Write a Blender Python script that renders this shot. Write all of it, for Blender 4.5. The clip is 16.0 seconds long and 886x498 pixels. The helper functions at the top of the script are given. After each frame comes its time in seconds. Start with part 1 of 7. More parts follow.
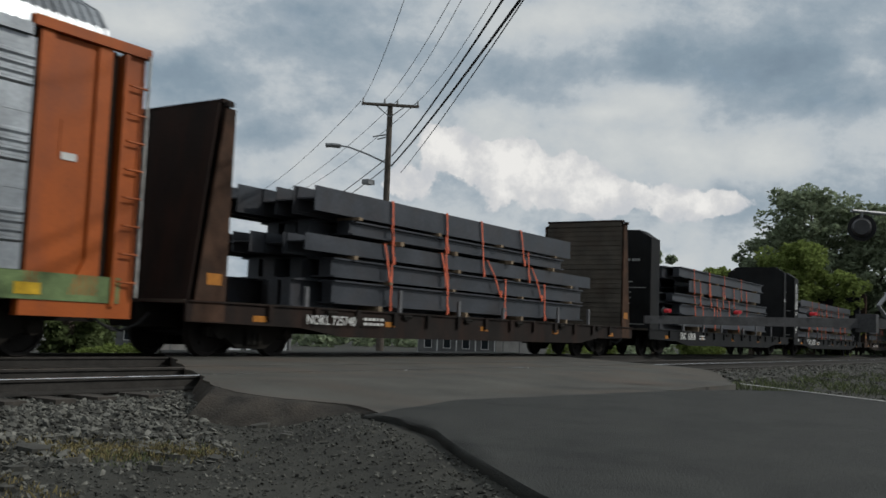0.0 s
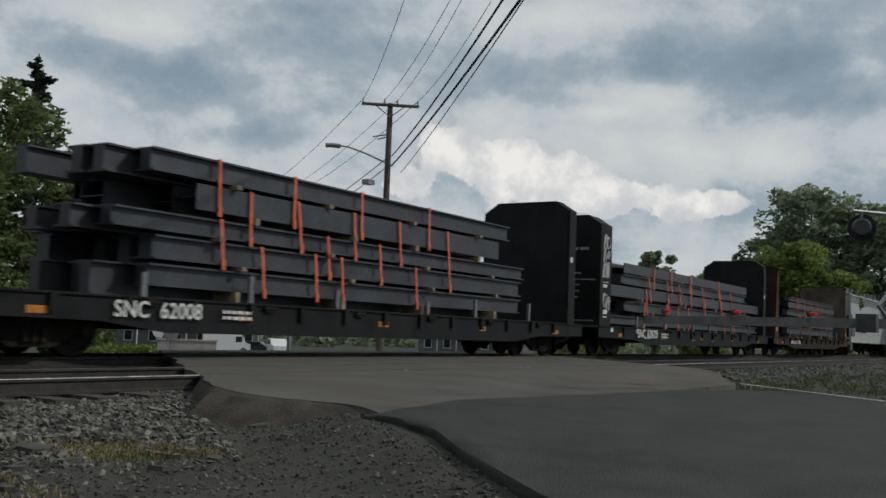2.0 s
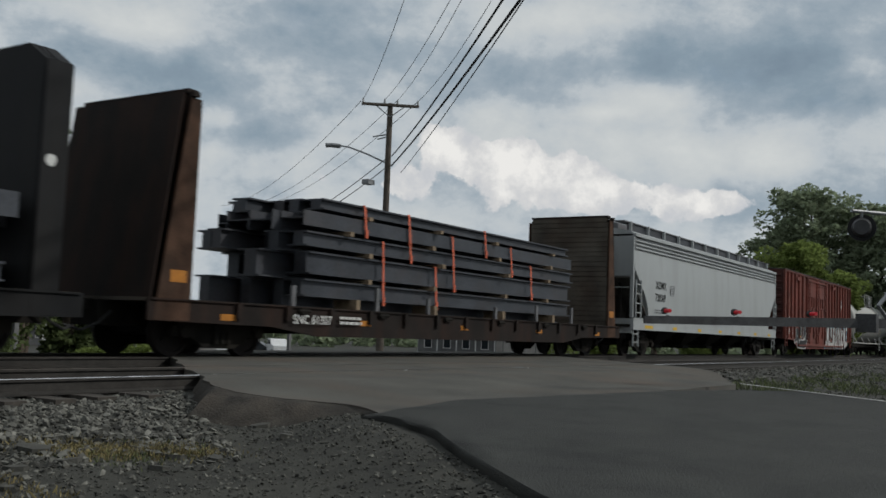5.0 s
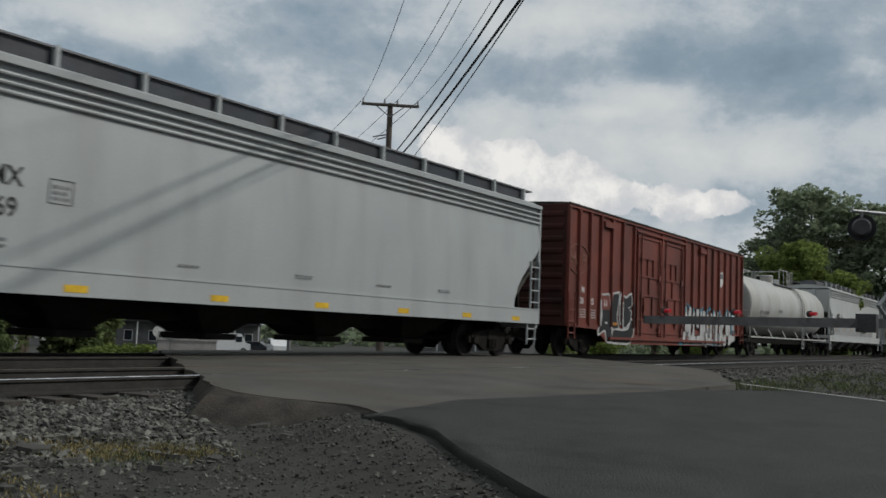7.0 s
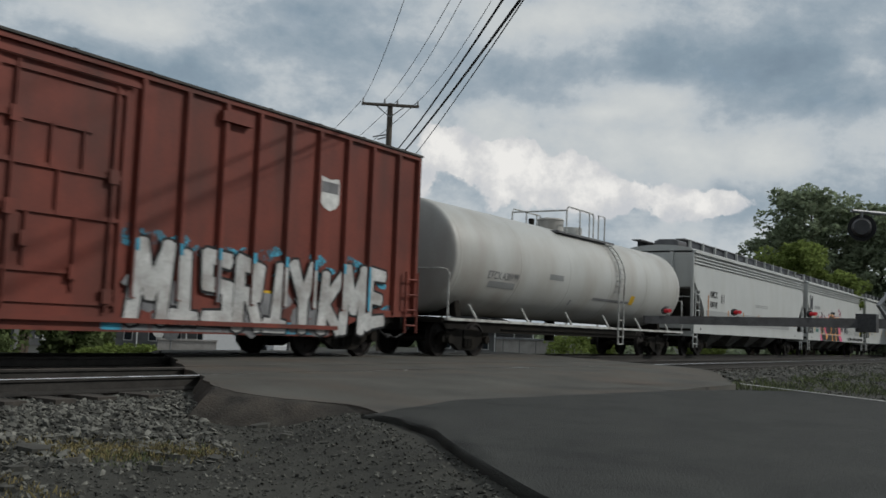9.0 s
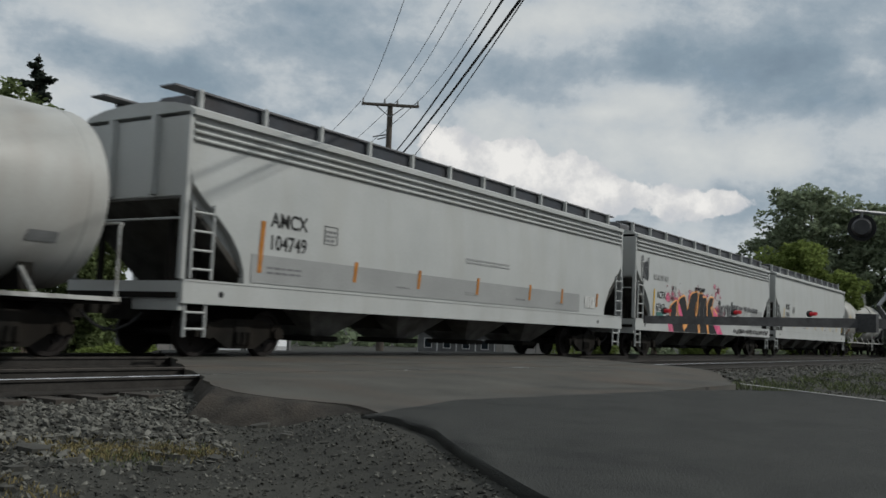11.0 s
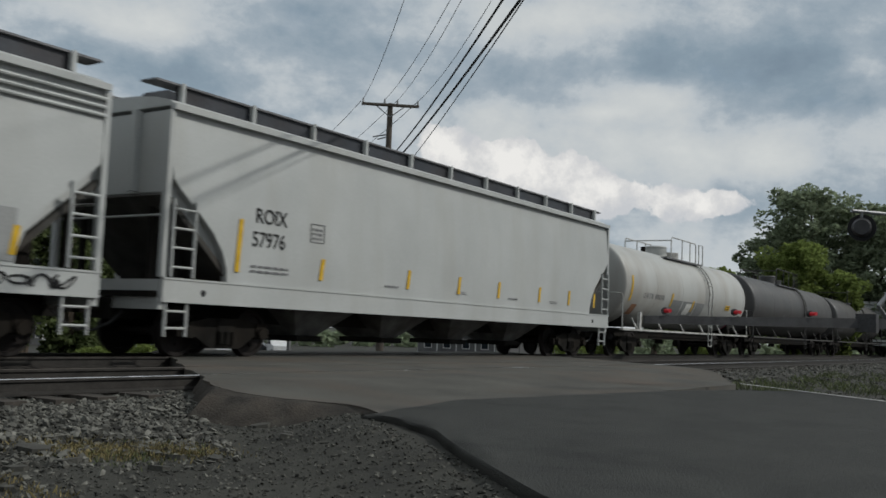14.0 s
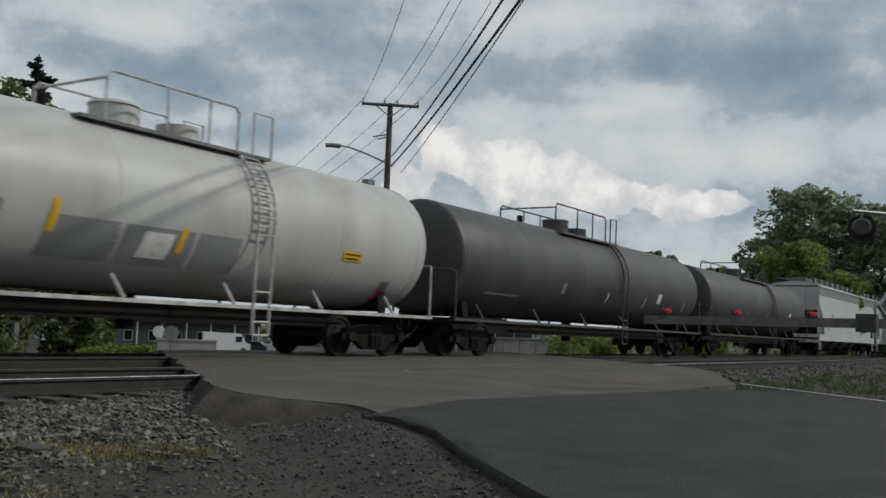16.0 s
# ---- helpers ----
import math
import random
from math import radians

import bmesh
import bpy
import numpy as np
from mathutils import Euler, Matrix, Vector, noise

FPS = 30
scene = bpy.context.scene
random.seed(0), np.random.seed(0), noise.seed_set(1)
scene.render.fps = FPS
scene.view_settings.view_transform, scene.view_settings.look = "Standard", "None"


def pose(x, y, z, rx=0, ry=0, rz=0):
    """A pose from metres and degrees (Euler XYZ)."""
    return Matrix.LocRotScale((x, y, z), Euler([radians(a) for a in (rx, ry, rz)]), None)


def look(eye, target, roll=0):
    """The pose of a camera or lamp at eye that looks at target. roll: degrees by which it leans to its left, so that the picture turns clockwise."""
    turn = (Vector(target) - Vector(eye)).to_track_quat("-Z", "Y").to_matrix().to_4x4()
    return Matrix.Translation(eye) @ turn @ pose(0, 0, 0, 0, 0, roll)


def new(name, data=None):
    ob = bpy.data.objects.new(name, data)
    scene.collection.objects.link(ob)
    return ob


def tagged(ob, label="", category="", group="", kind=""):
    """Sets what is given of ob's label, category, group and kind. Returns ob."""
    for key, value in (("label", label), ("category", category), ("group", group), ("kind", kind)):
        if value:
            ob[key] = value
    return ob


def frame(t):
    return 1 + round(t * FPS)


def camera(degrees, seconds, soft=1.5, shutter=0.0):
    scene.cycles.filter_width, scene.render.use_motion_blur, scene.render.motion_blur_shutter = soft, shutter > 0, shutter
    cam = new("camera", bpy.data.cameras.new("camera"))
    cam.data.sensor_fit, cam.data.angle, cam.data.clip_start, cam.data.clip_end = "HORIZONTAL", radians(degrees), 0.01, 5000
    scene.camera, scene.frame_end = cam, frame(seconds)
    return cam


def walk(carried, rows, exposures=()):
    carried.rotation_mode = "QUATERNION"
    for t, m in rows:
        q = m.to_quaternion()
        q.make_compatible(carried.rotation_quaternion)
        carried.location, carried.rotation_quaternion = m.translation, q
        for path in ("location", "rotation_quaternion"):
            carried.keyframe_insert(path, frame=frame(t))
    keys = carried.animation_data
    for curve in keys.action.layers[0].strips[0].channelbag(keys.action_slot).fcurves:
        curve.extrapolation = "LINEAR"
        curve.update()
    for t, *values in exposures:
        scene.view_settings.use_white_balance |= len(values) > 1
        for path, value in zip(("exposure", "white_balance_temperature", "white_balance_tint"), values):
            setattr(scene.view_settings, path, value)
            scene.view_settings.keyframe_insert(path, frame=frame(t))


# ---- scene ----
# World: X runs along the rails, Y away from the viewer across the tracks, z = 0 at the rail heads.
SECONDS = 16.0
cam = camera(49.08, SECONDS, soft=1.6, shutter=0.2)
EYE = (0.0, 0.0, 0.633)
CAM = look(EYE, (0.83767, 0.53971, 0.633 + 0.08379), 2.24)
walk(cam, [(0.0, CAM), (SECONDS, CAM)], exposures=[(0.0, 0.0), (SECONDS, 0.0)])

SPEED, GAIN = 12.977, 0.01503        # train speed and its slight gain
SLACK = 0.45
TRACK_NEAR, TRACK_FAR, HALF_GAUGE = 9.42, 13.80, 0.7535


def gone(t):
    """How far the train has come by t. It lurches forward a little as the slack runs out near 2.85 s."""
    k = min(1.0, max(0.0, (t - 2.76) / 0.18))
    return SPEED * t + GAIN * t * t / 2 - SLACK * (1 - k * k * (3 - 2 * k))


# ---------------------------------------------------------------- light
SUN_DIR = Vector((0.33, -0.49, 0.442)).normalized()
sun_data = bpy.data.lights.new("sun", "SUN")
sun_data.energy, sun_data.angle, sun_data.color = 2.1, radians(1.2), (0.98, 0.97, 0.92)
sun = new("sun", sun_data)
sun.matrix_world = look((0, 0, 40), Vector((0, 0, 40)) - SUN_DIR)


def node(nt, kind, loc=(0, 0), **props):
    n = nt.nodes.new(kind)
    for k, v in props.items():
        if k == "op":
            n.operation = v
        elif k == "blend":
            n.blend_type = v
    return n


def build_world():
    """A Nishita sky behind broken cloud: a soft grey layer and a bank of brighter cumulus."""
    world = bpy.data.worlds.new("world")
    scene.world = world
    world.use_nodes = True
    nt = world.node_tree
    nt.nodes.clear()
    out, bg = nt.nodes.new("ShaderNodeOutputWorld"), nt.nodes.new("ShaderNodeBackground")
    nt.links.new(bg.outputs[0], out.inputs[0])
    sky = nt.nodes.new("ShaderNodeTexSky")
    sky.sky_type, sky.sun_disc = "NISHITA", False
    sky.sun_elevation, sky.sun_rotation = math.asin(SUN_DIR.z), math.atan2(SUN_DIR.x, SUN_DIR.y)
    tc = nt.nodes.new("ShaderNodeTexCoord")

    def calc(op, *args, clamp=False):
        n = nt.nodes.new("ShaderNodeMath")
        n.operation, n.use_clamp = op, clamp
        for i, v in enumerate(args):
            if isinstance(v, (int, float)):
                n.inputs[i].default_value = v
            else:
                nt.links.new(v, n.inputs[i])
        return n.outputs[0]

    def noise_at(scale, stretch, detail, rough, shift=0.0, twist=0.0):
        mp = nt.nodes.new("ShaderNodeMapping")
        mp.inputs["Scale"].default_value = (1, 1, stretch)
        mp.inputs["Location"].default_value = (shift, shift * 0.7, shift * 0.3)
        nt.links.new(tc.outputs["Generated"], mp.inputs[0])
        n = nt.nodes.new("ShaderNodeTexNoise")
        n.inputs["Scale"].default_value, n.inputs["Detail"].default_value = scale, detail
        n.inputs["Roughness"].default_value, n.inputs["Distortion"].default_value = rough, twist
        nt.links.new(mp.outputs[0], n.inputs["Vector"])
        return n.outputs[0]

    def ramp(value, stops):
        n = nt.nodes.new("ShaderNodeValToRGB")
        els = n.color_ramp.elements
        els[0].position, els[0].color = stops[0][0], (*stops[0][1], 1)
        els[1].position, els[1].color = stops[-1][0], (*stops[-1][1], 1)
        for pos, col in stops[1:-1]:
            els.new(pos).color = (*col, 1)
        nt.links.new(value, n.inputs[0])
        return n.outputs[0]

    def blend(fac, x, y):
        n = nt.nodes.new("ShaderNodeMix")
        n.data_type = "RGBA"
        for i, v in ((0, fac), (6, x), (7, y)):
            if isinstance(v, (int, float)):
                n.inputs[i].default_value = v
            else:
                nt.links.new(v, n.inputs[i])
        return n.outputs[2]

    sep = nt.nodes.new("ShaderNodeSeparateXYZ")
    nt.links.new(tc.outputs["Generated"], sep.inputs[0])
    az = calc("MULTIPLY", calc("ARCTAN2", sep.outputs[1], sep.outputs[0]), 57.2958)
    el = calc("MULTIPLY", calc("ARCSINE", sep.outputs[2]), 57.2958)

    def bumps(rows):
        total = 0.0
        for a, e, wa, we, w in rows:
            dx = calc("DIVIDE", calc("SUBTRACT", az, a), wa)
            dy = calc("DIVIDE", calc("SUBTRACT", el, e), we)
            r2 = calc("ADD", calc("MULTIPLY", dx, dx), calc("MULTIPLY", dy, dy))
            total = calc("ADD", calc("MULTIPLY", calc("POWER", 0.3679, r2), w), total)
        return total

    # cloud layer: lighter and darker stretches by azimuth and height
    dull = bumps([(16.1, 15.6, 9.7, 1.79, -0.34), (20.7, 17.4, 3.9, 1.46, -0.14), (48.5, 14.0, 4.5, 1.79, -0.3), (44.2, 11.0, 3.5, 1.04, -0.24), (10.7, 13.2, 3.9, 0.91, -0.2), (38.8, 16.2, 3.9, 0.98, -0.14), (13.0, 7.7, 6.4, 1.30, -0.1), (40.9, 18.1, 2.9, 0.98, -0.14), (43.4, 8.0, 2.9, 0.98, -0.1)])
    lit = bumps([(50.3, 16.2, 2.6, 1.24, 0.26), (54.4, 10.8, 3.2, 1.95, 0.14), (46.3, 11.6, 1.8, 0.72, 0.22), (20.9, 14.1, 3.2, 0.78, 0.2), (23.5, 13.0, 1.9, 0.46, 0.24), (14.2, 10.0, 2.9, 0.84, 0.16), (27.3, 18.4, 5.2, 0.81, 0.14), (9.2, 15.5, 1.3, 1.30, 0.18), (17.6, 11.0, 7.1, 0.98, 0.12), (29.9, 12.9, 3.9, 0.98, 0.06), (36.0, 14.0, 1.6, 0.65, 0.12)])
    wide = calc("ADD", calc("ADD", dull, lit), bumps([(28.2, 14.6, 4.8, 2.0, -0.14), (25.0, 12.0, 3.5, 1.2, -0.10), (53.0, 15.0, 4.0, 2.0, -0.10)]))
    soft = noise_at(6.0, 1.9, 9, 0.60, 0.0, 0.15)
    fine = noise_at(19.0, 1.4, 8, 0.62, 4.0, 0.0)
    val = calc("ADD", calc("ADD", wide, calc("MULTIPLY", calc("SUBTRACT", soft, 0.5), 0.70)), calc("MULTIPLY", calc("SUBTRACT", fine, 0.5), 0.42))
    val = calc("ADD", val, 0.52)
    layer = ramp(val, [(0.08, (0.198, 0.265, 0.335)), (0.28, (0.261, 0.340, 0.410)), (0.42, (0.367, 0.435, 0.495)), (0.52, (0.526, 0.575, 0.610)), (0.62, (0.589, 0.625, 0.640)), (0.76, (0.656, 0.685, 0.685)), (0.95, (0.772, 0.795, 0.78))])
    # cumulus bank with firm upper edges
    heap = bumps([(33.0, 10.8, 1.6, 1.36, 1.1), (30.4, 10.1, 1.9, 1.30, 1.1), (28.2, 9.7, 1.8, 1.46, 1.1), (25.1, 9.6, 1.6, 1.10, 1.1), (22.9, 8.3, 1.8, 0.84, 1.05), (17.9, 7.8, 2.6, 0.98, 1.0), (35.1, 8.7, 2.3, 1.30, 0.7), (40.1, 8.6, 1.3, 0.65, 0.5), (25.7, 7.7, 5.2, 1.30, 0.5)])
    lump = noise_at(26.0, 1.0, 8, 0.6, 9.0, 0.0)
    edge = calc("MULTIPLY", calc("SUBTRACT", calc("ADD", heap, calc("MULTIPLY", calc("SUBTRACT", lump, 0.5), 1.5)), 0.42), 9.0, clamp=True)
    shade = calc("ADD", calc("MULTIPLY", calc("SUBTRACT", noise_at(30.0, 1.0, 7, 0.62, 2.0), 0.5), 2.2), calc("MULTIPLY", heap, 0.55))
    white = ramp(shade, [(0.10, (0.600, 0.620, 0.650)), (0.42, (0.70, 0.705, 0.71)), (0.80, (0.90, 0.89, 0.865))])
    # thin gaps let the clear sky through
    gap = calc("MULTIPLY", calc("SUBTRACT", noise_at(9.0, 2.0, 5, 0.5, 13.0), 0.60), 2.5, clamp=True)
    clear = nt.nodes.new("ShaderNodeMix")
    clear.data_type, clear.blend_type = "RGBA", "MULTIPLY"
    clear.inputs[0].default_value = 1.0
    nt.links.new(sky.outputs[0], clear.inputs[6])
    clear.inputs[7].default_value = (0.10, 0.10, 0.10, 1)
    nt.links.new(blend(edge, blend(calc("MULTIPLY", gap, 0.5), layer, clear.outputs[2]), white), bg.inputs[0])
    bg.inputs[1].default_value = 0.92


build_world()

# ---------------------------------------------------------------- materials
MATS = {}


def mat(name, col, rough=0.7, metal=0.0, var=0.25, scale=3.0, fine=40.0, bump=0.2, dirt=None, dirt_amount=0.0, dirt_scale=1.2, streak=1.0, island=0.0, stops=None, grain=0.5, spec=0.25):
    """A surface with two scales of variation, fine relief and, if asked, patches or upright streaks of dirt."""
    if name in MATS:
        return MATS[name]
    m = bpy.data.materials.new(name)
    m.use_nodes = True
    nt = m.node_tree
    bsdf = nt.nodes["Principled BSDF"]
    bsdf.inputs["Metallic"].default_value = metal
    bsdf.inputs["Specular IOR Level"].default_value = spec
    tc = nt.nodes.new("ShaderNodeTexCoord")
    n1, n2 = nt.nodes.new("ShaderNodeTexNoise"), nt.nodes.new("ShaderNodeTexNoise")
    for n, s, d in ((n1, scale, 5), (n2, fine, 3)):
        n.inputs["Scale"].default_value, n.inputs["Detail"].default_value = s, d
        nt.links.new(tc.outputs["Object"], n.inputs["Vector"])
    r1 = nt.nodes.new("ShaderNodeValToRGB")
    lo, hi = [max(0, c * (1 - var)) for c in col], [min(1, c * (1 + var)) for c in col]
    r1.color_ramp.elements[0].position, r1.color_ramp.elements[0].color = 0.3, (*lo, 1)
    r1.color_ramp.elements[1].position, r1.color_ramp.elements[1].color = 0.7, (*hi, 1)
    for pos, c in stops or ():
        r1.color_ramp.elements.new(pos).color = (*c, 1)
    nt.links.new(n1.outputs[0], r1.inputs[0])
    mix = nt.nodes.new("ShaderNodeMix")
    mix.data_type, mix.blend_type = "RGBA", "MULTIPLY"
    mix.inputs[0].default_value = grain
    r2 = nt.nodes.new("ShaderNodeValToRGB")
    r2.color_ramp.elements[0].position, r2.color_ramp.elements[0].color = 0.25, (0.55, 0.55, 0.55, 1)
    r2.color_ramp.elements[1].position, r2.color_ramp.elements[1].color = 0.75, (1.3, 1.3, 1.3, 1)
    nt.links.new(n2.outputs[0], r2.inputs[0])
    nt.links.new(r1.outputs[0], mix.inputs[6])
    nt.links.new(r2.outputs[0], mix.inputs[7])
    colour = mix.outputs[2]
    if dirt_amount:
        mp = nt.nodes.new("ShaderNodeMapping")
        mp.inputs["Scale"].default_value = (1, 1, streak)
        nt.links.new(tc.outputs["Object"], mp.inputs[0])
        n3 = nt.nodes.new("ShaderNodeTexNoise")
        n3.inputs["Scale"].default_value, n3.inputs["Detail"].default_value = dirt_scale, 8
        nt.links.new(mp.outputs[0], n3.inputs["Vector"])
        r3 = nt.nodes.new("ShaderNodeValToRGB")
        r3.color_ramp.elements[0].position, r3.color_ramp.elements[0].color = 0.45, (0, 0, 0, 1)
        r3.color_ramp.elements[1].position = 0.75
        r3.color_ramp.elements[1].color = (dirt_amount, dirt_amount, dirt_amount, 1)
        nt.links.new(n3.outputs[0], r3.inputs[0])
        mx = nt.nodes.new("ShaderNodeMix")
        mx.data_type = "RGBA"
        nt.links.new(r3.outputs[0], mx.inputs[0])
        nt.links.new(colour, mx.inputs[6])
        mx.inputs[7].default_value = (*dirt, 1)
        colour = mx.outputs[2]
    if island:
        geo = nt.nodes.new("ShaderNodeNewGeometry")
        r4 = nt.nodes.new("ShaderNodeValToRGB")
        a, b = max(0, 1 - island), 1 + island
        r4.color_ramp.elements[0].color, r4.color_ramp.elements[1].color = (a, a, a, 1), (b, b, b, 1)
        nt.links.new(geo.outputs["Random Per Island"], r4.inputs[0])
        mx = nt.nodes.new("ShaderNodeMix")
        mx.data_type, mx.blend_type = "RGBA", "MULTIPLY"
        mx.inputs[0].default_value = 1
        nt.links.new(colour, mx.inputs[6])
        nt.links.new(r4.outputs[0], mx.inputs[7])
        colour = mx.outputs[2]
    nt.links.new(colour, bsdf.inputs["Base Color"])
    rr = nt.nodes.new("ShaderNodeMapRange")
    rr.inputs[3].default_value, rr.inputs[4].default_value = max(0, rough - 0.12), min(1, rough + 0.12)
    nt.links.new(n1.outputs[0], rr.inputs[0])
    nt.links.new(rr.outputs[0], bsdf.inputs["Roughness"])
    if bump:
        bp = nt.nodes.new("ShaderNodeBump")
        bp.inputs["Strength"].default_value, bp.inputs["Distance"].default_value = bump, 0.01
        nt.links.new(n2.outputs[0], bp.inputs["Height"])
        nt.links.new(bp.outputs[0], bsdf.inputs["Normal"])
    MATS[name] = m
    return m


def glow(name, col, strength):
    m = bpy.data.materials.new(name)
    m.use_nodes = True
    b = m.node_tree.nodes["Principled BSDF"]
    b.inputs["Base Color"].default_value = (*col, 1)
    b.inputs["Emission Color"].default_value = (*col, 1)
    b.inputs["Emission Strength"].default_value = strength
    return m


DIRT = (0.05, 0.042, 0.035)
WHITE = mat("hopper_paint", grain=0.12, spec=0.4, col=(0.385, 0.395, 0.385), rough=0.5, var=0.07, scale=0.8, fine=25, bump=0.03, dirt=(0.30, 0.29, 0.26), dirt_amount=0.38, dirt_scale=1.6, streak=0.25)
GREY = mat("grey_hopper_paint", grain=0.12, spec=0.4, col=(0.31, 0.325, 0.325), rough=0.42, var=0.06, scale=0.6, fine=25, bump=0.03, dirt=(0.22, 0.22, 0.21), dirt_amount=0.5, dirt_scale=1.5, streak=0.2)
RED = mat("boxcar_paint", grain=0.3, spec=0.3, col=(0.135, 0.030, 0.019), rough=0.6, var=0.25, scale=1.1, fine=18, bump=0.08, dirt=(0.06, 0.022, 0.016), dirt_amount=0.8, dirt_scale=1.4, streak=0.25)
BLACK = mat("black_car_paint", spec=0.12, col=(0.010, 0.0105, 0.0115), rough=0.6, var=0.4, scale=1.5, fine=30, bump=0.08, dirt=(0.018, 0.016, 0.014), dirt_amount=0.45, dirt_scale=1.6, streak=0.3)
BROWN = mat("weathered_car_paint", spec=0.12, col=(0.016, 0.0125, 0.011), rough=0.75, var=0.4, scale=1.4, fine=25, bump=0.12, dirt=(0.050, 0.022, 0.013), dirt_amount=0.45, dirt_scale=1.8, streak=0.3)
PLANKS = mat("weathered_planks", (0.088, 0.077, 0.063), 0.85, var=0.45, scale=1.5, fine=30, bump=0.3, dirt=(0.060, 0.034, 0.020), dirt_amount=0.55, dirt_scale=0.9, island=0.6)
RUSTPLATE = mat("rusty_steel_plate", spec=0.1, col=(0.060, 0.034, 0.023), rough=0.85, var=0.45, scale=2.5, fine=30, bump=0.2, dirt=(0.022, 0.018, 0.015), dirt_amount=0.7, dirt_scale=2.2)
ORANGE = mat("orange_end_paint", grain=0.3, spec=0.3, col=(0.33, 0.072, 0.008), rough=0.55, var=0.2, scale=1.2, fine=20, bump=0.08, dirt=(0.18, 0.05, 0.02), dirt_amount=0.7, dirt_scale=1.6, streak=0.3)
GALV = mat("galvanised_panel", (0.34, 0.36, 0.38), 0.35, metal=0.6, var=0.25, scale=1.5, fine=20, bump=0.06, dirt=(0.12, 0.12, 0.12), dirt_amount=0.6)
TANKW = mat("white_tank_paint", grain=0.12, spec=0.4, col=(0.38, 0.382, 0.365), rough=0.45, var=0.06, scale=0.7, fine=22, bump=0.02, dirt=(0.22, 0.18, 0.14), dirt_amount=0.6, dirt_scale=0.8, streak=0.35)
TANKB = mat("black_tank_paint", grain=0.12, spec=0.4, col=(0.045, 0.044, 0.044), rough=0.5, var=0.2, scale=0.8, fine=22, bump=0.03, dirt=(0.075, 0.07, 0.065), dirt_amount=0.6, dirt_scale=1.2, streak=0.4)
UNDER = mat("grimy_running_gear", spec=0.08, col=(0.014, 0.013, 0.0115), rough=0.85, var=0.4, scale=3, fine=40, bump=0.2, dirt=(0.024, 0.018, 0.013), dirt_amount=0.5)
STEELWHEEL = mat("wheel_steel", (0.016, 0.013, 0.012), 0.7, metal=0.3, var=0.3)
BEAM = mat("mill_steel", (0.046, 0.050, 0.058), 0.45, metal=0.3, var=0.25, scale=1.3, fine=18, bump=0.06, dirt=(0.06, 0.045, 0.038), dirt_amount=0.4, island=0.22)
STRAP = mat("orange_strap", (0.56, 0.125, 0.065), 0.6, var=0.2, scale=6, fine=60, bump=0.1)
DUNNAGE = mat("dunnage_timber", (0.20, 0.15, 0.10), 0.85, var=0.3, scale=6, fine=50, bump=0.3)
PAINT = mat("lettering_white", (0.55, 0.55, 0.53), 0.6, var=0.2, scale=8, fine=60, bump=0.05)
SPRAY_LIGHT = mat("faded_stencil_white", (0.26, 0.26, 0.25), 0.7, var=0.3, scale=8, fine=60, bump=0.05)
INK = mat("lettering_black", (0.02, 0.02, 0.02), 0.6, var=0.2)
YELLOW = mat("reflector_yellow", (0.55, 0.34, 0.02), 0.5, var=0.2, scale=6)
AMBER = mat("reflector_amber", (0.36, 0.14, 0.02), 0.5, var=0.25, scale=6)
RAIL = mat("rail_side", (0.036, 0.033, 0.030), 0.75, metal=0.3, var=0.3, scale=6)
RAILTOP = mat("rail_head", (0.55, 0.56, 0.58), 0.25, metal=0.9, var=0.1, scale=5, bump=0.02)
TIE = mat("old_tie", (0.050, 0.044, 0.038), 0.9, var=0.35, scale=4, fine=30, bump=0.4)
RAILDULL = mat("dull_rail_head", (0.060, 0.052, 0.046), 0.6, metal=0.5, var=0.3, scale=5)
GRATE = mat("roof_walk_steel", (0.13, 0.13, 0.135), 0.6, metal=0.4, var=0.25)

# ---------------------------------------------------------------- mesh helpers


def bm_box(bm, x0, x1, y0, y1, z0, z1):
    vs = [bm.verts.new(v) for v in ((x0, y0, z0), (x1, y0, z0), (x1, y1, z0), (x0, y1, z0), (x0, y0, z1), (x1, y0, z1), (x1, y1, z1), (x0, y1, z1))]
    for f in ((3, 2, 1, 0), (4, 5, 6, 7), (0, 1, 5, 4), (1, 2, 6, 5), (2, 3, 7, 6), (3, 0, 4, 7)):
        bm.faces.new([vs[i] for i in f])
    return bm


def bm_prism(bm, pts, axis, a, b):
    """A closed outline, pulled along an axis from a to b. pts are the two other coordinates in order."""
    def put(p, t):
        return {"x": (t, p[0], p[1]), "y": (p[0], t, p[1]), "z": (p[0], p[1], t)}[axis]
    lo, hi = [bm.verts.new(put(p, a)) for p in pts], [bm.verts.new(put(p, b)) for p in pts]
    n = len(pts)
    for i in range(n):
        j = (i + 1) % n
        bm.faces.new((lo[i], lo[j], hi[j], hi[i]))
    bm.faces.new(lo[::-1])
    bm.faces.new(hi)
    return bm


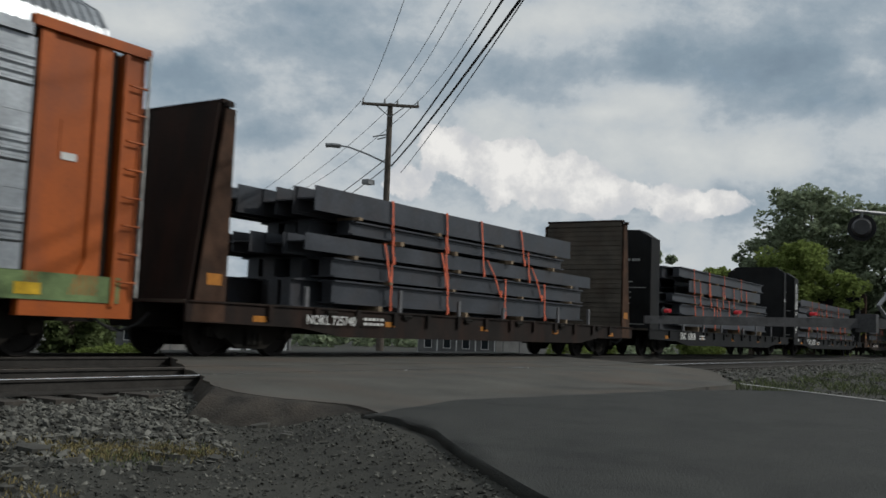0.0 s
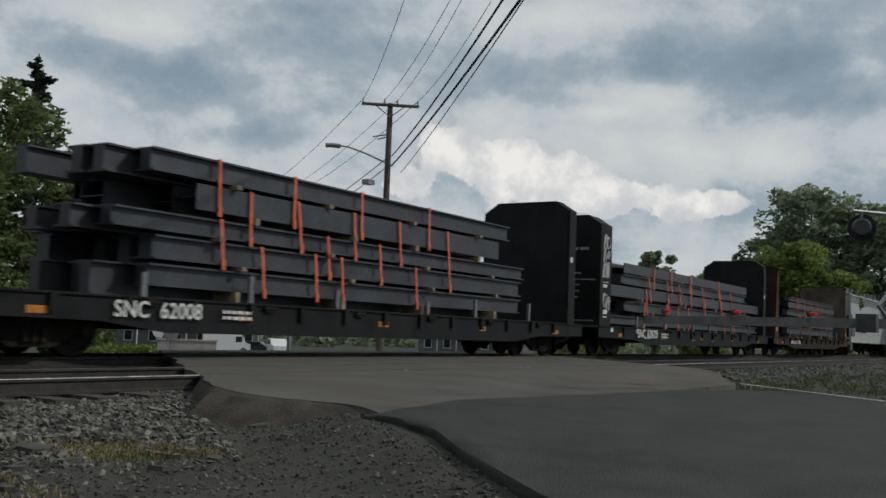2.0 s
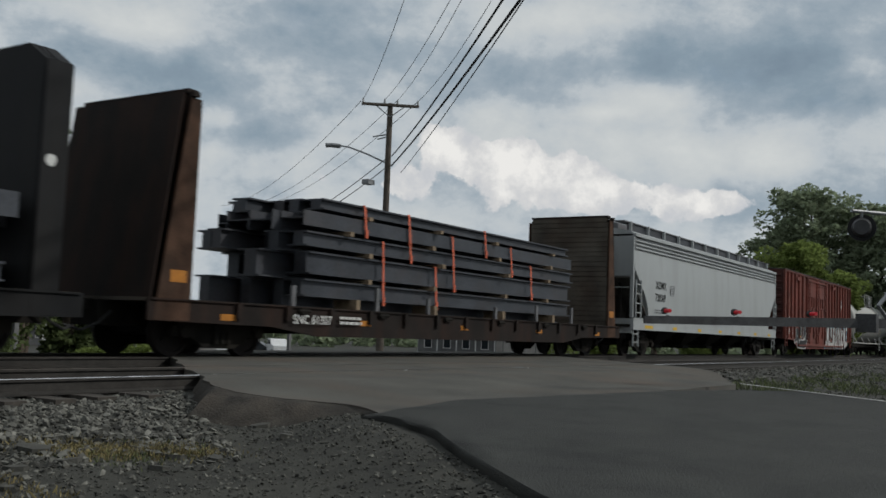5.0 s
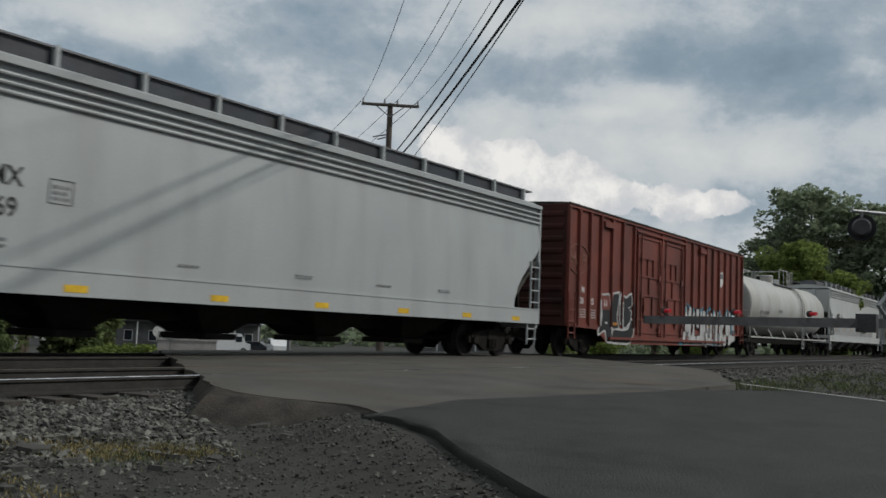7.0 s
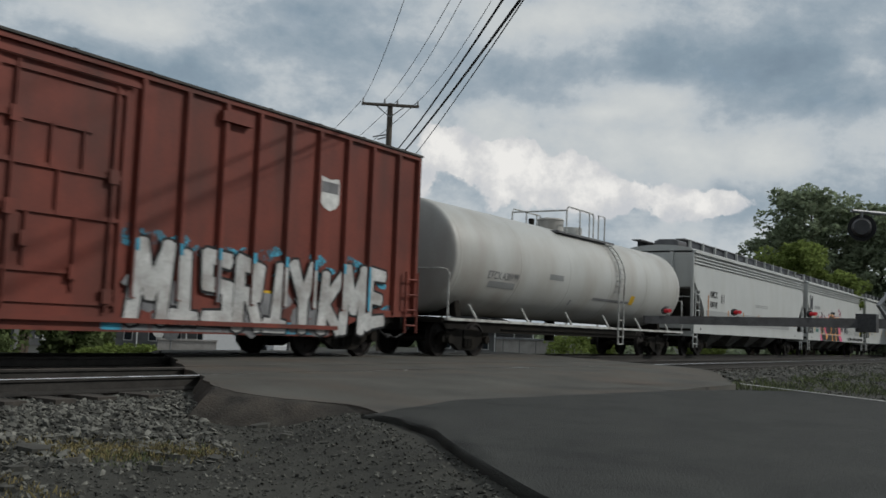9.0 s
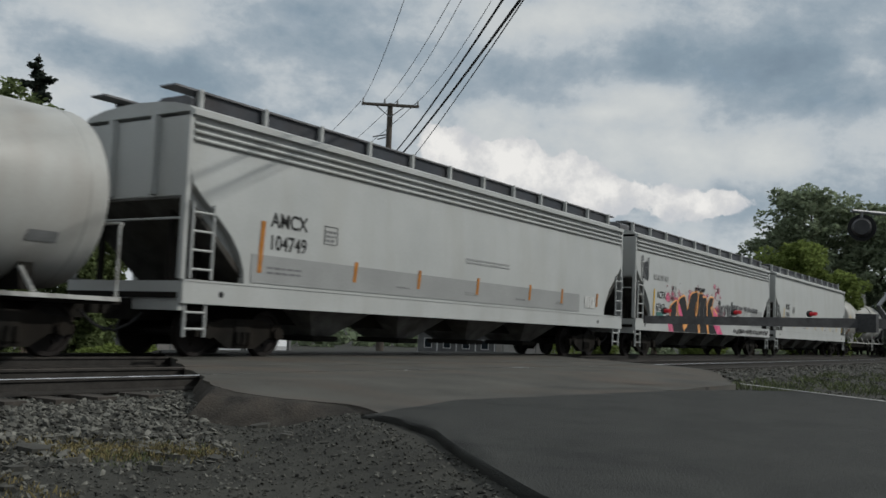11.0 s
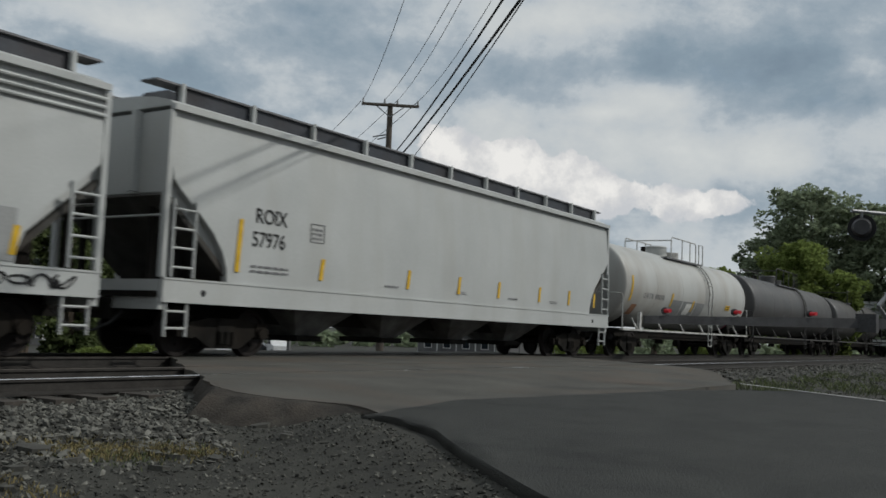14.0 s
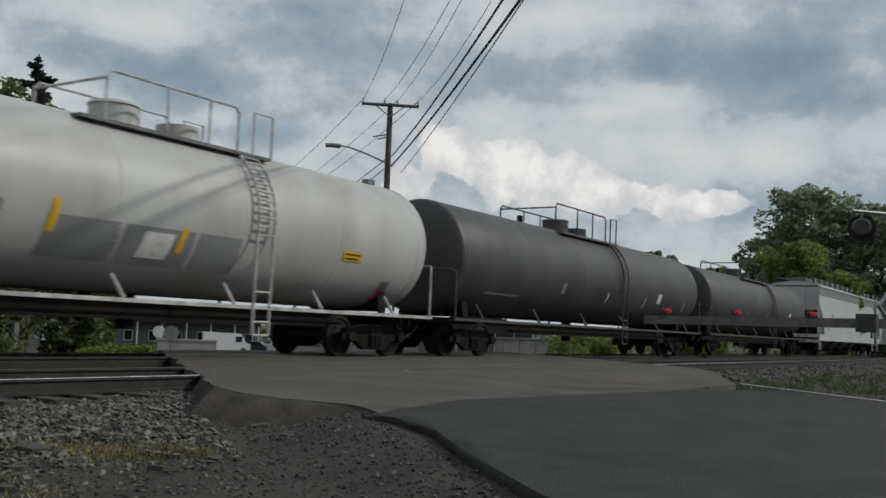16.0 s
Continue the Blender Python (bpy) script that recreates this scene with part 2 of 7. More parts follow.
def bm_rod(bm, a, b, r, sides=8, r2=None):
    a, b = Vector(a), Vector(b)
    q = (b - a).to_track_quat("Z", "Y")
    r2 = r if r2 is None else r2
    lo = [bm.verts.new(a + q @ Vector((r * math.cos(2 * math.pi * i / sides), r * math.sin(2 * math.pi * i / sides), 0))) for i in range(sides)]
    hi = [bm.verts.new(b + q @ Vector((r2 * math.cos(2 * math.pi * i / sides), r2 * math.sin(2 * math.pi * i / sides), 0))) for i in range(sides)]
    for i in range(sides):
        j = (i + 1) % sides
        bm.faces.new((lo[i], lo[j], hi[j], hi[i]))
    bm.faces.new(lo[::-1])
    bm.faces.new(hi)
    return bm


def bm_path(bm, pts, r, sides=6):
    """A round tube along points, as one piece."""
    pts = [Vector(p) for p in pts]
    rings = []
    up = None
    for i, p in enumerate(pts):
        d = (pts[min(i + 1, len(pts) - 1)] - pts[max(i - 1, 0)]).normalized()
        if up is None:
            up = d.orthogonal().normalized()
        up = (up - d * up.dot(d))
        up = up.normalized() if up.length > 1e-4 else d.orthogonal().normalized()
        side = d.cross(up)
        rings.append([bm.verts.new(p + up * (r * math.cos(2 * math.pi * k / sides)) + side * (r * math.sin(2 * math.pi * k / sides))) for k in range(sides)])
    for a, b in zip(rings, rings[1:]):
        for k in range(sides):
            j = (k + 1) % sides
            bm.faces.new((a[k], a[j], b[j], b[k]))
    bm.faces.new(rings[0][::-1])
    bm.faces.new(rings[-1])
    return bm


def B():
    return bmesh.new()


def to_mesh(name, bm, material, smooth=0.0):
    bmesh.ops.recalc_face_normals(bm, faces=bm.faces[:])
    me = bpy.data.meshes.new(name)
    bm.to_mesh(me)
    bm.free()
    me.materials.append(material)
    if smooth:
        me.polygons.foreach_set("use_smooth", [True] * len(me.polygons))
        me.set_sharp_from_angle(angle=radians(smooth))
    return me


def part(name, bm, material, parent=None, label="", smooth=0.0, at=None):
    """Links a bmesh as one mesh object under a thing or under a part."""
    ob = new(name, to_mesh(name, bm, material, smooth))
    ob.parent = parent
    if at is not None:
        ob.matrix_local = at
    if label:
        tagged(ob, label)
    return ob


def share(name, me, parent, at):
    ob = new(name, me)
    ob.parent = parent
    ob.matrix_local = at
    return ob


def box(*v):
    return bm_box(B(), *v)


def thing(name, at, label, category, group="", kind=""):
    ob = new(name)
    ob.matrix_world = at
    return tagged(ob, label, category, group, kind)


# ---------------------------------------------------------------- ground, road, tracks


def smooth01(k):
    k = min(1.0, max(0.0, k))
    return k * k * (3 - 2 * k)


def fall(y):
    """The land drops away beyond the tracks."""
    return 0.25 * smooth01((y - 15.6) / 6.0) + 1.7 * smooth01((y - 20.0) / 20.0) + 0.9 * smooth01((y - 40.0) / 50.0)


def road_z(y):
    """Height of the paving: flush with the rails, lower towards the viewer and beyond the tracks."""
    if y > 15.6:
        return -0.012 - fall(y)
    return -0.012 - 0.10 * smooth01((7.4 - y) / 1.6) - 0.012 * max(0.0, 5.8 - y)


# the road crosses the rails on the skew
ROAD_DIR = Vector((0.625, 0.780, 0)).normalized()
ROAD_L, ROAD_R = (5.30, 3.10), (16.0, 3.55)


def road_x(p, y):
    return p[0] + (y - p[1]) * ROAD_DIR.x / ROAD_DIR.y


def ground_z(x, y):
    if y > 15.6:
        z = -0.2 - fall(y)
    elif y >= 7.6:
        z = -0.2
    else:
        z = -0.2 - 0.13 * smooth01((7.6 - y) / 1.8) - 0.01 * max(0.0, min(5.8 - y, 20))
    if y < 6.3:
        out = road_x(ROAD_L, y) - x
        if -1.0 < out < 1.6:
            k = smooth01((1.6 - out) / 1.5) * smooth01((6.3 - y) / 1.0)
            z += k * (road_z(y) - 0.03 - z)
    near = max(0.0, 1 - (abs(x) + abs(y)) / 60.0)
    z += near * 0.05 * noise.noise((x * 0.55, y * 0.55, 2.0)) + near * 0.02 * noise.noise((x * 2.1, y * 2.1, 7.0))
    return z


GRAVEL = mat("dirt_and_cinders", (0.036, 0.0355, 0.030), 0.95, var=0.4, scale=2.3, fine=60, bump=0.9, dirt=(0.052, 0.050, 0.042), dirt_amount=0.55, dirt_scale=9, streak=1)
ASPHALT = mat("new_asphalt", (0.029, 0.0300, 0.0272), 0.85, var=0.45, scale=2.2, fine=70, bump=1.0, grain=0.9, dirt=(0.036, 0.036, 0.033), dirt_amount=0.7, dirt_scale=0.5)
OLDPAVE = mat("old_asphalt", (0.070, 0.067, 0.059), 0.9, var=0.28, scale=1.0, fine=90, bump=0.4, dirt=(0.094, 0.072, 0.056), dirt_amount=0.8, dirt_scale=0.55, streak=1.0)
SHOULDER = mat("broken_asphalt", (0.036, 0.032, 0.027), 0.95, var=0.5, scale=5, fine=45, bump=1.0, grain=0.9, dirt=(0.062, 0.050, 0.040), dirt_amount=0.7, dirt_scale=3)
LINE = mat("road_line_paint", (0.42, 0.42, 0.40), 0.8, var=0.2, scale=5, fine=70, bump=0.1, dirt=(0.10, 0.10, 0.09), dirt_amount=0.8, dirt_scale=6)


def build_ground():
    xs = [-2500, -900, -300, -120, -60, -35, -22, -14, -10, -6, -3] + [-1 + 0.2 * i for i in range(60)] + [11 + 0.5 * i for i in range(30)] + [28, 33, 40, 50, 65, 90, 140, 300, 900, 2500]
    ys = [-2500, -900, -300, -120, -60, -30, -16, -10, -7, -5, -3.5] + [-2.5 + 0.25 * i for i in range(80)] + [17.6 + 0.4 * i for i in range(5)] + [20, 23, 27, 32, 40, 50, 65, 90, 140, 300, 900, 2500]
    bm = B()
    grid = [[bm.verts.new((x, y, ground_z(x, y))) for x in xs] for y in ys]
    for r0, r1 in zip(grid, grid[1:]):
        for i in range(len(xs) - 1):
            bm.faces.new((r0[i], r0[i + 1], r1[i + 1], r1[i]))
    ob = part("ground", bm, GRAVEL, smooth=60)
    return tagged(ob, "dark cinder and gravel ground beside the railway", "ground", kind="structure")


def slab(name, edge_l, edge_r, ys, material, lift=0.0, thick=0.22, cols=16):
    """A strip of paving between two edges, which follows the road's height and has a ragged side."""
    bm = B()
    top, low = [], []
    for y in ys:
        a, b = edge_l(y), edge_r(y)
        row = [(a + (b - a) * i / cols, y) for i in range(cols + 1)]
        top.append([bm.verts.new((x, yy, road_z(yy) + lift + 0.006 * noise.noise((x * 0.9, yy * 0.9, 1.0)))) for x, yy in row])
        low.append([bm.verts.new((x, yy, road_z(yy) + lift - thick)) for x, yy in (row[0], row[-1])])
    for j in range(len(ys) - 1):
        for i in range(cols):
            bm.faces.new((top[j][i], top[j][i + 1], top[j + 1][i + 1], top[j + 1][i]))
        bm.faces.new((low[j][0], top[j][0], top[j + 1][0], low[j + 1][0]))
        bm.faces.new((top[j][-1], low[j][1], low[j + 1][1], top[j + 1][-1]))
    for j in (0, -1):
        bm.faces.new([*top[j], low[j][1], low[j][0]])
    return part(name, bm, material, smooth=40)


def build_road():
    def wav(y, k, a=0.10):
        return a * noise.noise((y * 1.3, k, 0.5)) + 0.5 * a * noise.noise((y * 4.1, k, 3.5))

    def old_left(y):
        if y >= 7.0:
            return 6.93 + (y - 7.07) * 0.8 + wav(y, 5, 0.12)
        return road_x(ROAD_L, y) + 0.04 + wav(y, 5, 0.08) - 1.47 * smooth01((y - 5.5) / 1.5)

    def old_right(y):
        return road_x(ROAD_R, y) + 0.05 + 3.1 * smooth01((y - 4.6) / 2.2) + wav(y, 9, 0.15)
    def new_left(y):
        """The ragged left edge of the overlay swings in towards the crossing."""
        return road_x(ROAD_L, y) + wav(y, 1, 0.07) + float(np.interp(y, (-34, 1.0, 2.0, 2.9, 3.45, 4.05, 4.6, 5.05, 6.0), (-1.2, -0.45, -0.30, -0.15, -0.03, 0.14, 0.03, -0.20, -0.7)))
    # fresh overlay: its far end bows and sinks to the right
    bm = B()
    n, m = 40, 46
    top = []
    for j in range(m + 1):
        row = []
        for i in range(n + 1):
            u = i / n
            far = float(np.interp(u, (0, 0.08, 0.2, 0.4, 0.7, 0.85, 1.0), (5.05, 5.30, 5.57, 5.30, 4.88, 4.45, 3.8))) + 0.05 * noise.noise((u * 14, 3, 1))
            y = -34 + (far + 34) * (1 - (1 - j / m) ** 2.6)
            l = new_left(y)
            r = road_x(ROAD_R, y) + 0.10
            x = l + (r - l) * u
            fade = 0.034 * min(1.0, (far - y) / 0.25)
            row.append(bm.verts.new((x, y, road_z(y) + 0.006 + fade + 0.006 * noise.noise((x * 0.9, y * 0.9, 1.0)))))
        top.append(row)
    for r0, r1 in zip(top, top[1:]):
        for i in range(n):
            bm.faces.new((r0[i], r0[i + 1], r1[i + 1], r1[i]))
    rim = [top[j][0] for j in range(m, -1, -1)]
    # rounded shoulder down to the dirt on the left
    prev = rim
    for k, (dx, dz) in enumerate(((0.012, -0.018), (0.005, -0.06), (-0.04, -0.26))):
        nxt = [bm.verts.new((v.co.x - dx * 0.8 - 0.02 * noise.noise((v.co.y * 5, k, 0)), v.co.y + dx * 0.5, v.co.z + dz)) for v in rim]
        for i in range(len(rim) - 1):
            bm.faces.new((prev[i], prev[i + 1], nxt[i + 1], nxt[i]))
        prev = nxt
    rimr = [top[j][-1] for j in range(m + 1)]
    low = [bm.verts.new((v.co.x + 0.05, v.co.y, v.co.z - 0.25)) for v in rimr]
    for i in range(m):
        bm.faces.new((rimr[i], rimr[i + 1], low[i + 1], low[i]))
    tagged(part("road", bm, ASPHALT, smooth=50), "fresh dark asphalt road with a ragged edge", "road", kind="structure")
    rails = [TRACK_NEAR - HALF_GAUGE, TRACK_NEAR + HALF_GAUGE, TRACK_FAR - HALF_GAUGE, TRACK_FAR + HALF_GAUGE]
    cuts = [(4.9, rails[0] - 0.05), (rails[0] + 0.07, rails[1] - 0.07), (rails[1] + 0.05, rails[2] - 0.05), (rails[2] + 0.07, rails[3] - 0.07), (rails[3] + 0.05, 16.2)]
    for a, b in cuts:
        k = max(3, int((b - a) / 0.2))
        ob = slab("crossing_pavement", old_left, old_right, [a + (b - a) * i / k for i in range(k + 1)], OLDPAVE, 0.016, 0.24, 28)
        tagged(ob, "worn grey-brown asphalt of the level crossing", "pavement", kind="structure")
    # broken shoulder of the crossing at its left
    bm = B()
    ys = [4.7 + 0.1 * i for i in range(39)]
    prev = None
    for y in ys:
        x = old_left(y) + 0.07
        out = 0.40 + 0.55 * smooth01((y - 4.7) / 1.0) * (1 - 0.6 * smooth01((y - 6.6) / 1.2))
        row = []
        for k in range(11):
            u = k / 10
            drop = 0.34 * smooth01(u * 1.05)
            row.append(bm.verts.new((x - out * u + 0.03 * noise.noise((y * 3, k, 2)), y - 0.25 * u, road_z(y) + 0.014 - drop + u * (0.07 * noise.noise((y * 2.2, k * 0.5, 6)) + 0.05 * noise.noise((y * 7.0, k * 1.3, 2))))))
        if prev:
            for p, q, r, s in zip(prev, prev[1:], row[1:], row):
                bm.faces.new((p, q, r, s))
        prev = row
    tagged(part("pavement_shoulder", bm, SHOULDER, smooth=35), "crumbling dark asphalt shoulder of the crossing", "pavement", kind="structure")
    ob = slab("road", lambda y: road_x(ROAD_L, y) - 1.6, lambda y: road_x(ROAD_R, y) + 2.2, [16.2 + 1.0 * i for i in range(60)], OLDPAVE, 0.0, 0.3)
    tagged(ob, "grey asphalt road beyond the tracks", "road", kind="structure")
    bm = B()
    rows = []
    for i in range(42):
        y = -7 + 0.286 * i
        x = road_x(ROAD_R, y)
        rows.append([bm.verts.new((x + d, y, road_z(y) + 0.052)) for d in (-0.10, 0.04)])
    for r0, r1 in zip(rows, rows[1:]):
        bm.faces.new((r0[0], r0[1], r1[1], r1[0]))
    tagged(part("road_marking", bm, LINE), "worn white painted edge line on asphalt", "road marking", kind="structure")


def build_track(yc, name, label):
    """Two rails on timber ties."""
    me_tie = to_mesh("tie", box(-0.115, 0.115, -1.3, 1.3, -0.36, -0.165), TIE)
    track = tagged(new(name), label, "railway track", kind="structure")
    track.location = (0, yc, 0)
    prof = [(-0.075, -0.165), (0.075, -0.165), (0.075, -0.150), (0.012, -0.128), (0.012, -0.045), (0.036, -0.032), (0.036, -0.006), (-0.036, -0.006), (-0.036, -0.032), (-0.012, -0.045), (-0.012, -0.128), (-0.075, -0.150)]
    head = [(-0.030, -0.0055), (0.030, -0.0055), (0.026, 0.0), (-0.026, 0.0)]
    for side in (-1, 1):
        y = side * HALF_GAUGE
        rail = part("rail", bm_prism(B(), [(y + a, z) for a, z in prof], "x", -220, 400), RAIL, track)
        part("rail_head", bm_prism(B(), [(y + a, z) for a, z in head], "x", -220, 400), RAILTOP if yc == TRACK_NEAR and side < 0 else RAILDULL, rail, "worn running surface")
    rnd = random.Random(int(yc * 10))
    x = -12.0
    while x < 6.3 + (yc - 7.5) * 0.6:
        share("tie", me_tie, track, pose(x + rnd.uniform(-0.03, 0.03), rnd.uniform(-0.05, 0.05), rnd.uniform(-0.012, 0.004), 0, 0, rnd.uniform(-1, 1)))
        x += 0.53
    x = 25.5 + (yc - 9) * 0.7
    while x < 80:
        share("tie", me_tie, track, pose(x, rnd.uniform(-0.05, 0.05), rnd.uniform(-0.012, 0.004)))
        x += 0.53
    return track


build_ground()
build_road()
build_track(TRACK_NEAR, "railway_track", "empty railway track on old timber ties")
build_track(TRACK_FAR, "railway_track", "railway track under the passing freight train")

# ---------------------------------------------------------------- train
MOVING, WHEELS = [], []
R_WHEEL = 0.44


def car(name, s0, length, label, category, group="freight cars of the train"):
    """A rail car as an empty at the left end of its body, on the rails."""
    ob = thing(name, pose(s0, TRACK_FAR, 0), label, category, group)
    MOVING.append((ob, s0))
    return ob


def lathe_wheelset():
    bm = B()
    prof = [(0.0, -0.92), (0.07, -0.92), (0.07, -0.80), (0.12, -0.78), (0.36, -0.76), (0.37, -0.80), (R_WHEEL - 0.01, -0.80), (R_WHEEL, -0.72), (R_WHEEL + 0.025, -0.69), (0.37, -0.67), (0.35, -0.71), (0.1, -0.71), (0.08, -0.6), (0.08, 0.0)]
    prof = prof + [(r, -y) for r, y in prof[-2::-1]]
    n = 20
    rings = [[bm.verts.new((r * math.cos(2 * math.pi * k / n), y, r * math.sin(2 * math.pi * k / n))) for k in range(n)] for r, y in prof[1:-1]]
    for a, b in zip(rings, rings[1:]):
        for k in range(n):
            j = (k + 1) % n
            bm.faces.new((a[k], a[j], b[j], b[k]))
    bm.faces.new(rings[0])
    bm.faces.new(rings[-1][::-1])
    # holes in the plate read as dark bosses
    for k in range(3):
        a = 2 * math.pi * k / 3
        c = (0.22 * math.cos(a), 0.22 * math.sin(a))
        for s in (-1, 1):
            bm_box(bm, c[0] - 0.03, c[0] + 0.03, s * 0.79 - 0.02, s * 0.79 + 0.02, c[1] - 0.03, c[1] + 0.03)
    return to_mesh("wheelset", bm, STEELWHEEL, smooth=35)


def truck_frame():
    bm = B()
    outline = [(-1.12, 0.52), (-1.12, 0.36), (-0.70, 0.36), (-0.36, 0.16), (0.36, 0.16), (0.70, 0.36), (1.12, 0.36), (1.12, 0.52), (0.85, 0.60), (0.45, 0.70), (-0.45, 0.70), (-0.85, 0.60)]
    for s in (-1, 1):
        bm_prism(bm, outline, "y", s * 0.93, s * 1.07)
        for k in (-0.15, 0.0, 0.15):
            bm_rod(bm, (k, s * 1.10, 0.24), (k, s * 1.10, 0.46), 0.06, 8)
        for k in (-0.89, 0.89):
            bm_rod(bm, (k, s * 0.9, R_WHEEL), (k, s * 1.16, R_WHEEL), 0.11, 10)
            bm_box(bm, k - 0.13, k + 0.13, s * 0.92, s * 1.1, 0.46, 0.62)
    bm_box(bm, -0.2, 0.2, -1.1, 1.1, 0.42, 0.68)
    bm_rod(bm, (0, 0, 0.6), (0, 0, 0.8), 0.22, 12)
    return to_mesh("truck", bm, UNDER, smooth=30)


ME_WHEELSET, ME_TRUCK = lathe_wheelset(), truck_frame()


def add_trucks(ob, s0, xs):
    for x in xs:
        tr = share("truck", ME_TRUCK, ob, pose(x, 0, 0))
        for k in (-0.89, 0.89):
            w = share("wheelset", ME_WHEELSET, tr, pose(k, 0, R_WHEEL))
            WHEELS.append((w, k, s0 + x + k))


def add_coupler(ob, x, d):
    bm = bm_box(B(), min(x, x + d * 0.75), max(x, x + d * 0.75), -0.09, 0.09, 0.76, 0.94)
    bm_box(bm, min(x + d * 0.5, x + d * 0.8), max(x + d * 0.5, x + d * 0.8), -0.17, 0.15, 0.70, 0.99)
    part("coupler", bm, UNDER, ob)
    bm = B()
    pts = [(x - d * 0.1, -0.45, 0.75), (x + d * 0.15, -0.46, 0.55), (x + d * 0.45, -0.42, 0.42), (x + d * 0.7, -0.3, 0.5)]
    part("brake_hose", bm_path(bm, pts, 0.025, 6), INK, ob)


def ladder(ob, x0, x1, y, z0, z1, n, material, rod=0.022):
    lad = new("ladder")
    lad.parent = ob
    for x in (x0, x1):
        part("stile", bm_rod(B(), (x, y, z0), (x, y, z1), rod * 1.3, 6), material, lad)
    for i in range(n):
        z = z0 + (z1 - z0) * (i + 0.5) / n
        part("rung", bm_rod(B(), (x0, y, z), (x1, y, z), rod, 6), material, lad)
    return lad


def bars(ob, name, x, z, w, h, rows, material, y=-1.505, gap=0.5, seed=1):
    """Small writing that cannot be read: a block of plain bars."""
    rnd = random.Random(seed)
    bm = B()
    step = h / rows
    for r in range(rows):
        a, zz = x, z + h - (r + 1) * step
        while a < x + w - 0.02:
            ln = min(rnd.uniform(0.08, 0.22) * max(w, 0.5), x + w - a)
            bm_box(bm, a, a + ln, y - 0.003, y, zz, zz + step * gap)
            a += ln + 0.04
    return tagged(part(name, bm, material, ob), kind="stuff")


def lettering(ob, text, x, z, size, material, y=-1.506, stretch=1.0, space=1.0, name="lettering", tank=None):
    cu = bpy.data.curves.new("text", "FONT")
    cu.body, cu.size, cu.extrude, cu.space_character, cu.offset = text, size * 1.38, 0.002, space, size * 0.018
    tmp = bpy.data.objects.new("text", cu)
    scene.collection.objects.link(tmp)
    bpy.context.view_layer.update()
    me = bpy.data.meshes.new_from_object(tmp.evaluated_get(bpy.context.evaluated_depsgraph_get()))
    bpy.data.objects.remove(tmp)
    me.name = name
    me.materials.clear()
    me.materials.append(material)
    for v in me.vertices:
        v.co = Vector((v.co.x * stretch, v.co.z, v.co.y))
        if tank:
            v.co.y += -math.sqrt(tank[0] ** 2 - (z + v.co.z - tank[1]) ** 2) - y - 0.004
    ob2 = share(name, me, ob, pose(x, y, z))
    return ob2


def plate(name, ob, x, z, w, h, material, y=-1.505, label="", lean=0.0):
    return part(name, bm_prism(B(), [(x, z), (x + w, z), (x + w + lean, z + h), (x + lean, z + h)], "y", y - 0.004, y), material, ob, label)


def tank_patch(ob, name, x, z, w, h, material, r, axis, lean=0.0, label="", lift=0.004):
    """A thin patch of paint that follows the round of a tank."""
    bm = B()
    n = 8
    rows = []
    for i in range(n + 1):
        zz = z + h * i / n
        y = -math.sqrt(max(0.01, r * r - (zz - axis) ** 2)) - lift
        rows.append([bm.verts.new((x + lean * i / n + d, y, zz)) for d in (0.0, w)])
    for a, b in zip(rows, rows[1:]):
        bm.faces.new((a[0], a[1], b[1], b[0]))
    return part(name, bm, material, ob, label, smooth=60)


# ---- bulkhead flat cars


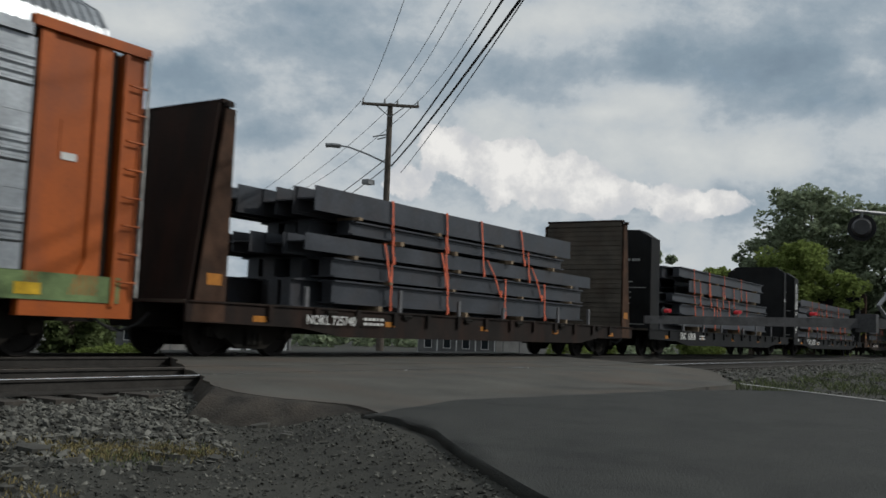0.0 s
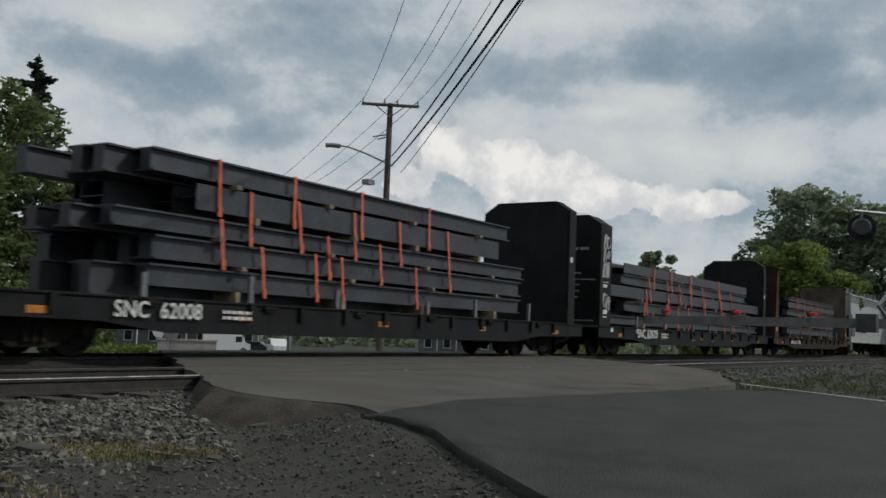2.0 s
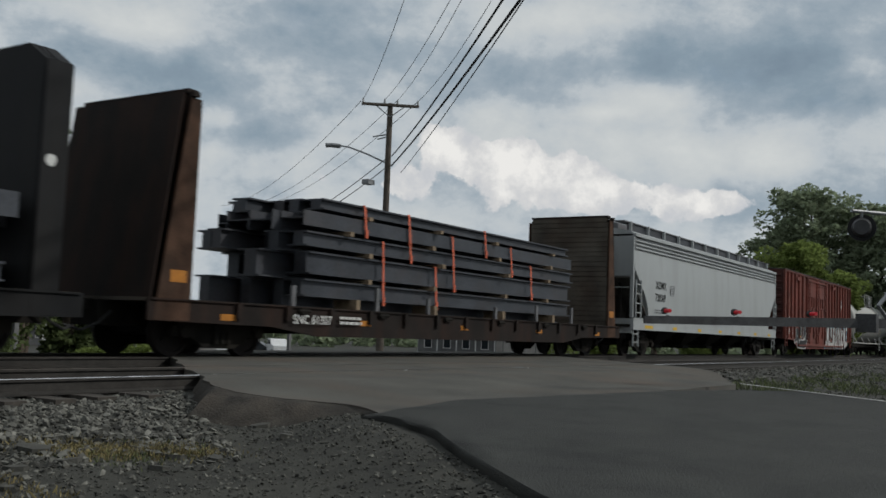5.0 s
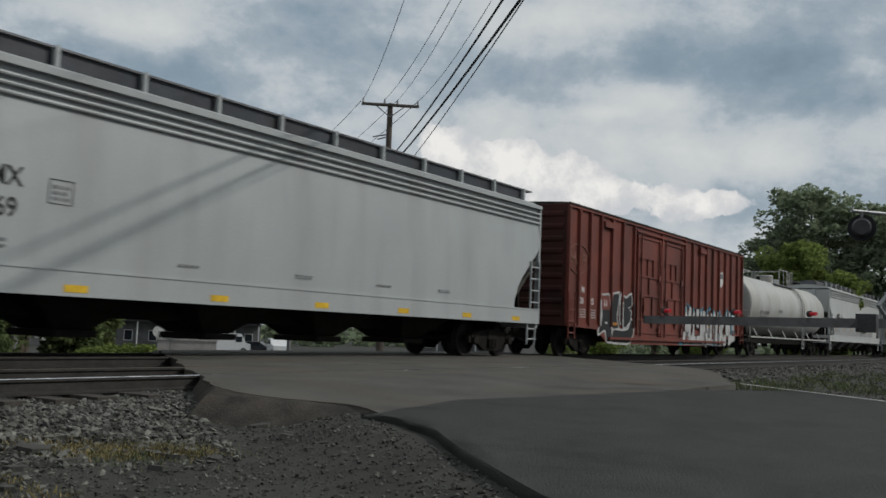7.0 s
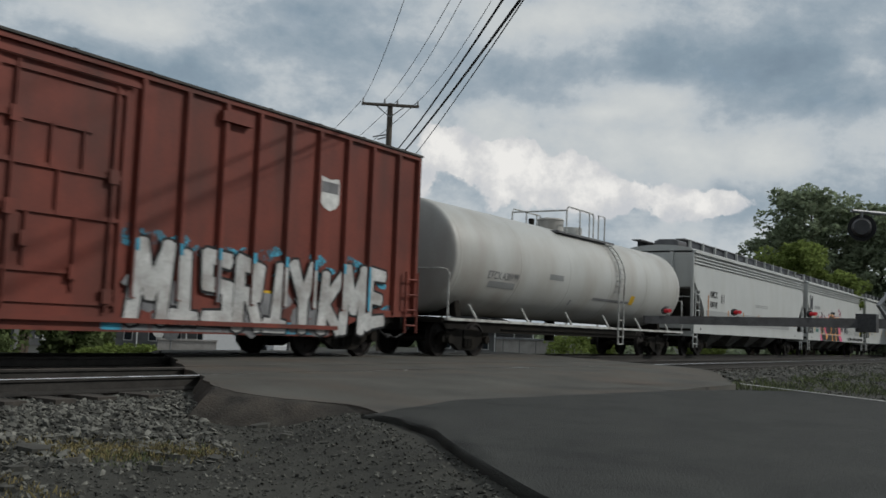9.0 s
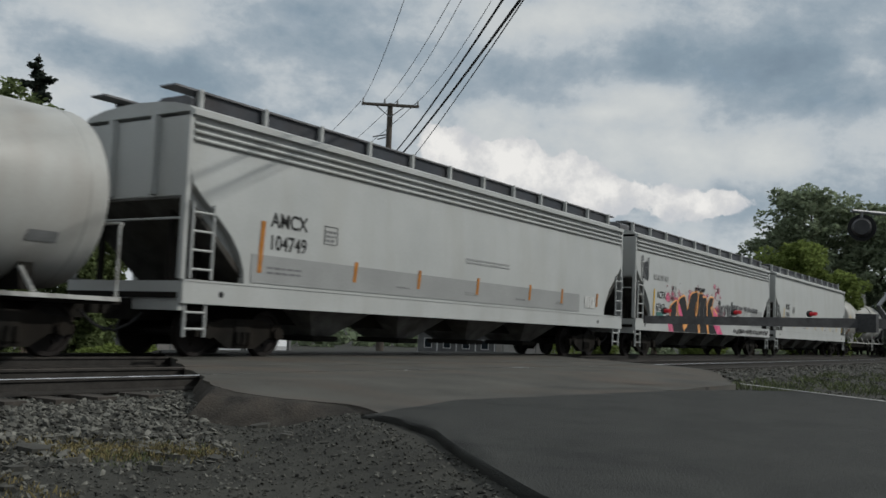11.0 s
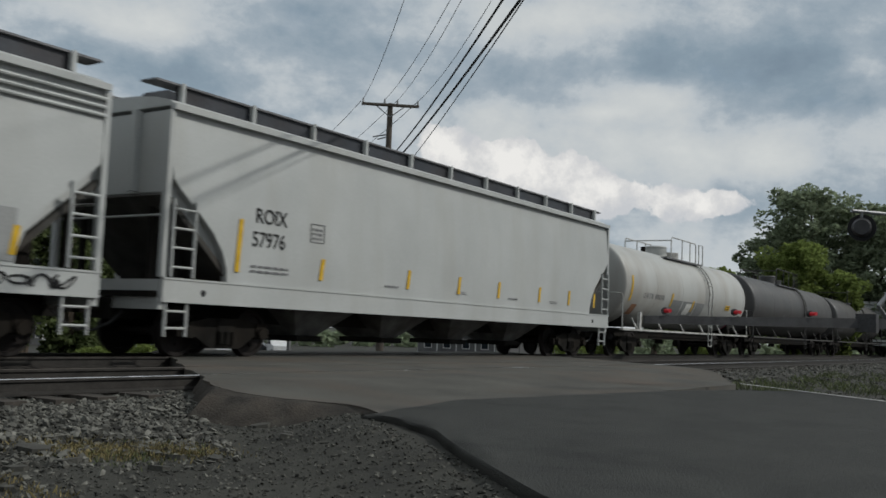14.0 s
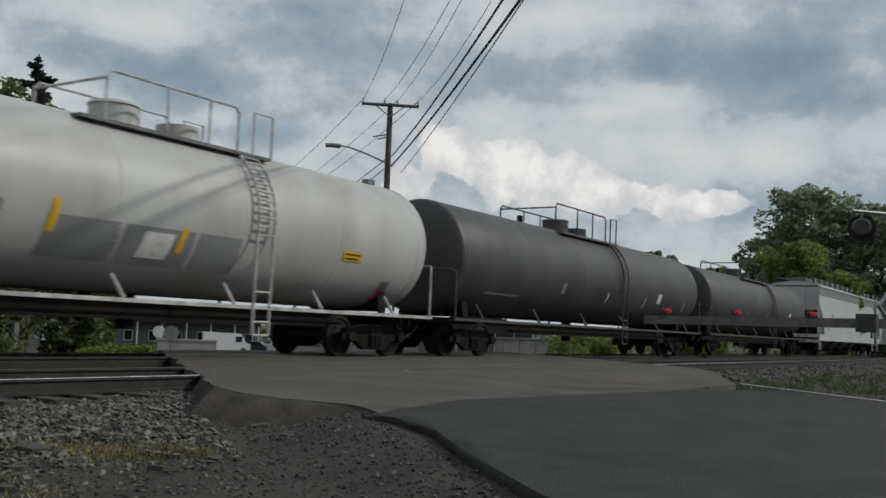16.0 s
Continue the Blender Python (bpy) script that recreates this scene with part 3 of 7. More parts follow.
def bulkhead(ob, x_in, d, height, planks, steel, clip, label, deep=0.86):
    """An end wall. x_in: its inner face; d: the way to the car's end (-1 or 1). Wedge-shaped at the sides."""
    z0 = 0.98
    xo_low = x_in + d * deep
    drop = clip * 0.65
    bh = new("bulkhead")
    bh.parent = ob
    tagged(bh, label)
    w = 1.42
    # back sheet with its clipped corners
    outline = [(-w, z0), (w, z0), (w, height - drop), (w - clip, height), (-w + clip, height), (-w, height - drop)]
    part("back_sheet", bm_prism(B(), outline, "x", min(x_in + d * 0.10, x_in + d * 0.16), max(x_in + d * 0.10, x_in + d * 0.16)), steel, bh)
    if planks:
        n = 22
        step = (height - z0) / n
        for i in range(n):
            za, zb = z0 + i * step, z0 + (i + 1) * step - 0.012
            ww = w - 0.03 - (max(0, zb - (height - drop)) if clip else 0)
            rnd = random.Random(i * 7 + int(x_in * 10))
            j = rnd.uniform(0.0, 0.03)
            part("plank", box(min(x_in + d * j, x_in + d * 0.095), max(x_in + d * j, x_in + d * 0.095), -ww, ww, za, zb), PLANKS, bh)
    else:
        part("inner_sheet", bm_prism(B(), [(a * 0.985, b) for a, b in outline], "x", min(x_in, x_in + d * 0.09), max(x_in, x_in + d * 0.09)), steel, bh)
    for s in (-1, 1):
        ya, yb = s * (w + 0.004), s * (w + 0.045)
        prof = [(x_in, z0 - 0.35), (xo_low, z0 - 0.35), (xo_low, height - drop - 0.02), (x_in, height - drop - 0.02)] if not planks else [(x_in, z0 - 0.35), (xo_low - d * 0.1, z0 - 0.35), (x_in + d * 0.22, height - 0.12), (x_in, height - 0.12)]
        part("side_plate", bm_prism(B(), prof, "y", min(ya, yb), max(ya, yb)), RUSTPLATE if planks else steel, bh)
    # outer posts
    for y in (-1.0, -0.35, 0.35, 1.0):
        prof = [(x_in + d * 0.17, z0), (xo_low - d * 0.05, z0), (x_in + d * min(0.32, deep - 0.06), height - drop - 0.05), (x_in + d * 0.17, height - drop - 0.05)]
        part("post", bm_prism(B(), prof, "y", y - 0.07, y + 0.07), steel, bh)
    if not planks:
        cover = [(-w, z0), (w, z0), (w, height - drop), (w - clip, height), (-w + clip, height), (-w, height - drop)]
        bm = B()
        lo = [bm.verts.new((xo_low, y, z)) for y, z in cover]
        hi = [bm.verts.new((x_in + d * 0.2, y, z)) for y, z in cover]
        bm.faces.new(lo)
        for i in range(6):
            j = (i + 1) % 6
            bm.faces.new((lo[i], lo[j], hi[j], hi[i]))
        part("outer_sheet", bm, steel, bh)
    else:
        xa, xb = x_in + d * (deep - 0.06), x_in + d * 0.34
        part("outer_sheet", bm_prism(B(), [(xa, z0), (xa + d * 0.03, z0), (xb + d * 0.03, height - 0.06), (xb, height - 0.06)], "y", -w, w), steel, bh)
        part("top_rail", box(min(x_in, x_in + d * 0.24), max(x_in, x_in + d * 0.24), -w + 0.05, w - 0.05, height - 0.02, height + 0.05), steel, bh)
        part("lifting_lug", box(min(x_in + d * 0.1, x_in + d * 0.24), max(x_in + d * 0.1, x_in + d * 0.24), -w - 0.1, -w + 0.02, height - 0.1, height - 0.02), steel, bh)
    return bh


def flat_car(s0, inner, length, steel, planks, clip, label, mark, mark_x, mark_size, mark_mat, height=4.5):
    ob = car("bulkhead_flat_car", s0, length, label, "flat car")
    side = [(0.0, 0.98), (0.0, 0.62), (2.9, 0.58), (4.2, 0.42), (length - 4.2, 0.42), (length - 2.9, 0.58), (length, 0.62), (length, 0.98)]
    for s in (-1, 1):
        y0, y1 = (s * 1.40, s * 1.46)
        part("side_sill", bm_prism(B(), side, "y", min(y0, y1), max(y0, y1)), steel, ob)
        part("sill_flange", box(0.05, length - 0.05, min(s * 1.38, s * 1.50), max(s * 1.38, s * 1.50), 0.955, 0.985), steel, ob)
    part("deck", box(0.0, length, -1.39, 1.39, 0.93, 0.99), PLANKS, ob, "worn timber deck")
    part("centre_sill", box(-0.1, length + 0.1, -0.35, 0.35, 0.50, 0.92), UNDER, ob)
    for x in (length * 0.3, length * 0.42, length * 0.58, length * 0.7):
        part("crossbearer", box(x - 0.08, x + 0.08, -1.38, 1.38, 0.55, 0.92), UNDER, ob)
    bulkhead(ob, inner[0], -1, height, planks, steel, clip, "tall end wall of grey planks in a rusty frame" if planks else "tall black steel end wall with clipped corners")
    bulkhead(ob, inner[1], 1, height + (0 if planks else 0.13), planks, steel, clip, "tall end wall of grey planks in a rusty frame" if planks else "tall black steel end wall with clipped corners", 0.76 if planks else 0.44)
    if planks:
        for x in (inner[0] - 0.46, inner[1] + 0.1):
            plate("reflector", ob, x, 1.26, 0.34, 0.2, AMBER, -1.466, "faded amber panel on the end wall")
    else:
        part("marker_disc", bm_rod(B(), (inner[1] + 0.16, -1.466, 2.87), (inner[1] + 0.16, -1.472, 2.87), 0.09, 16), PAINT, ob, "round white marker disc")
        xo = inner[0] - 0.86
        for y0, y1, za, zb in ((-1.05, -0.75, 3.38, 3.47), (-0.68, -0.45, 3.38, 3.47), (-1.3, -0.3, 2.42, 2.45), (-0.8, -0.3, 2.62, 2.66), (-0.75, -0.3, 2.25, 2.29), (-0.75, -0.25, 2.05, 2.09), (-0.7, -0.3, 1.85, 1.89), (-1.25, -0.5, 1.12, 1.15)):
            part("stencil", box(xo - 0.005, xo - 0.001, y0, y1, za, zb), SPRAY_LIGHT, ob)
    # stake pockets and tie-down winches along the sill
    n = 13
    for i in range(n):
        x = 2.0 + (length - 4.0) * i / (n - 1)
        part("stake_pocket", box(x - 0.06, x + 0.06, -1.53, -1.464, 0.70, 0.985), steel, ob)
        if i % 2:
            bm = bm_rod(box(x + 0.35, x + 0.55, -1.52, -1.464, 0.84, 0.95), (x + 0.3, -1.5, 0.9), (x + 0.62, -1.5, 0.9), 0.035, 8)
            part("winch", bm, UNDER, ob)
    for i in range(5):
        x = 1.6 + (length - 3.6) * i / 4
        plate("reflector", ob, x, 0.66, 0.36, 0.11, AMBER, -1.462, "dirty amber reflective strip")
    lettering(ob, mark, mark_x, 0.66, mark_size, mark_mat, y=-1.532, stretch=0.95, space=1.05)
    bars(ob, "stencil", mark_x + len(mark) * mark_size * 0.83 + 0.1, 0.68, 0.7, 0.2, 2, mark_mat, -1.532, 0.55, int(s0))
    for i in range(6):
        x = 3.4 + (length - 6.8) * i / 5 + 0.35 * math.sin(i * 2.3 + s0)
        part("stake", box(x - 0.05, x + 0.05, -1.462, -1.40, 0.99, 1.38 + 0.1 * math.sin(i * 1.7)), GRATE, ob, "short upright steel stake")
    add_trucks(ob, s0, (2.0, length - 2.0))
    add_coupler(ob, 0.0, -1)
    add_coupler(ob, length, 1)
    return ob


def h_beam(bm, x0, x1, y0, y1, z0, z1):
    """A rolled beam on its side: two upright flanges and a flat web between."""
    t = 0.022
    lo, hi = (z0 + z1) / 2 - 0.012, (z0 + z1) / 2 + 0.012
    bm_prism(bm, [(y0, z0), (y0 + t, z0), (y0 + t, lo), (y1 - t, lo), (y1 - t, z0), (y1, z0),
                  (y1, z1), (y1 - t, z1), (y1 - t, hi), (y0 + t, hi), (y0 + t, z1), (y0, z1)], "x", x0, x1)


def i_beam(bm, x0, x1, y0, y1, z0, z1):
    """A rolled beam standing on its flange: the web lies back between top and bottom flange."""
    t, m = 0.035, (y0 + y1) / 2
    bm_prism(bm, [(y0, z0), (y1, z0), (y1, z0 + t), (m + 0.1, z0 + t), (m + 0.1, z1 - t), (y1, z1 - t),
                  (y1, z1), (y0, z1), (y0, z1 - t), (y0 + 0.09, z1 - t), (y0 + 0.09, z0 + t), (y0, z0 + t)], "x", x0, x1)


def beam_stack(s0, layers, straps, seed, label):
    """Layers of steel beams on timber, tied by straps. layers: x0, x1, z0, z1 in the car's space."""
    ob = thing("steel_beam_stack", pose(s0, TRACK_FAR, 0), label, "steel beams", "loads of steel beams")
    MOVING.append((ob, s0))
    rnd = random.Random(seed)
    zb = 0.99
    for k, (x0, x1, z0, z1) in enumerate(layers):
        n = 4 if k % 2 else 5
        wid = 2.5 / n
        for i in range(n):
            y0 = -1.25 + i * wid
            bm = B()
            dx0 = 0.0 if i == 0 else rnd.uniform(-1.0, 0.3)
            dx1 = 0.0 if i == 0 else rnd.uniform(-0.4, 0.3)
            (i_beam if (k + seed) % 2 == 0 or k < 2 else h_beam)(bm, max(min(1.55, x0), x0 + dx0), x1 + dx1, y0 + 0.006, y0 + wid - 0.006, z0 if i == 0 else zb + 0.006, z1)
            part("beam", bm, BEAM, ob)
        m = 4
        for i in range(m):
            x = x0 + (x1 - x0) * (i + 0.55 + rnd.uniform(-0.12, 0.12)) / m
            part("timber_bearer", box(x - 0.06, x + 0.06, -1.25 - rnd.uniform(0.04, 0.16), -1.25 + wid - 0.01, zb, z0 - 0.001), DUNNAGE, ob)
        zb = z1 + 0.001
    for x, ka, kb, lean in straps:
        za, zc = layers[ka][3] + 0.02, layers[kb][2] - 0.06
        y = -1.285
        zm = za - (za - zc) * 0.45
        bm = B()
        w = 0.03
        pts = [(x, za), (x + lean * 0.5, zm + 0.05), (x + lean * 0.55, zm), (x + lean, zc)]
        for (xa, a), (xb, b) in zip(pts, pts[1:]):
            bm_prism(bm, [(xa - w, a), (xa + w, a), (xb + w, b), (xb - w, b)], "y", y - 0.012, y)
        bm_box(bm, pts[-1][0] - 0.035, pts[-1][0] + 0.035, y - 0.03, y, zc - 0.02, zc + 0.16)
        bm_box(bm, x - w, x + w, -1.285, 1.2, za - 0.018, za - 0.012)
        part("strap", bm, STRAP, ob, "faded orange webbing strap")
    return ob


RUSTY = BROWN
flat_car(10.88, (0.88, 18.91), 19.79, RUSTY, True, 0.12, "weathered bulkhead flat car with plank end walls", "NOKL 725740", 2.98, 0.187, PAINT)
beam_stack(10.62, [(4.41, 16.5, 1.10, 1.58), (4.35, 16.5, 1.64, 2.04), (3.41, 17.0, 2.12, 2.46), (4.88, 15.07, 2.56, 2.86), (3.65, 15.5, 2.93, 3.43)],
           [(6.24, 4, 3, 0.05), (6.24, 3, 2, 0.1), (6.0, 2, 1, 0.25), (6.3, 1, 0, 0.0), (8.47, 4, 3, 0.08), (8.47, 3, 2, 0.05), (8.3, 2, 1, 0.3), (8.59, 1, 0, 0.05), (10.12, 4, 2, 0.2), (10.48, 2, 1, 0.75), (11.48, 1, 0, 0.0), (12.24, 4, 3, 0.25), (12.71, 3, 2, 0.1), (12.95, 2, 1, 0.65), (13.77, 1, 0, 0.05)], 3,
           "tall strapped stack of grey steel beams on timber bearers")
flat_car(32.30, (0.88, 19.28), 20.33, BLACK, False, 0.42, "black bulkhead flat car with steel end walls", "SNC  62008", 3.05, 0.264, PAINT)
beam_stack(31.83, [(4.4, 17.2, 1.18, 1.55), (4.49, 17.2, 1.63, 2.03), (3.64, 17.35, 2.1, 2.42), (5.31, 15.9, 2.55, 3.0), (4.35, 16.47, 3.08, 3.47)],
           [(5.77, 4, 3, 0.05), (7.77, 4, 3, 0.02), (9.89, 4, 3, 0.04), (12.48, 4, 3, 0.03), (5.88, 2, 1, 0.1), (6.59, 3, 2, 0.04), (7.89, 3, 2, 0.15), (8.47, 1, 0, 0.1), (8.83, 2, 1, 0.1), (9.3, 1, 0, 0.1), (9.65, 3, 2, 0.1), (10.59, 2, 1, 0.1), (11.3, 3, 2, 0.1), (12.01, 1, 0, 0.1), (13.3, 3, 1, 0.2), (6.94, 1, 0, 0.12)], 4,
           "strapped stack of dark steel beams with overhanging ends")
SNC_B = flat_car(53.88, (0.88, 19.62), 20.5, BLACK, False, 0.42, "black bulkhead flat car with painted scribbles on its end wall", "SNC 62020", 3.11, 0.297, PAINT)
beam_stack(54.0, [(1.0, 19.2, 1.08, 1.36), (2.65, 18.0, 1.54, 1.88), (0.95, 19.35, 2.0, 2.37), (2.33, 17.3, 2.45, 2.78), (2.36, 17.3, 2.83, 3.16)],
           [(5.18, 4, 3, -0.1), (4.59, 3, 2, 0.2), (6.94, 4, 3, 0.05), (4.35, 2, 1, 0.1), (4.24, 1, 0, -0.05), (6.47, 3, 2, 0.2), (6.59, 2, 1, 0.05), (6.47, 1, 0, -0.08), (7.77, 3, 2, 0.25), (9.18, 4, 3, 0.1), (9.06, 3, 2, 0.2), (7.77, 1, 0, 0.0), (8.95, 1, 0, 0.0), (10.59, 3, 2, 0.25), (10.95, 2, 1, 0.2), (12.83, 4, 3, 0.1), (12.95, 3, 2, 0.3), (13.18, 2, 1, 0.3), (13.65, 1, 0, 0.1), (14.59, 3, 1, 0.5), (15.18, 1, 0, 0.0)], 5,
           "long strapped stack of dark steel beams on timber bearers")
flat_car(75.6, (0.88, 18.50), 19.5, RUSTY, True, 0.12, "rusty bulkhead flat car with weathered plank end walls", "SNC 61307", 3.4, 0.176, PAINT)
beam_stack(75.48, [(4.12, 16.24, 1.2, 1.55), (4.24, 16.24, 1.65, 2.1), (4.12, 16.36, 2.2, 2.5), (4.0, 16.24, 2.6, 2.9), (4.59, 16.01, 2.98, 3.2)],
           [(5.88, 4, 3, 0.1), (7.53, 4, 2, 0.15), (9.42, 3, 1, 0.15), (10.95, 4, 3, 0.1), (12.36, 3, 2, 0.1), (6.59, 2, 0, 0.1), (8.71, 1, 0, 0.1), (13.54, 2, 1, 0.1)], 6,
           "strapped stack of dark steel beams on a flat car")


# ---- covered hoppers


def hopper(s0, length, paint, label, ribs=True, sill_y=1.5, posts=1.69, bays=4):
    ob = car("covered_hopper_car", s0, length, label, "hopper car")
    L = length
    # body: upright ends above, slope sheets below
    prof = [(0.12, 4.12), (0.12, 2.75), (1.8, 1.30), (L - 1.8, 1.30), (L - 0.12, 2.75), (L - 0.12, 4.12)]
    part("body", bm_prism(B(), prof, "y", -1.33, 1.33), paint, ob)
    side = [(0.10, 4.12), (0.10, 3.8), (0.10, 3.5), (0.10, 3.2), (0.14, 2.95), (0.36, 2.74), (0.72, 2.45), (1.06, 2.15), (1.30, 1.85), (1.43, 1.55), (1.46, 1.30)]
    side = side + [(L - x, z) for x, z in side[::-1]]
    for s in (-1, 1):
        # gently bellied side sheet
        bm = B()
        lo = [bm.verts.new((x, s * 1.335, z)) for x, z in side]
        hi = [bm.verts.new((x, s * (1.493 - (0.014 * (2.3 - z) ** 2 if z < 2.3 else 0.028 * (z - 2.3) ** 2)), z)) for x, z in side]
        nn = len(side)
        half = nn // 2
        for i in range(half - 1):
            bm.faces.new((hi[i], hi[i + 1], hi[nn - 2 - i], hi[nn - 1 - i]))
        for i in range(nn):
            j = (i + 1) % nn
            bm.faces.new((lo[i], lo[j], hi[j], hi[i]))
        part("side_sheet", bm, paint, ob, smooth=30)
        part("side_sill", bm_prism(B(), [(0.02, 1.30), (L - 0.02, 1.30), (L - 0.02, 0.92), (0.02, 0.92)], "y", min(s * 1.44, s * 1.50), max(s * 1.44, s * 1.50)), paint, ob)
        part("sill_top", box(0.02, L - 0.02, min(s * 1.42, s * 1.515), max(s * 1.42, s * 1.515), 1.292, 1.325), paint, ob)
        if ribs:
            for z in (3.70, 3.83, 3.96):
                part("roof_rib", bm_rod(B(), (0.11, s * 1.475, z), (L - 0.11, s * 1.475, z), 0.032, 8), paint, ob, smooth=40)
        part("top_chord", box(0.05, L - 0.05, min(s * 1.40, s * 1.52), max(s * 1.40, s * 1.52), 4.10, 4.20), paint, ob)
    roof = [(-1.45, 4.19), (-1.3, 4.29), (-0.95, 4.37), (-0.5, 4.42), (0, 4.44), (0.5, 4.42), (0.95, 4.37), (1.3, 4.29), (1.45, 4.19)]
    part("roof", bm_prism(B(), roof, "x", 0.1, L - 0.1), paint, ob, smooth=30)
    # roof walk: grating boards on brackets
    for s in (-1, 1):
        part("roof_walk", box(-0.05, L + 0.05, min(s * 0.72, s * 1.12), max(s * 0.72, s * 1.12), 4.615, 4.65), GRATE, ob)
    # added filler strips: their dark colour stands for the shaded gap below the walks
    for s in (-1, 1):
        part("walk_gap_filler", box(0.45, L - 0.45, *sorted((s * 1.02, s * 1.06)), 4.34, 4.612), BEAM, ob)
    n = int(L / posts)
    for i in range(n + 1):
        x = 0.5 + (L - 1.0) * i / n
        bm = bm_prism(B(), [(-1.18, 4.25), (-1.10, 4.25), (-1.08, 4.613), (-1.18, 4.66)], "x", x - 0.035, x + 0.035)
        part("bracket", bm, paint, ob)
    part("trough_hatch", bm_prism(B(), [(-0.5, 4.40), (-0.5, 4.66), (-0.3, 4.74), (0.3, 4.74), (0.5, 4.66), (0.5, 4.40)], "x", 0.9, L - 0.9), GRATE, ob, "dark trough hatch along the roof")
    # chutes under the body, darker than its paint
    a, b = 3.3, L - 3.3
    w = (b - a) / bays
    for i in range(bays):
        x = a + w * (i + 0.5)
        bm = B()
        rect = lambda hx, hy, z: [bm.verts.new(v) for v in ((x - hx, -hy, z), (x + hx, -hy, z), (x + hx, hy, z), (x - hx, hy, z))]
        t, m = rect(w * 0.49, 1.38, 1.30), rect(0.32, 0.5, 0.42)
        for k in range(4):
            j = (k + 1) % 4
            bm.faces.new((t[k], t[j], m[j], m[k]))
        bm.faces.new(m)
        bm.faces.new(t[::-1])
        part("chute", bm, UNDER if paint is GREY else mat("dark_chute_grey", (0.12, 0.12, 0.115), 0.8, var=0.4, dirt=DIRT, dirt_amount=0.8), ob)
        part("outlet_gate", box(x - 0.4, x + 0.4, -0.62, 0.62, 0.30, 0.415), UNDER, ob)
    # ends: posts, platforms, ladders
    for x, d in ((0.0, 1), (L, -1)):
        xa, xb = sorted((x, x + d * 0.10))
        for s in (-1, 1):
            part("corner_post", box(xa, xb, min(s * 1.36, s * 1.47), max(s * 1.36, s * 1.47), 1.33, 4.09), paint, ob)
        xc, xd = sorted((x - d * 0.05, x + d * 2.0))
        part("end_platform", box(xc, xd, -1.40, 1.40, 1.0, 1.10), UNDER, ob)
        part("end_beam", box(xa, xb, -1.435, 1.435, 0.80, 1.29), paint, ob)
        xl0, xl1 = sorted((x + d * 0.14, x + d * 0.62))
        ladder(ob, xl0, xl1, -1.52, 1.34, 2.62, 4, paint)
        ladder(ob, xl0 + 0.0, xl1 - 0.02, -1.44, 0.36, 0.915, 2, paint)
        part("end_stiffener", box(*sorted((x - d * 0.01, x + d * 0.115)), -0.62, -0.50, 2.78, 4.15), paint, ob)
        part("end_stiffener", box(*sorted((x - d * 0.01, x + d * 0.115)), 0.50, 0.62, 2.78, 4.15), paint, ob)
        # slope sheet: shade below the end is put into its dark colour, with dirt
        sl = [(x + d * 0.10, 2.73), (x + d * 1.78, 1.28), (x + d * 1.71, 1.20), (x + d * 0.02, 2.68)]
        part("slope_sheet", bm_prism(B(), sl, "y", -1.40, 1.40), mat("shaded_grimy_slope", (0.055, 0.053, 0.048), 0.85, var=0.4, dirt=DIRT, dirt_amount=0.8), ob)
        for y in (-0.9, 0.9):
            part("end_post", box(min(x + d * 0.2, x + d * 0.28), max(x + d * 0.2, x + d * 0.28), y - 0.05, y + 0.05, 1.10, 2.66), UNDER, ob)
        bm = bm_path(B(), [(x + d * 0.05, -1.3, 2.35), (x + d * 0.05, 1.3, 2.35)], 0.02)
        part("end_handrail", bm, paint, ob)
        bm = bm_rod(B(), (x + d * 0.9, -0.6, 1.1), (x + d * 0.9, -0.6, 2.1), 0.25, 12)
        part("brake_cylinder", bm, UNDER, ob)
    part("centre_sill", box(-0.1, L + 0.1, -0.3, 0.3, 0.62, 0.98), UNDER, ob)
    add_trucks(ob, s0, (1.9, L - 1.9))
    add_coupler(ob, 0.0, -1)
    add_coupler(ob, L, 1)
    return ob


XOMX = hopper(96.18, 19.19, GREY, "clean light grey covered hopper car with yellow reflectors")
lettering(XOMX, "XOMX", 2.1, 2.42, 0.28, INK, stretch=0.92, y=-1.50)
lettering(XOMX, "720369", 2.05, 1.98, 0.28, INK, stretch=0.92, y=-1.50)
AMCX = hopper(154.82, 18.95, WHITE, "white covered hopper car with a grey repainted band")
lettering(AMCX, "AMCX", 2.06, 2.42, 0.28, INK, stretch=0.92, y=-1.50)
lettering(AMCX, "104749", 2.02, 2.0, 0.28, INK, stretch=0.92, y=-1.50)
ACFX = hopper(174.95, 17.77, WHITE, "white covered hopper car covered with bright spray paint")
lettering(ACFX, "ACFX", 2.02, 2.10, 0.26, INK, stretch=0.98, y=-1.50)
lettering(ACFX, "67417", 1.95, 1.66, 0.26, INK, stretch=0.98, y=-1.50)
ROIX = hopper(193.9, 18.24, WHITE, "plain white covered hopper car with yellow reflector strips", ribs=False)
lettering(ROIX, "ROIX", 2.06, 2.45, 0.28, INK, stretch=0.92, y=-1.50)
lettering(ROIX, "57976", 2.0, 2.02, 0.28, INK, stretch=0.92, y=-1.50)
HOP_B = hopper(270.19, 19.3, WHITE, "white covered hopper car far back in the train")
HOP_C = hopper(290.85, 19.3, WHITE, "white covered hopper car at the rear in view")


# ---- boxcar


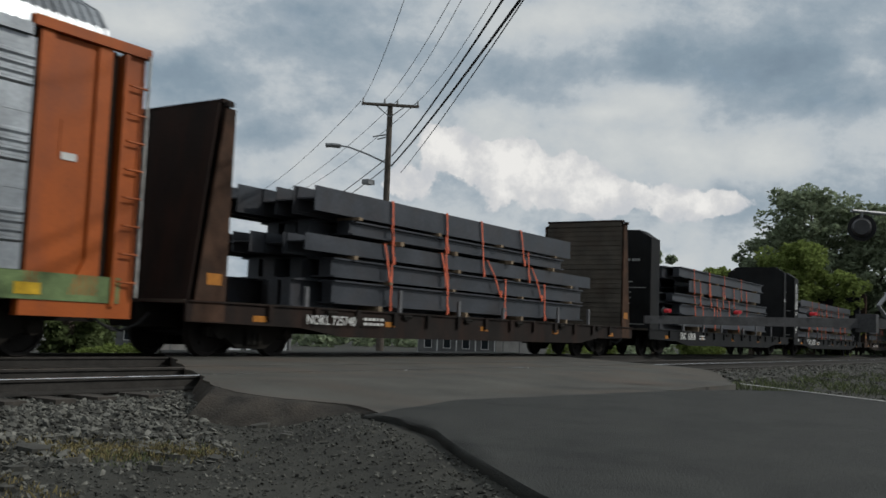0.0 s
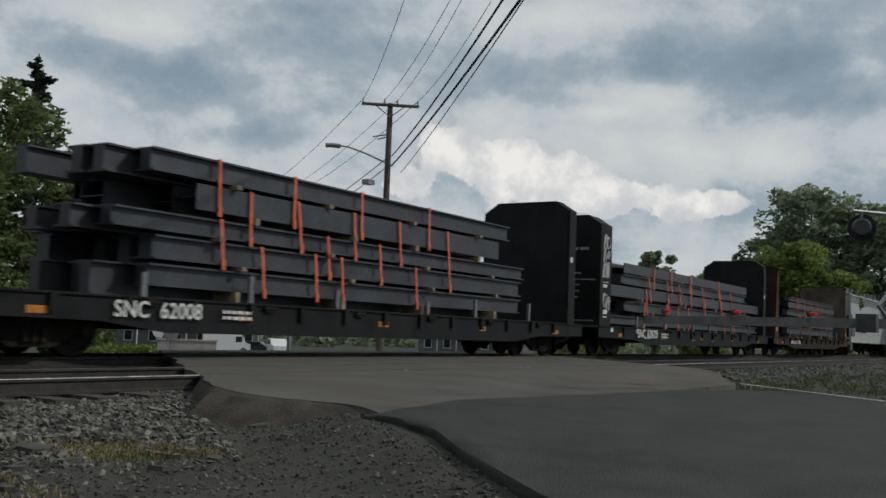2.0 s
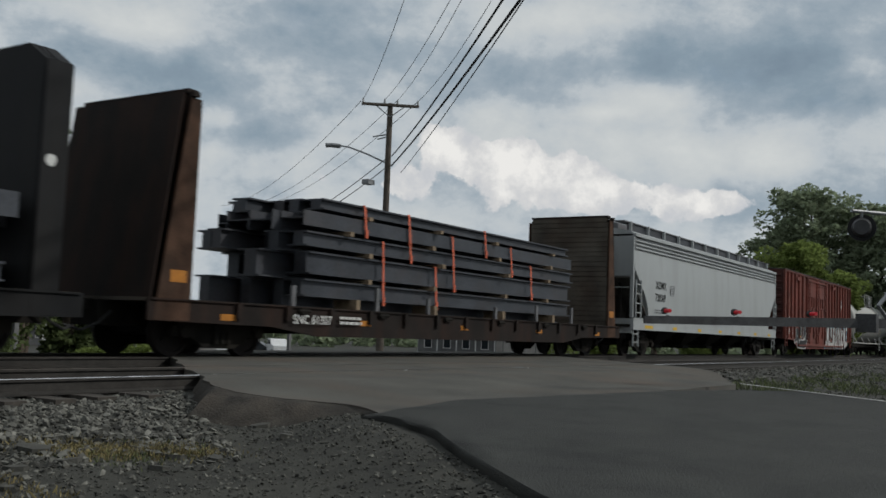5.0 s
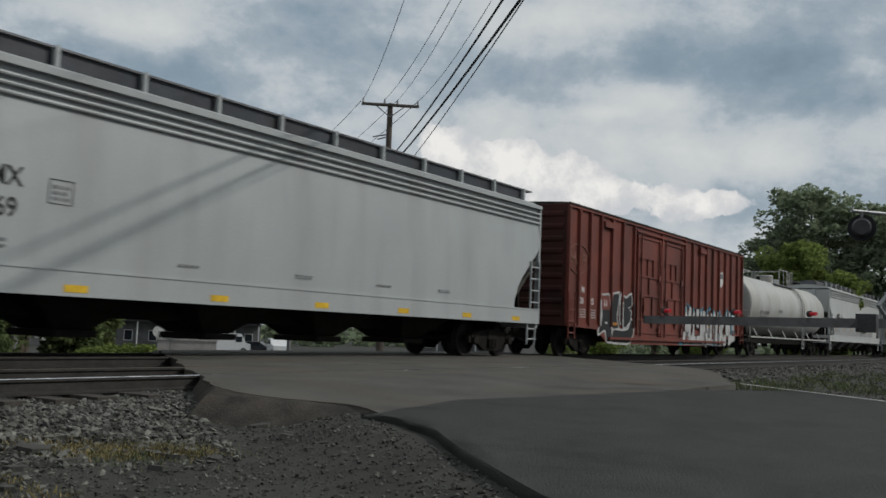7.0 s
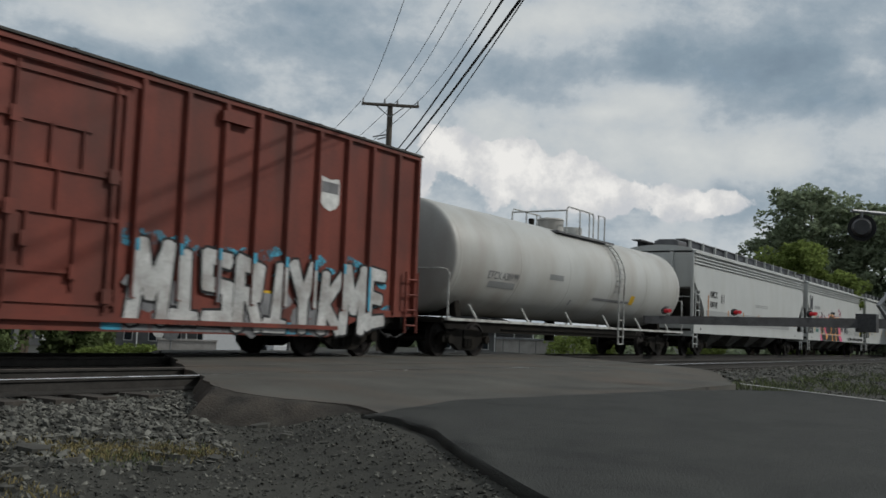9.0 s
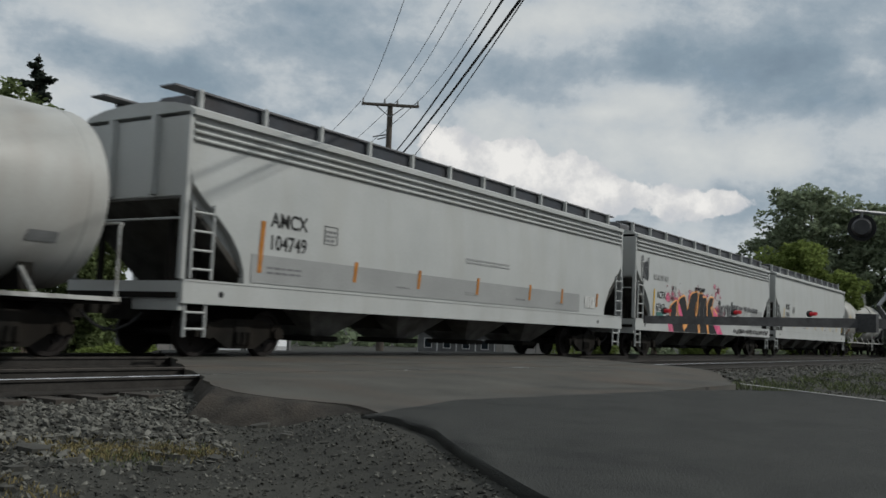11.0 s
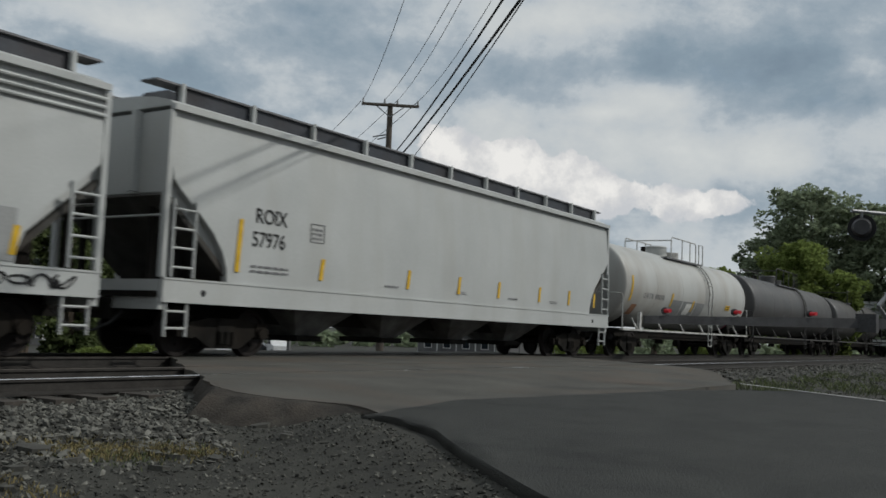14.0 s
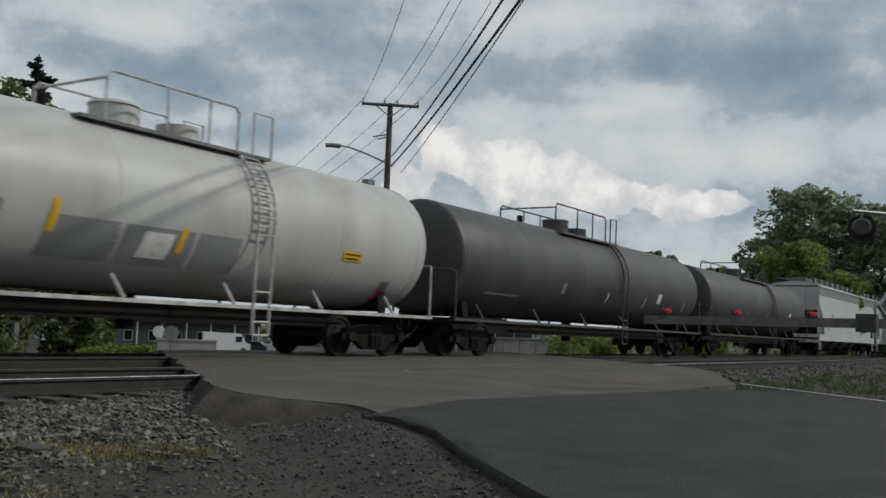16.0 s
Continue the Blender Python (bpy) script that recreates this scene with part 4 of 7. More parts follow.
def boxcar(s0):
    L = 18.32
    ob = car("boxcar", s0, L, "rust-red ribbed boxcar with silver graffiti and two plug doors", "boxcar")
    part("body", box(0.0, L, -1.43, 1.43, 0.92, 4.56), RED, ob)
    for s in (-1, 1):
        ya, yb = sorted((s * 1.434, s * 1.50))
        side = [(0.0, 0.92), (2.2, 0.86), (3.1, 0.42), (15.3, 0.42), (16.35, 0.84), (L, 0.92), (L, 1.02), (0.0, 1.02)]
        part("side_sill", bm_prism(B(), side, "y", *sorted((s * 1.434, s * 1.475))), RED, ob)
        part("eave", bm_prism(B(), [(s * 1.434, 4.45), (s * 1.50, 4.45), (s * 1.50, 4.52), (s * 1.434, 4.56)], "x", 0, L), RED, ob)
        for x in (0.05, 0.78, 1.58, 2.4, 3.3, 4.21, 5.2, 10.42, 11.36, 12.24, 13.09, 13.95, 14.79, 15.69, 16.53, 17.48, 18.24):
            bm = bm_prism(B(), [(x - 0.06, s * 1.434), (x - 0.04, s * 1.525), (x + 0.04, s * 1.525), (x + 0.06, s * 1.434)], "z", 0.95, 4.445)
            part("side_rib", bm, RED, ob)
        for x in (5.47, 7.86):
            door = part("plug_door", box(x, x + 2.28, *sorted((s * 1.434, s * 1.47)), 0.72, 4.18), RED, ob, "red plug door with lock rods")
            for k in (0.34, 2.05):
                part("lock_rod", bm_rod(B(), (x + k, s * 1.515, 0.7), (x + k, s * 1.515, 4.2), 0.028, 6), RED, door)
            for k, za, zb in ((0.95, 2.78, 3.42), (0.62, 1.3, 2.1), (1.45, 1.0, 2.1), (1.5, 2.78, 3.42), (1.1, 2.1, 2.75)):
                part("lock_rod", bm_rod(B(), (x + k, s * 1.50, za), (x + k, s * 1.50, zb), 0.03, 6), RED, door)
            for z, xa, xb in ((0.84, 0.02, 2.26), (1.28, 0.02, 1.6), (2.12, 0.02, 2.26), (2.78, 0.02, 2.26), (3.42, 0.02, 1.65), (4.12, 0.02, 2.26)):
                part("door_bar", box(x + xa, x + xb, *sorted((s * 1.471, s * 1.512)), z - 0.035, z + 0.035), RED, door)
            for k in (0.0, 2.2):
                part("door_edge", box(x + k + 0.005, x + k + 0.075, *sorted((s * 1.471, s * 1.525)), 0.74, 4.18), RED, door)
            for k, z in ((0.34, 3.42), (0.34, 2.12), (2.05, 2.78), (1.45, 1.28), (0.62, 1.7), (2.05, 0.95)):
                part("latch", box(x + k - 0.09, x + k + 0.09, *sorted((s * 1.53, s * 1.565)), z - 0.11, z + 0.11), RED, door)
        for x in (2.55, 12.1):
            part("roof_bracket", box(x, x + 0.72, *sorted((s * 1.434, s * 1.56)), 4.12, 4.30), RED, ob)
        part("centre_post", box(7.755, 7.855, *sorted((s * 1.434, s * 1.545)), 0.7, 4.4), RED, ob)
        part("door_track", box(3.1, 15.5, *sorted((s * 1.476, s * 1.56)), 0.56, 0.64), RED, ob)
        part("upper_track", box(5.3, 10.3, *sorted((s * 1.501, s * 1.55)), 4.25, 4.33), RED, ob)
    part("roof", bm_prism(B(), [(-1.53, 4.535), (-1.53, 4.575), (-0.8, 4.61), (0, 4.64), (0.8, 4.61), (1.53, 4.575), (1.53, 4.535)], "x", -0.03, L + 0.03), mat("galvanised_roof", (0.06, 0.055, 0.05), 0.7, metal=0.3, var=0.4), ob)
    for i in range(13):
        x = 0.66 + i * 1.41
        part("roof_seam", bm_prism(B(), [(-1.5, 4.578), (-0.8, 4.613), (0, 4.643), (0.8, 4.613), (1.5, 4.578), (1.5, 4.60), (0.8, 4.64), (0, 4.67), (-0.8, 4.64), (-1.5, 4.60)], "x", x - 0.03, x + 0.03), UNDER, ob)
    # end walls: the red is darkened for shade, with mottled grime over it
    for x, d in ((0.0, -1), (L, 1)):
        for i in range(9):
            z = 1.15 + i * 0.37
            bm = bm_prism(B(), [(x, z), (x + d * 0.07, z + 0.08), (x + d * 0.07, z + 0.16), (x, z + 0.24)], "y", -1.32, 1.32)
            part("end_corrugation", bm, mat("shaded_grimy_end_paint", (0.050, 0.016, 0.013), 0.8, var=0.35, scale=1.5, dirt=(0.02, 0.015, 0.013), dirt_amount=0.7), ob)
        part("end_wall", box(*sorted((x + d * 0.002, x + d * 0.02)), -1.42, 1.42, 0.93, 4.5), mat("shaded_grimy_end_paint", (0.050, 0.016, 0.013)), ob)
        xl = sorted((x - d * 0.02, x - d * 0.46))
        ladder(ob, xl[0], xl[1], -1.53, 0.55, 1.9, 4, RED)
    part("centre_sill", box(-0.1, L + 0.1, -0.35, 0.35, 0.5, 0.9), UNDER, ob)
    part("underframe", box(3.8, 14.6, -1.2, 1.2, 0.6, 0.9), UNDER, ob)
    add_trucks(ob, s0, (1.95, L - 1.95))
    add_coupler(ob, 0.0, -1)
    add_coupler(ob, L, 1)
    return ob


BOXCAR = boxcar(117.14)


# ---- tank cars


def tank_car(s0, L, paint, frame_paint, r, axis, dome_x, label, rail_x, rails=True):
    ob = car("tank_car", s0, L, label, "tank car")
    bm = B()
    n = 40
    x0, x1 = 0.30, L - 0.20
    prof = [(x0, 0.02), (x0 + 0.04, r * 0.36), (x0 + 0.09, r * 0.64), (x0 + 0.13, r * 0.81), (x0 + 0.165, r * 0.905), (x0 + 0.20, r * 0.96), (x0 + 0.24, r * 0.99), (x0 + 0.29, r), (x0 + 3.0, r), ((x0 + x1) / 2, r)]
    prof = prof + [(x0 + x1 - a, b) for a, b in prof[-2::-1]]
    rings = [[bm.verts.new((x, rr * math.cos(2 * math.pi * k / n), axis + rr * math.sin(2 * math.pi * k / n))) for k in range(n)] for x, rr in prof]
    for a, b in zip(rings, rings[1:]):
        for k in range(n):
            j = (k + 1) % n
            bm.faces.new((a[k], a[j], b[j], b[k]))
    bm.faces.new(rings[0])
    bm.faces.new(rings[-1][::-1])
    part("tank", bm, paint, ob, smooth=40)
    for x in [0.75 + (L - 1.5) * i / 5 for i in range(6)]:
        bm = B()
        a = [[bm.verts.new((x + e, (r + h) * math.cos(2 * math.pi * k / n), axis + (r + h) * math.sin(2 * math.pi * k / n))) for k in range(n)] for e, h in ((-0.03, 0.0), (-0.02, 0.006), (0.02, 0.006), (0.03, 0.0))]
        for p, q in zip(a, a[1:]):
            for k in range(n):
                j = (k + 1) % n
                bm.faces.new((p[k], p[j], q[j], q[k]))
        part("weld_band", bm, paint, ob, smooth=40)
    # stub sills, side walkways and their brackets
    part("sill", box(-0.1, L + 0.1, -0.3, 0.3, 0.62, 0.98), UNDER, ob)
    for s in (-1, 1):
        part("side_walkway", box(0.15, L - 0.15, *sorted((s * 1.38, s * 1.5)), 0.885, 0.95), frame_paint, ob)
        for x in [1.6 + (L - 3.2) * i / 5 for i in range(6)]:
            bm = bm_rod(B(), (x, s * 1.42, 0.95), (x - 0.14, s * 1.26, 1.32), 0.035, 6)
            part("bracket", bm, frame_paint, ob)
        for x, d in ((0.2, 1), (L - 0.2, -1)):
            bm = bm_path(B(), [(x, s * 1.45, 0.95), (x, s * 1.45, 2.02), (x - d * 0.05, s * 1.42, 2.1), (x - d * 0.12, s * 1.3, 2.12), (x - d * 0.12, 0, 2.12)], 0.024)
            part("end_rail", bm, frame_paint, ob)
    for x, d in ((0.0, 1), (L, -1)):
        bm = bm_box(B(), *sorted((x + d * 0.05, x + d * 1.4)), -1.38, 1.38, 0.84, 0.93)
        part("end_platform", bm, UNDER, ob)
        bm = bm_prism(B(), [(-1.0, 1.0), (1.0, 1.0), (0.85, axis - r * 0.35), (-0.85, axis - r * 0.35)], "x", *sorted((x + d * 1.3, x + d * 1.55)))
        part("cradle", bm, UNDER, ob)
    # dome platform, guard rail, fittings, ladder
    top = axis + r
    a, b = rail_x
    part("dome_platform", box(dome_x - 1.9, dome_x + 2.4, -0.95, 0.95, top - 0.22, top - 0.16), GRATE, ob)
    part("manway", bm_rod(B(), (dome_x - 0.55, 0, top - 0.15), (dome_x - 0.55, 0, top + 0.3), 0.42, 20), paint, ob, smooth=40)
    part("manway_lid", bm_rod(B(), (dome_x - 0.55, 0, top + 0.303), (dome_x - 0.55, 0, top + 0.36), 0.45, 20, 0.40), paint, ob, smooth=30)
    part("valve_housing", bm_rod(B(), (dome_x + 0.9, 0, top - 0.15), (dome_x + 0.9, 0, top + 0.22), 0.4, 20), paint, ob, smooth=40)
    part("safety_valve", bm_rod(B(), (a - 0.5, 0, top - 0.1), (a - 0.5, 0, top + 0.22), 0.09, 10), UNDER, ob)
    zr_ = top + 0.63
    for y in (-0.95, 0.95):
        m = (a + b) / 2
        bm = bm_path(B(), [(a, y, top - 0.2), (a, y, zr_ - 0.1), (a + 0.1, y, zr_), (b - 1.0, y, zr_), (b - 0.9, y, zr_ - 0.1), (b - 0.9, y, top - 0.2)], 0.024)
        part("guard_rail", bm, frame_paint, ob)
        bm = bm_path(B(), [(b - 0.5, y, top - 0.2), (b - 0.5, y, zr_), (b, y, zr_), (b, y, top - 0.2)], 0.024)
        part("guard_rail", bm, frame_paint, ob)
        for x in (a + (b - a) * 0.33, a + (b - a) * 0.58):
            part("rail_post", bm_rod(B(), (x, y, top - 0.2), (x, y, zr_), 0.022, 6), frame_paint, ob)
    part("guard_rail", bm_path(B(), [(a, -0.95, zr_ - 0.12), (a, 0.95, zr_ - 0.12)], 0.024), frame_paint, ob)
    lx = dome_x + 1.75
    lad = new("ladder")
    lad.parent = ob
    arc = [(-(r + 0.1) * math.sin(radians(k)), axis + (r + 0.1) * math.cos(radians(k))) for k in range(40, 106, 6)]
    arc = arc + [(-1.52, 0.9), (-1.52, 0.42)]
    for dx in (-0.21, 0.21):
        part("stile", bm_path(B(), [(lx + dx, y, z) for y, z in arc], 0.028), frame_paint, lad)
    for i, (y, z) in enumerate(arc):
        part("rung", bm_rod(B(), (lx - 0.21, y, z), (lx + 0.21, y, z), 0.02, 6), frame_paint, lad)
    for z in (1.2, 0.66):
        part("rung", bm_rod(B(), (lx - 0.21, -1.52, z), (lx + 0.21, -1.52, z), 0.02, 6), frame_paint, lad)
    part("outlet", bm_rod(B(), (L * 0.5, 0, 0.45), (L * 0.5, 0, axis - r + 0.1), 0.16, 12), UNDER, ob)
    part("brake_pipe", bm_path(B(), [(3.2, -1.25, 0.7), (L - 3.2, -1.25, 0.7)], 0.03), UNDER, ob)
    add_trucks(ob, s0, (1.75, L - 1.75))
    add_coupler(ob, 0.0, -1)
    add_coupler(ob, L, 1)
    return ob


RAILW = mat("rail_paint", (0.42, 0.42, 0.40), 0.6, var=0.2, scale=4, dirt=(0.12, 0.10, 0.08), dirt_amount=0.7, dirt_scale=5)
TANK_A = tank_car(136.68, 17.07, TANKW, RAILW, 1.45, 2.5, 8.95, "dirty white tank car with a railed dome platform", (7.6, 10.5))
GATX = tank_car(213.21, 15.24, TANKW, RAILW, 1.46, 2.5, 7.65, "white tank car with grey patches and a railed dome platform", (6.2, 10.05))
TANK_C = tank_car(229.17, 18.83, TANKB, mat("dark_rail_paint", (0.06, 0.058, 0.055), 0.7, var=0.3), 1.45, 2.5, 8.95, "matt black tank car with a railed dome platform", (6.5, 11.15))
TANK_D = tank_car(249.07, 18.13, TANKB, mat("dark_rail_paint", (0.06, 0.058, 0.055), 0.7, var=0.3), 1.40, 2.45, 8.83, "grey-black tank car behind another tank car", (6.3, 11.0))


# ---- autorack


def autorack(s1):
    L = 27.2
    s0 = s1 - L
    ob = car("autorack_car", s0, L, "tall autorack with corrugated metal sides and an orange end", "autorack car")
    part("body", box(0.05, L - 0.55, -1.38, 1.38, 1.05, 4.75), UNDER, ob)
    roof = [(-1.45, 4.78), (-1.38, 5.05), (-1.15, 5.38), (-0.7, 5.62), (0, 5.70), (0.7, 5.62), (1.15, 5.38), (1.38, 5.05), (1.45, 4.78)]
    part("roof", bm_prism(B(), roof, "x", 0.0, L - 0.75), GALV, ob, smooth=20)
    bm = B()
    k = 8.0
    while k < L - 0.8:
        bm_prism(bm, [(a * 1.012, b + 0.015) for a, b in roof[:-1]] + [(1.45, 4.80)], "x", k, k + 0.045)
        k += 0.17
    part("roof_corrugation", bm, GALV, ob)
    for s in (-1, 1):
        for i in range(9):
            xa = L - 2.0 - (i + 1) * 2.5
            for z0, z1 in ((1.26, 2.385), (2.39, 3.485), (3.49, 4.59)):
                pan = part("side_panel", box(xa + 0.004, xa + 2.496, *sorted((s * 1.40, s * 1.43)), z0, z1), GALV, ob)
                for q in range(4):
                    zz = z0 + 0.42 + q * 0.13
                    part("panel_ridge", bm_prism(B(), [(s * 1.43, zz - 0.05), (s * 1.47, zz - 0.015), (s * 1.47, zz + 0.015), (s * 1.43, zz + 0.05)], "x", xa + 0.03, xa + 2.47), GALV, pan)
        part("side_sill", box(0.0, L - 0.3, *sorted((s * 1.40, s * 1.47)), 0.85, 1.25), mat("green_sill", (0.12, 0.17, 0.07), 0.7, var=0.4), ob)
        part("top_chord", box(L - 2.1, L, *sorted((s * 1.40, s * 1.52)), 4.76, 4.92), ORANGE, ob)
        part("side_chord", box(0, L - 2.1, *sorted((s * 1.40, s * 1.50)), 4.6, 4.77), GALV, ob)
        part("end_bay", box(L - 1.92, L - 0.72, *sorted((s * 1.30, s * 1.42)), 0.95, 4.75), ORANGE, ob)
        part("bay_post", box(L - 1.95, L - 1.72, *sorted((s * 1.421, s * 1.47)), 0.95, 4.75), ORANGE, ob)
        part("bay_post", bm_prism(B(), [(L - 0.95, 4.75), (L - 0.70, 4.75), (L - 0.70, 1.3), (L - 0.72, 0.95), (L - 1.25, 0.95), (L - 0.95, 1.5)], "y", *sorted((s * 1.421, s * 1.47))), ORANGE, ob)
        part("end_post", box(L - 0.48, L - 0.05, *sorted((s * 1.36, s * 1.44)), 0.80, 4.75), ORANGE, ob)
        part("end_post", box(L - 0.48, L - 0.40, *sorted((s * 1.441, s * 1.50)), 0.80, 4.75), ORANGE, ob)
    part("end_door", box(L - 0.45, L - 0.32, -1.35, 1.35, 0.95, 4.75), ORANGE, ob)
    for i in range(8):
        z = 1.2 + i * 0.44
        part("rung", bm_path(B(), [(L - 0.38, -1.49, z), (L - 0.36, -1.53, z - 0.02), (L - 0.06, -1.53, z - 0.02), (L - 0.05, -1.46, z)], 0.018), ORANGE, ob)
    part("stile", bm_rod(B(), (L - 0.04, -1.53, 0.95), (L - 0.04, -1.53, 4.8), 0.025, 6), RAILW, ob)
    part("door_sill", box(L - 2.0, L - 0.05, -1.45, -1.30, 0.62, 0.94), ORANGE, ob)
    part("inspection_panel", box(L - 1.50, L - 1.1, -1.43, -1.421, 2.95, 3.5), ORANGE, ob)
    plate("placard", ob, L - 1.47, 2.92, 0.26, 0.11, PAINT, -1.432)
    plate("reflector", ob, L - 2.1, 0.92, 0.42, 0.17, YELLOW, -1.475)
    part("centre_sill", box(-0.1, L + 0.1, -0.4, 0.4, 0.55, 1.0), UNDER, ob)
    add_trucks(ob, s0, (2.4, L - 2.4))
    add_coupler(ob, L, 1)
    return ob


autorack(9.79)


# ---------------------------------------------------------------- trees and plants


def foliage(name, col):
    """Leaves: diffuse with some light passing through, varied leaf by leaf."""
    m = bpy.data.materials.new(name)
    m.use_nodes = True
    nt = m.node_tree
    nt.nodes.clear()
    out, mix = nt.nodes.new("ShaderNodeOutputMaterial"), nt.nodes.new("ShaderNodeMixShader")
    dif, tra = nt.nodes.new("ShaderNodeBsdfDiffuse"), nt.nodes.new("ShaderNodeBsdfTranslucent")
    geo, ramp = nt.nodes.new("ShaderNodeNewGeometry"), nt.nodes.new("ShaderNodeValToRGB")
    ramp.color_ramp.elements[0].color = (*[c * 0.55 for c in col], 1)
    ramp.color_ramp.elements[1].color = (*[min(1, c * 1.5) for c in col], 1)
    nt.links.new(geo.outputs["Random Per Island"], ramp.inputs[0])
    for n in (dif, tra):
        nt.links.new(ramp.outputs[0], n.inputs[0])
    mix.inputs[0].default_value = 0.48
    nt.links.new(dif.outputs[0], mix.inputs[1])
    nt.links.new(tra.outputs[0], mix.inputs[2])
    nt.links.new(mix.outputs[0], out.inputs[0])
    return m


LEAF_DARK = foliage("dark_foliage", (0.215, 0.255, 0.165))
LEAF_MID = foliage("green_foliage", (0.120, 0.150, 0.065))
LEAF_BRIGHT = foliage("bright_foliage", (0.170, 0.215, 0.065))
CONIFER = foliage("conifer_needles", (0.040, 0.050, 0.040))
BARK = mat("bark", (0.070, 0.055, 0.042), 0.95, var=0.4, scale=5, fine=30, bump=0.8)


def leaves(name, centres, per, size, material, parent, seed, flat=0.6):
    """Leaf sprays about clump centres (x, y, z, r), as one mesh of small pointed leaves."""
    rng = np.random.default_rng(seed)
    verts, faces = [], []
    for cx, cy, cz, r in centres:
        d = rng.normal(size=(per, 3))
        d /= np.linalg.norm(d, axis=1)[:, None]
        rad = r * rng.uniform(0.35, 1.0, per) ** 0.6
        pos = np.array((cx, cy, cz)) + d * rad[:, None] * np.array((1, 1, 0.8))
        u = rng.normal(size=(per, 3))
        u /= np.linalg.norm(u, axis=1)[:, None]
        u[:, 2] *= flat
        w = np.cross(u, rng.normal(size=(per, 3)))
        w /= np.linalg.norm(w, axis=1)[:, None]
        s = size * rng.uniform(0.6, 1.3, per)
        for p, a, b, k in zip(pos, u, w, s):
            i = len(verts)
            verts += [tuple(p - a * k), tuple(p + b * k * 0.45), tuple(p + a * k), tuple(p - b * k * 0.45)]
            faces.append((i, i + 1, i + 2, i + 3))
    me = bpy.data.meshes.new(name)
    me.from_pydata(verts, [], faces)
    me.materials.append(material)
    ob = new(name, me)
    ob.parent = parent
    return tagged(ob, kind="stuff")


def tree(x, y, height, spread, material, label, seed, low=0.25, clumps=60, per=70, leaf=0.28, lean=0.0):
    rnd = random.Random(seed)
    z0 = ground_z(x, y) - 0.1
    ob = thing("tree", pose(x, y, z0), label, "tree", "trees round the crossing")
    h = height - z0
    bm = B()
    bm_rod(bm, (0, 0, 0), (lean * 0.3, 0, h * 0.35), 0.028 * h, 10, 0.02 * h)
    bm_rod(bm, (lean * 0.3, 0, h * 0.35), (lean, 0, h * 0.85), 0.02 * h, 10, 0.005 * h)
    part("trunk", bm, BARK, ob, smooth=50)
    tips = []
    for i in range(clumps):
        k = rnd.uniform(low, 1.0)
        wide = spread * (math.sin(math.pi * min(1.0, 0.12 + 0.88 * (1 - (k - low) / (1 - low)) ** 0.75)) ** 0.6) * rnd.uniform(0.55, 1.05)
        a = rnd.uniform(0, 2 * math.pi)
        rr = wide * math.sqrt(rnd.uniform(0.15, 1.0))
        tips.append((rr * math.cos(a) + lean * k, rr * math.sin(a), h * k - 0.02 * h, spread * rnd.uniform(0.16, 0.32)))
    for i in range(9):
        t = tips[i * 5 % len(tips)]
        part("limb", bm_rod(B(), (lean * 0.4, 0, h * rnd.uniform(0.25, 0.5)), t[:3], 0.009 * h, 6, 0.002 * h), BARK, ob)
    leaves("crown", tips, per, leaf, material, ob, seed)
    return ob


def conifer(x, y, height, spread, label, seed, boughs=34):
    rnd = random.Random(seed)
    z0 = ground_z(x, y) - 0.1
    ob = thing("conifer", pose(x, y, z0), label, "tree", "trees round the crossing")
    h = height - z0
    part("trunk", bm_rod(B(), (0, 0, 0), (0, 0, h), 0.02 * h, 8, 0.002 * h), BARK, ob)
    clumps = []
    for i in range(boughs):
        k = 0.30 + 0.68 * i / boughs
        a = i * 2.4 + rnd.uniform(-0.4, 0.4)
        ln = spread * (1.0 - k) * 1.35 * rnd.uniform(0.6, 1.15) + 0.3
        tip = Vector((ln * math.cos(a), ln * math.sin(a), h * k + 0.12 * ln))
        base = Vector((0, 0, h * k - 0.05 * ln))
        part("bough", bm_rod(B(), base, tip, 0.05, 5, 0.015), BARK, ob)
        for j in range(1, 6):
            p = base.lerp(tip, j / 5)
            clumps.append((p.x, p.y, p.z - 0.12 * j / 5, 0.22 + 0.16 * (1 - k)))
    clumps += [(0, 0, h * (0.98 - 0.02 * j), 0.18 + 0.03 * j) for j in range(5)]
    leaves("needles", clumps, 34, 0.16, CONIFER, ob, seed, flat=0.3)
    return ob


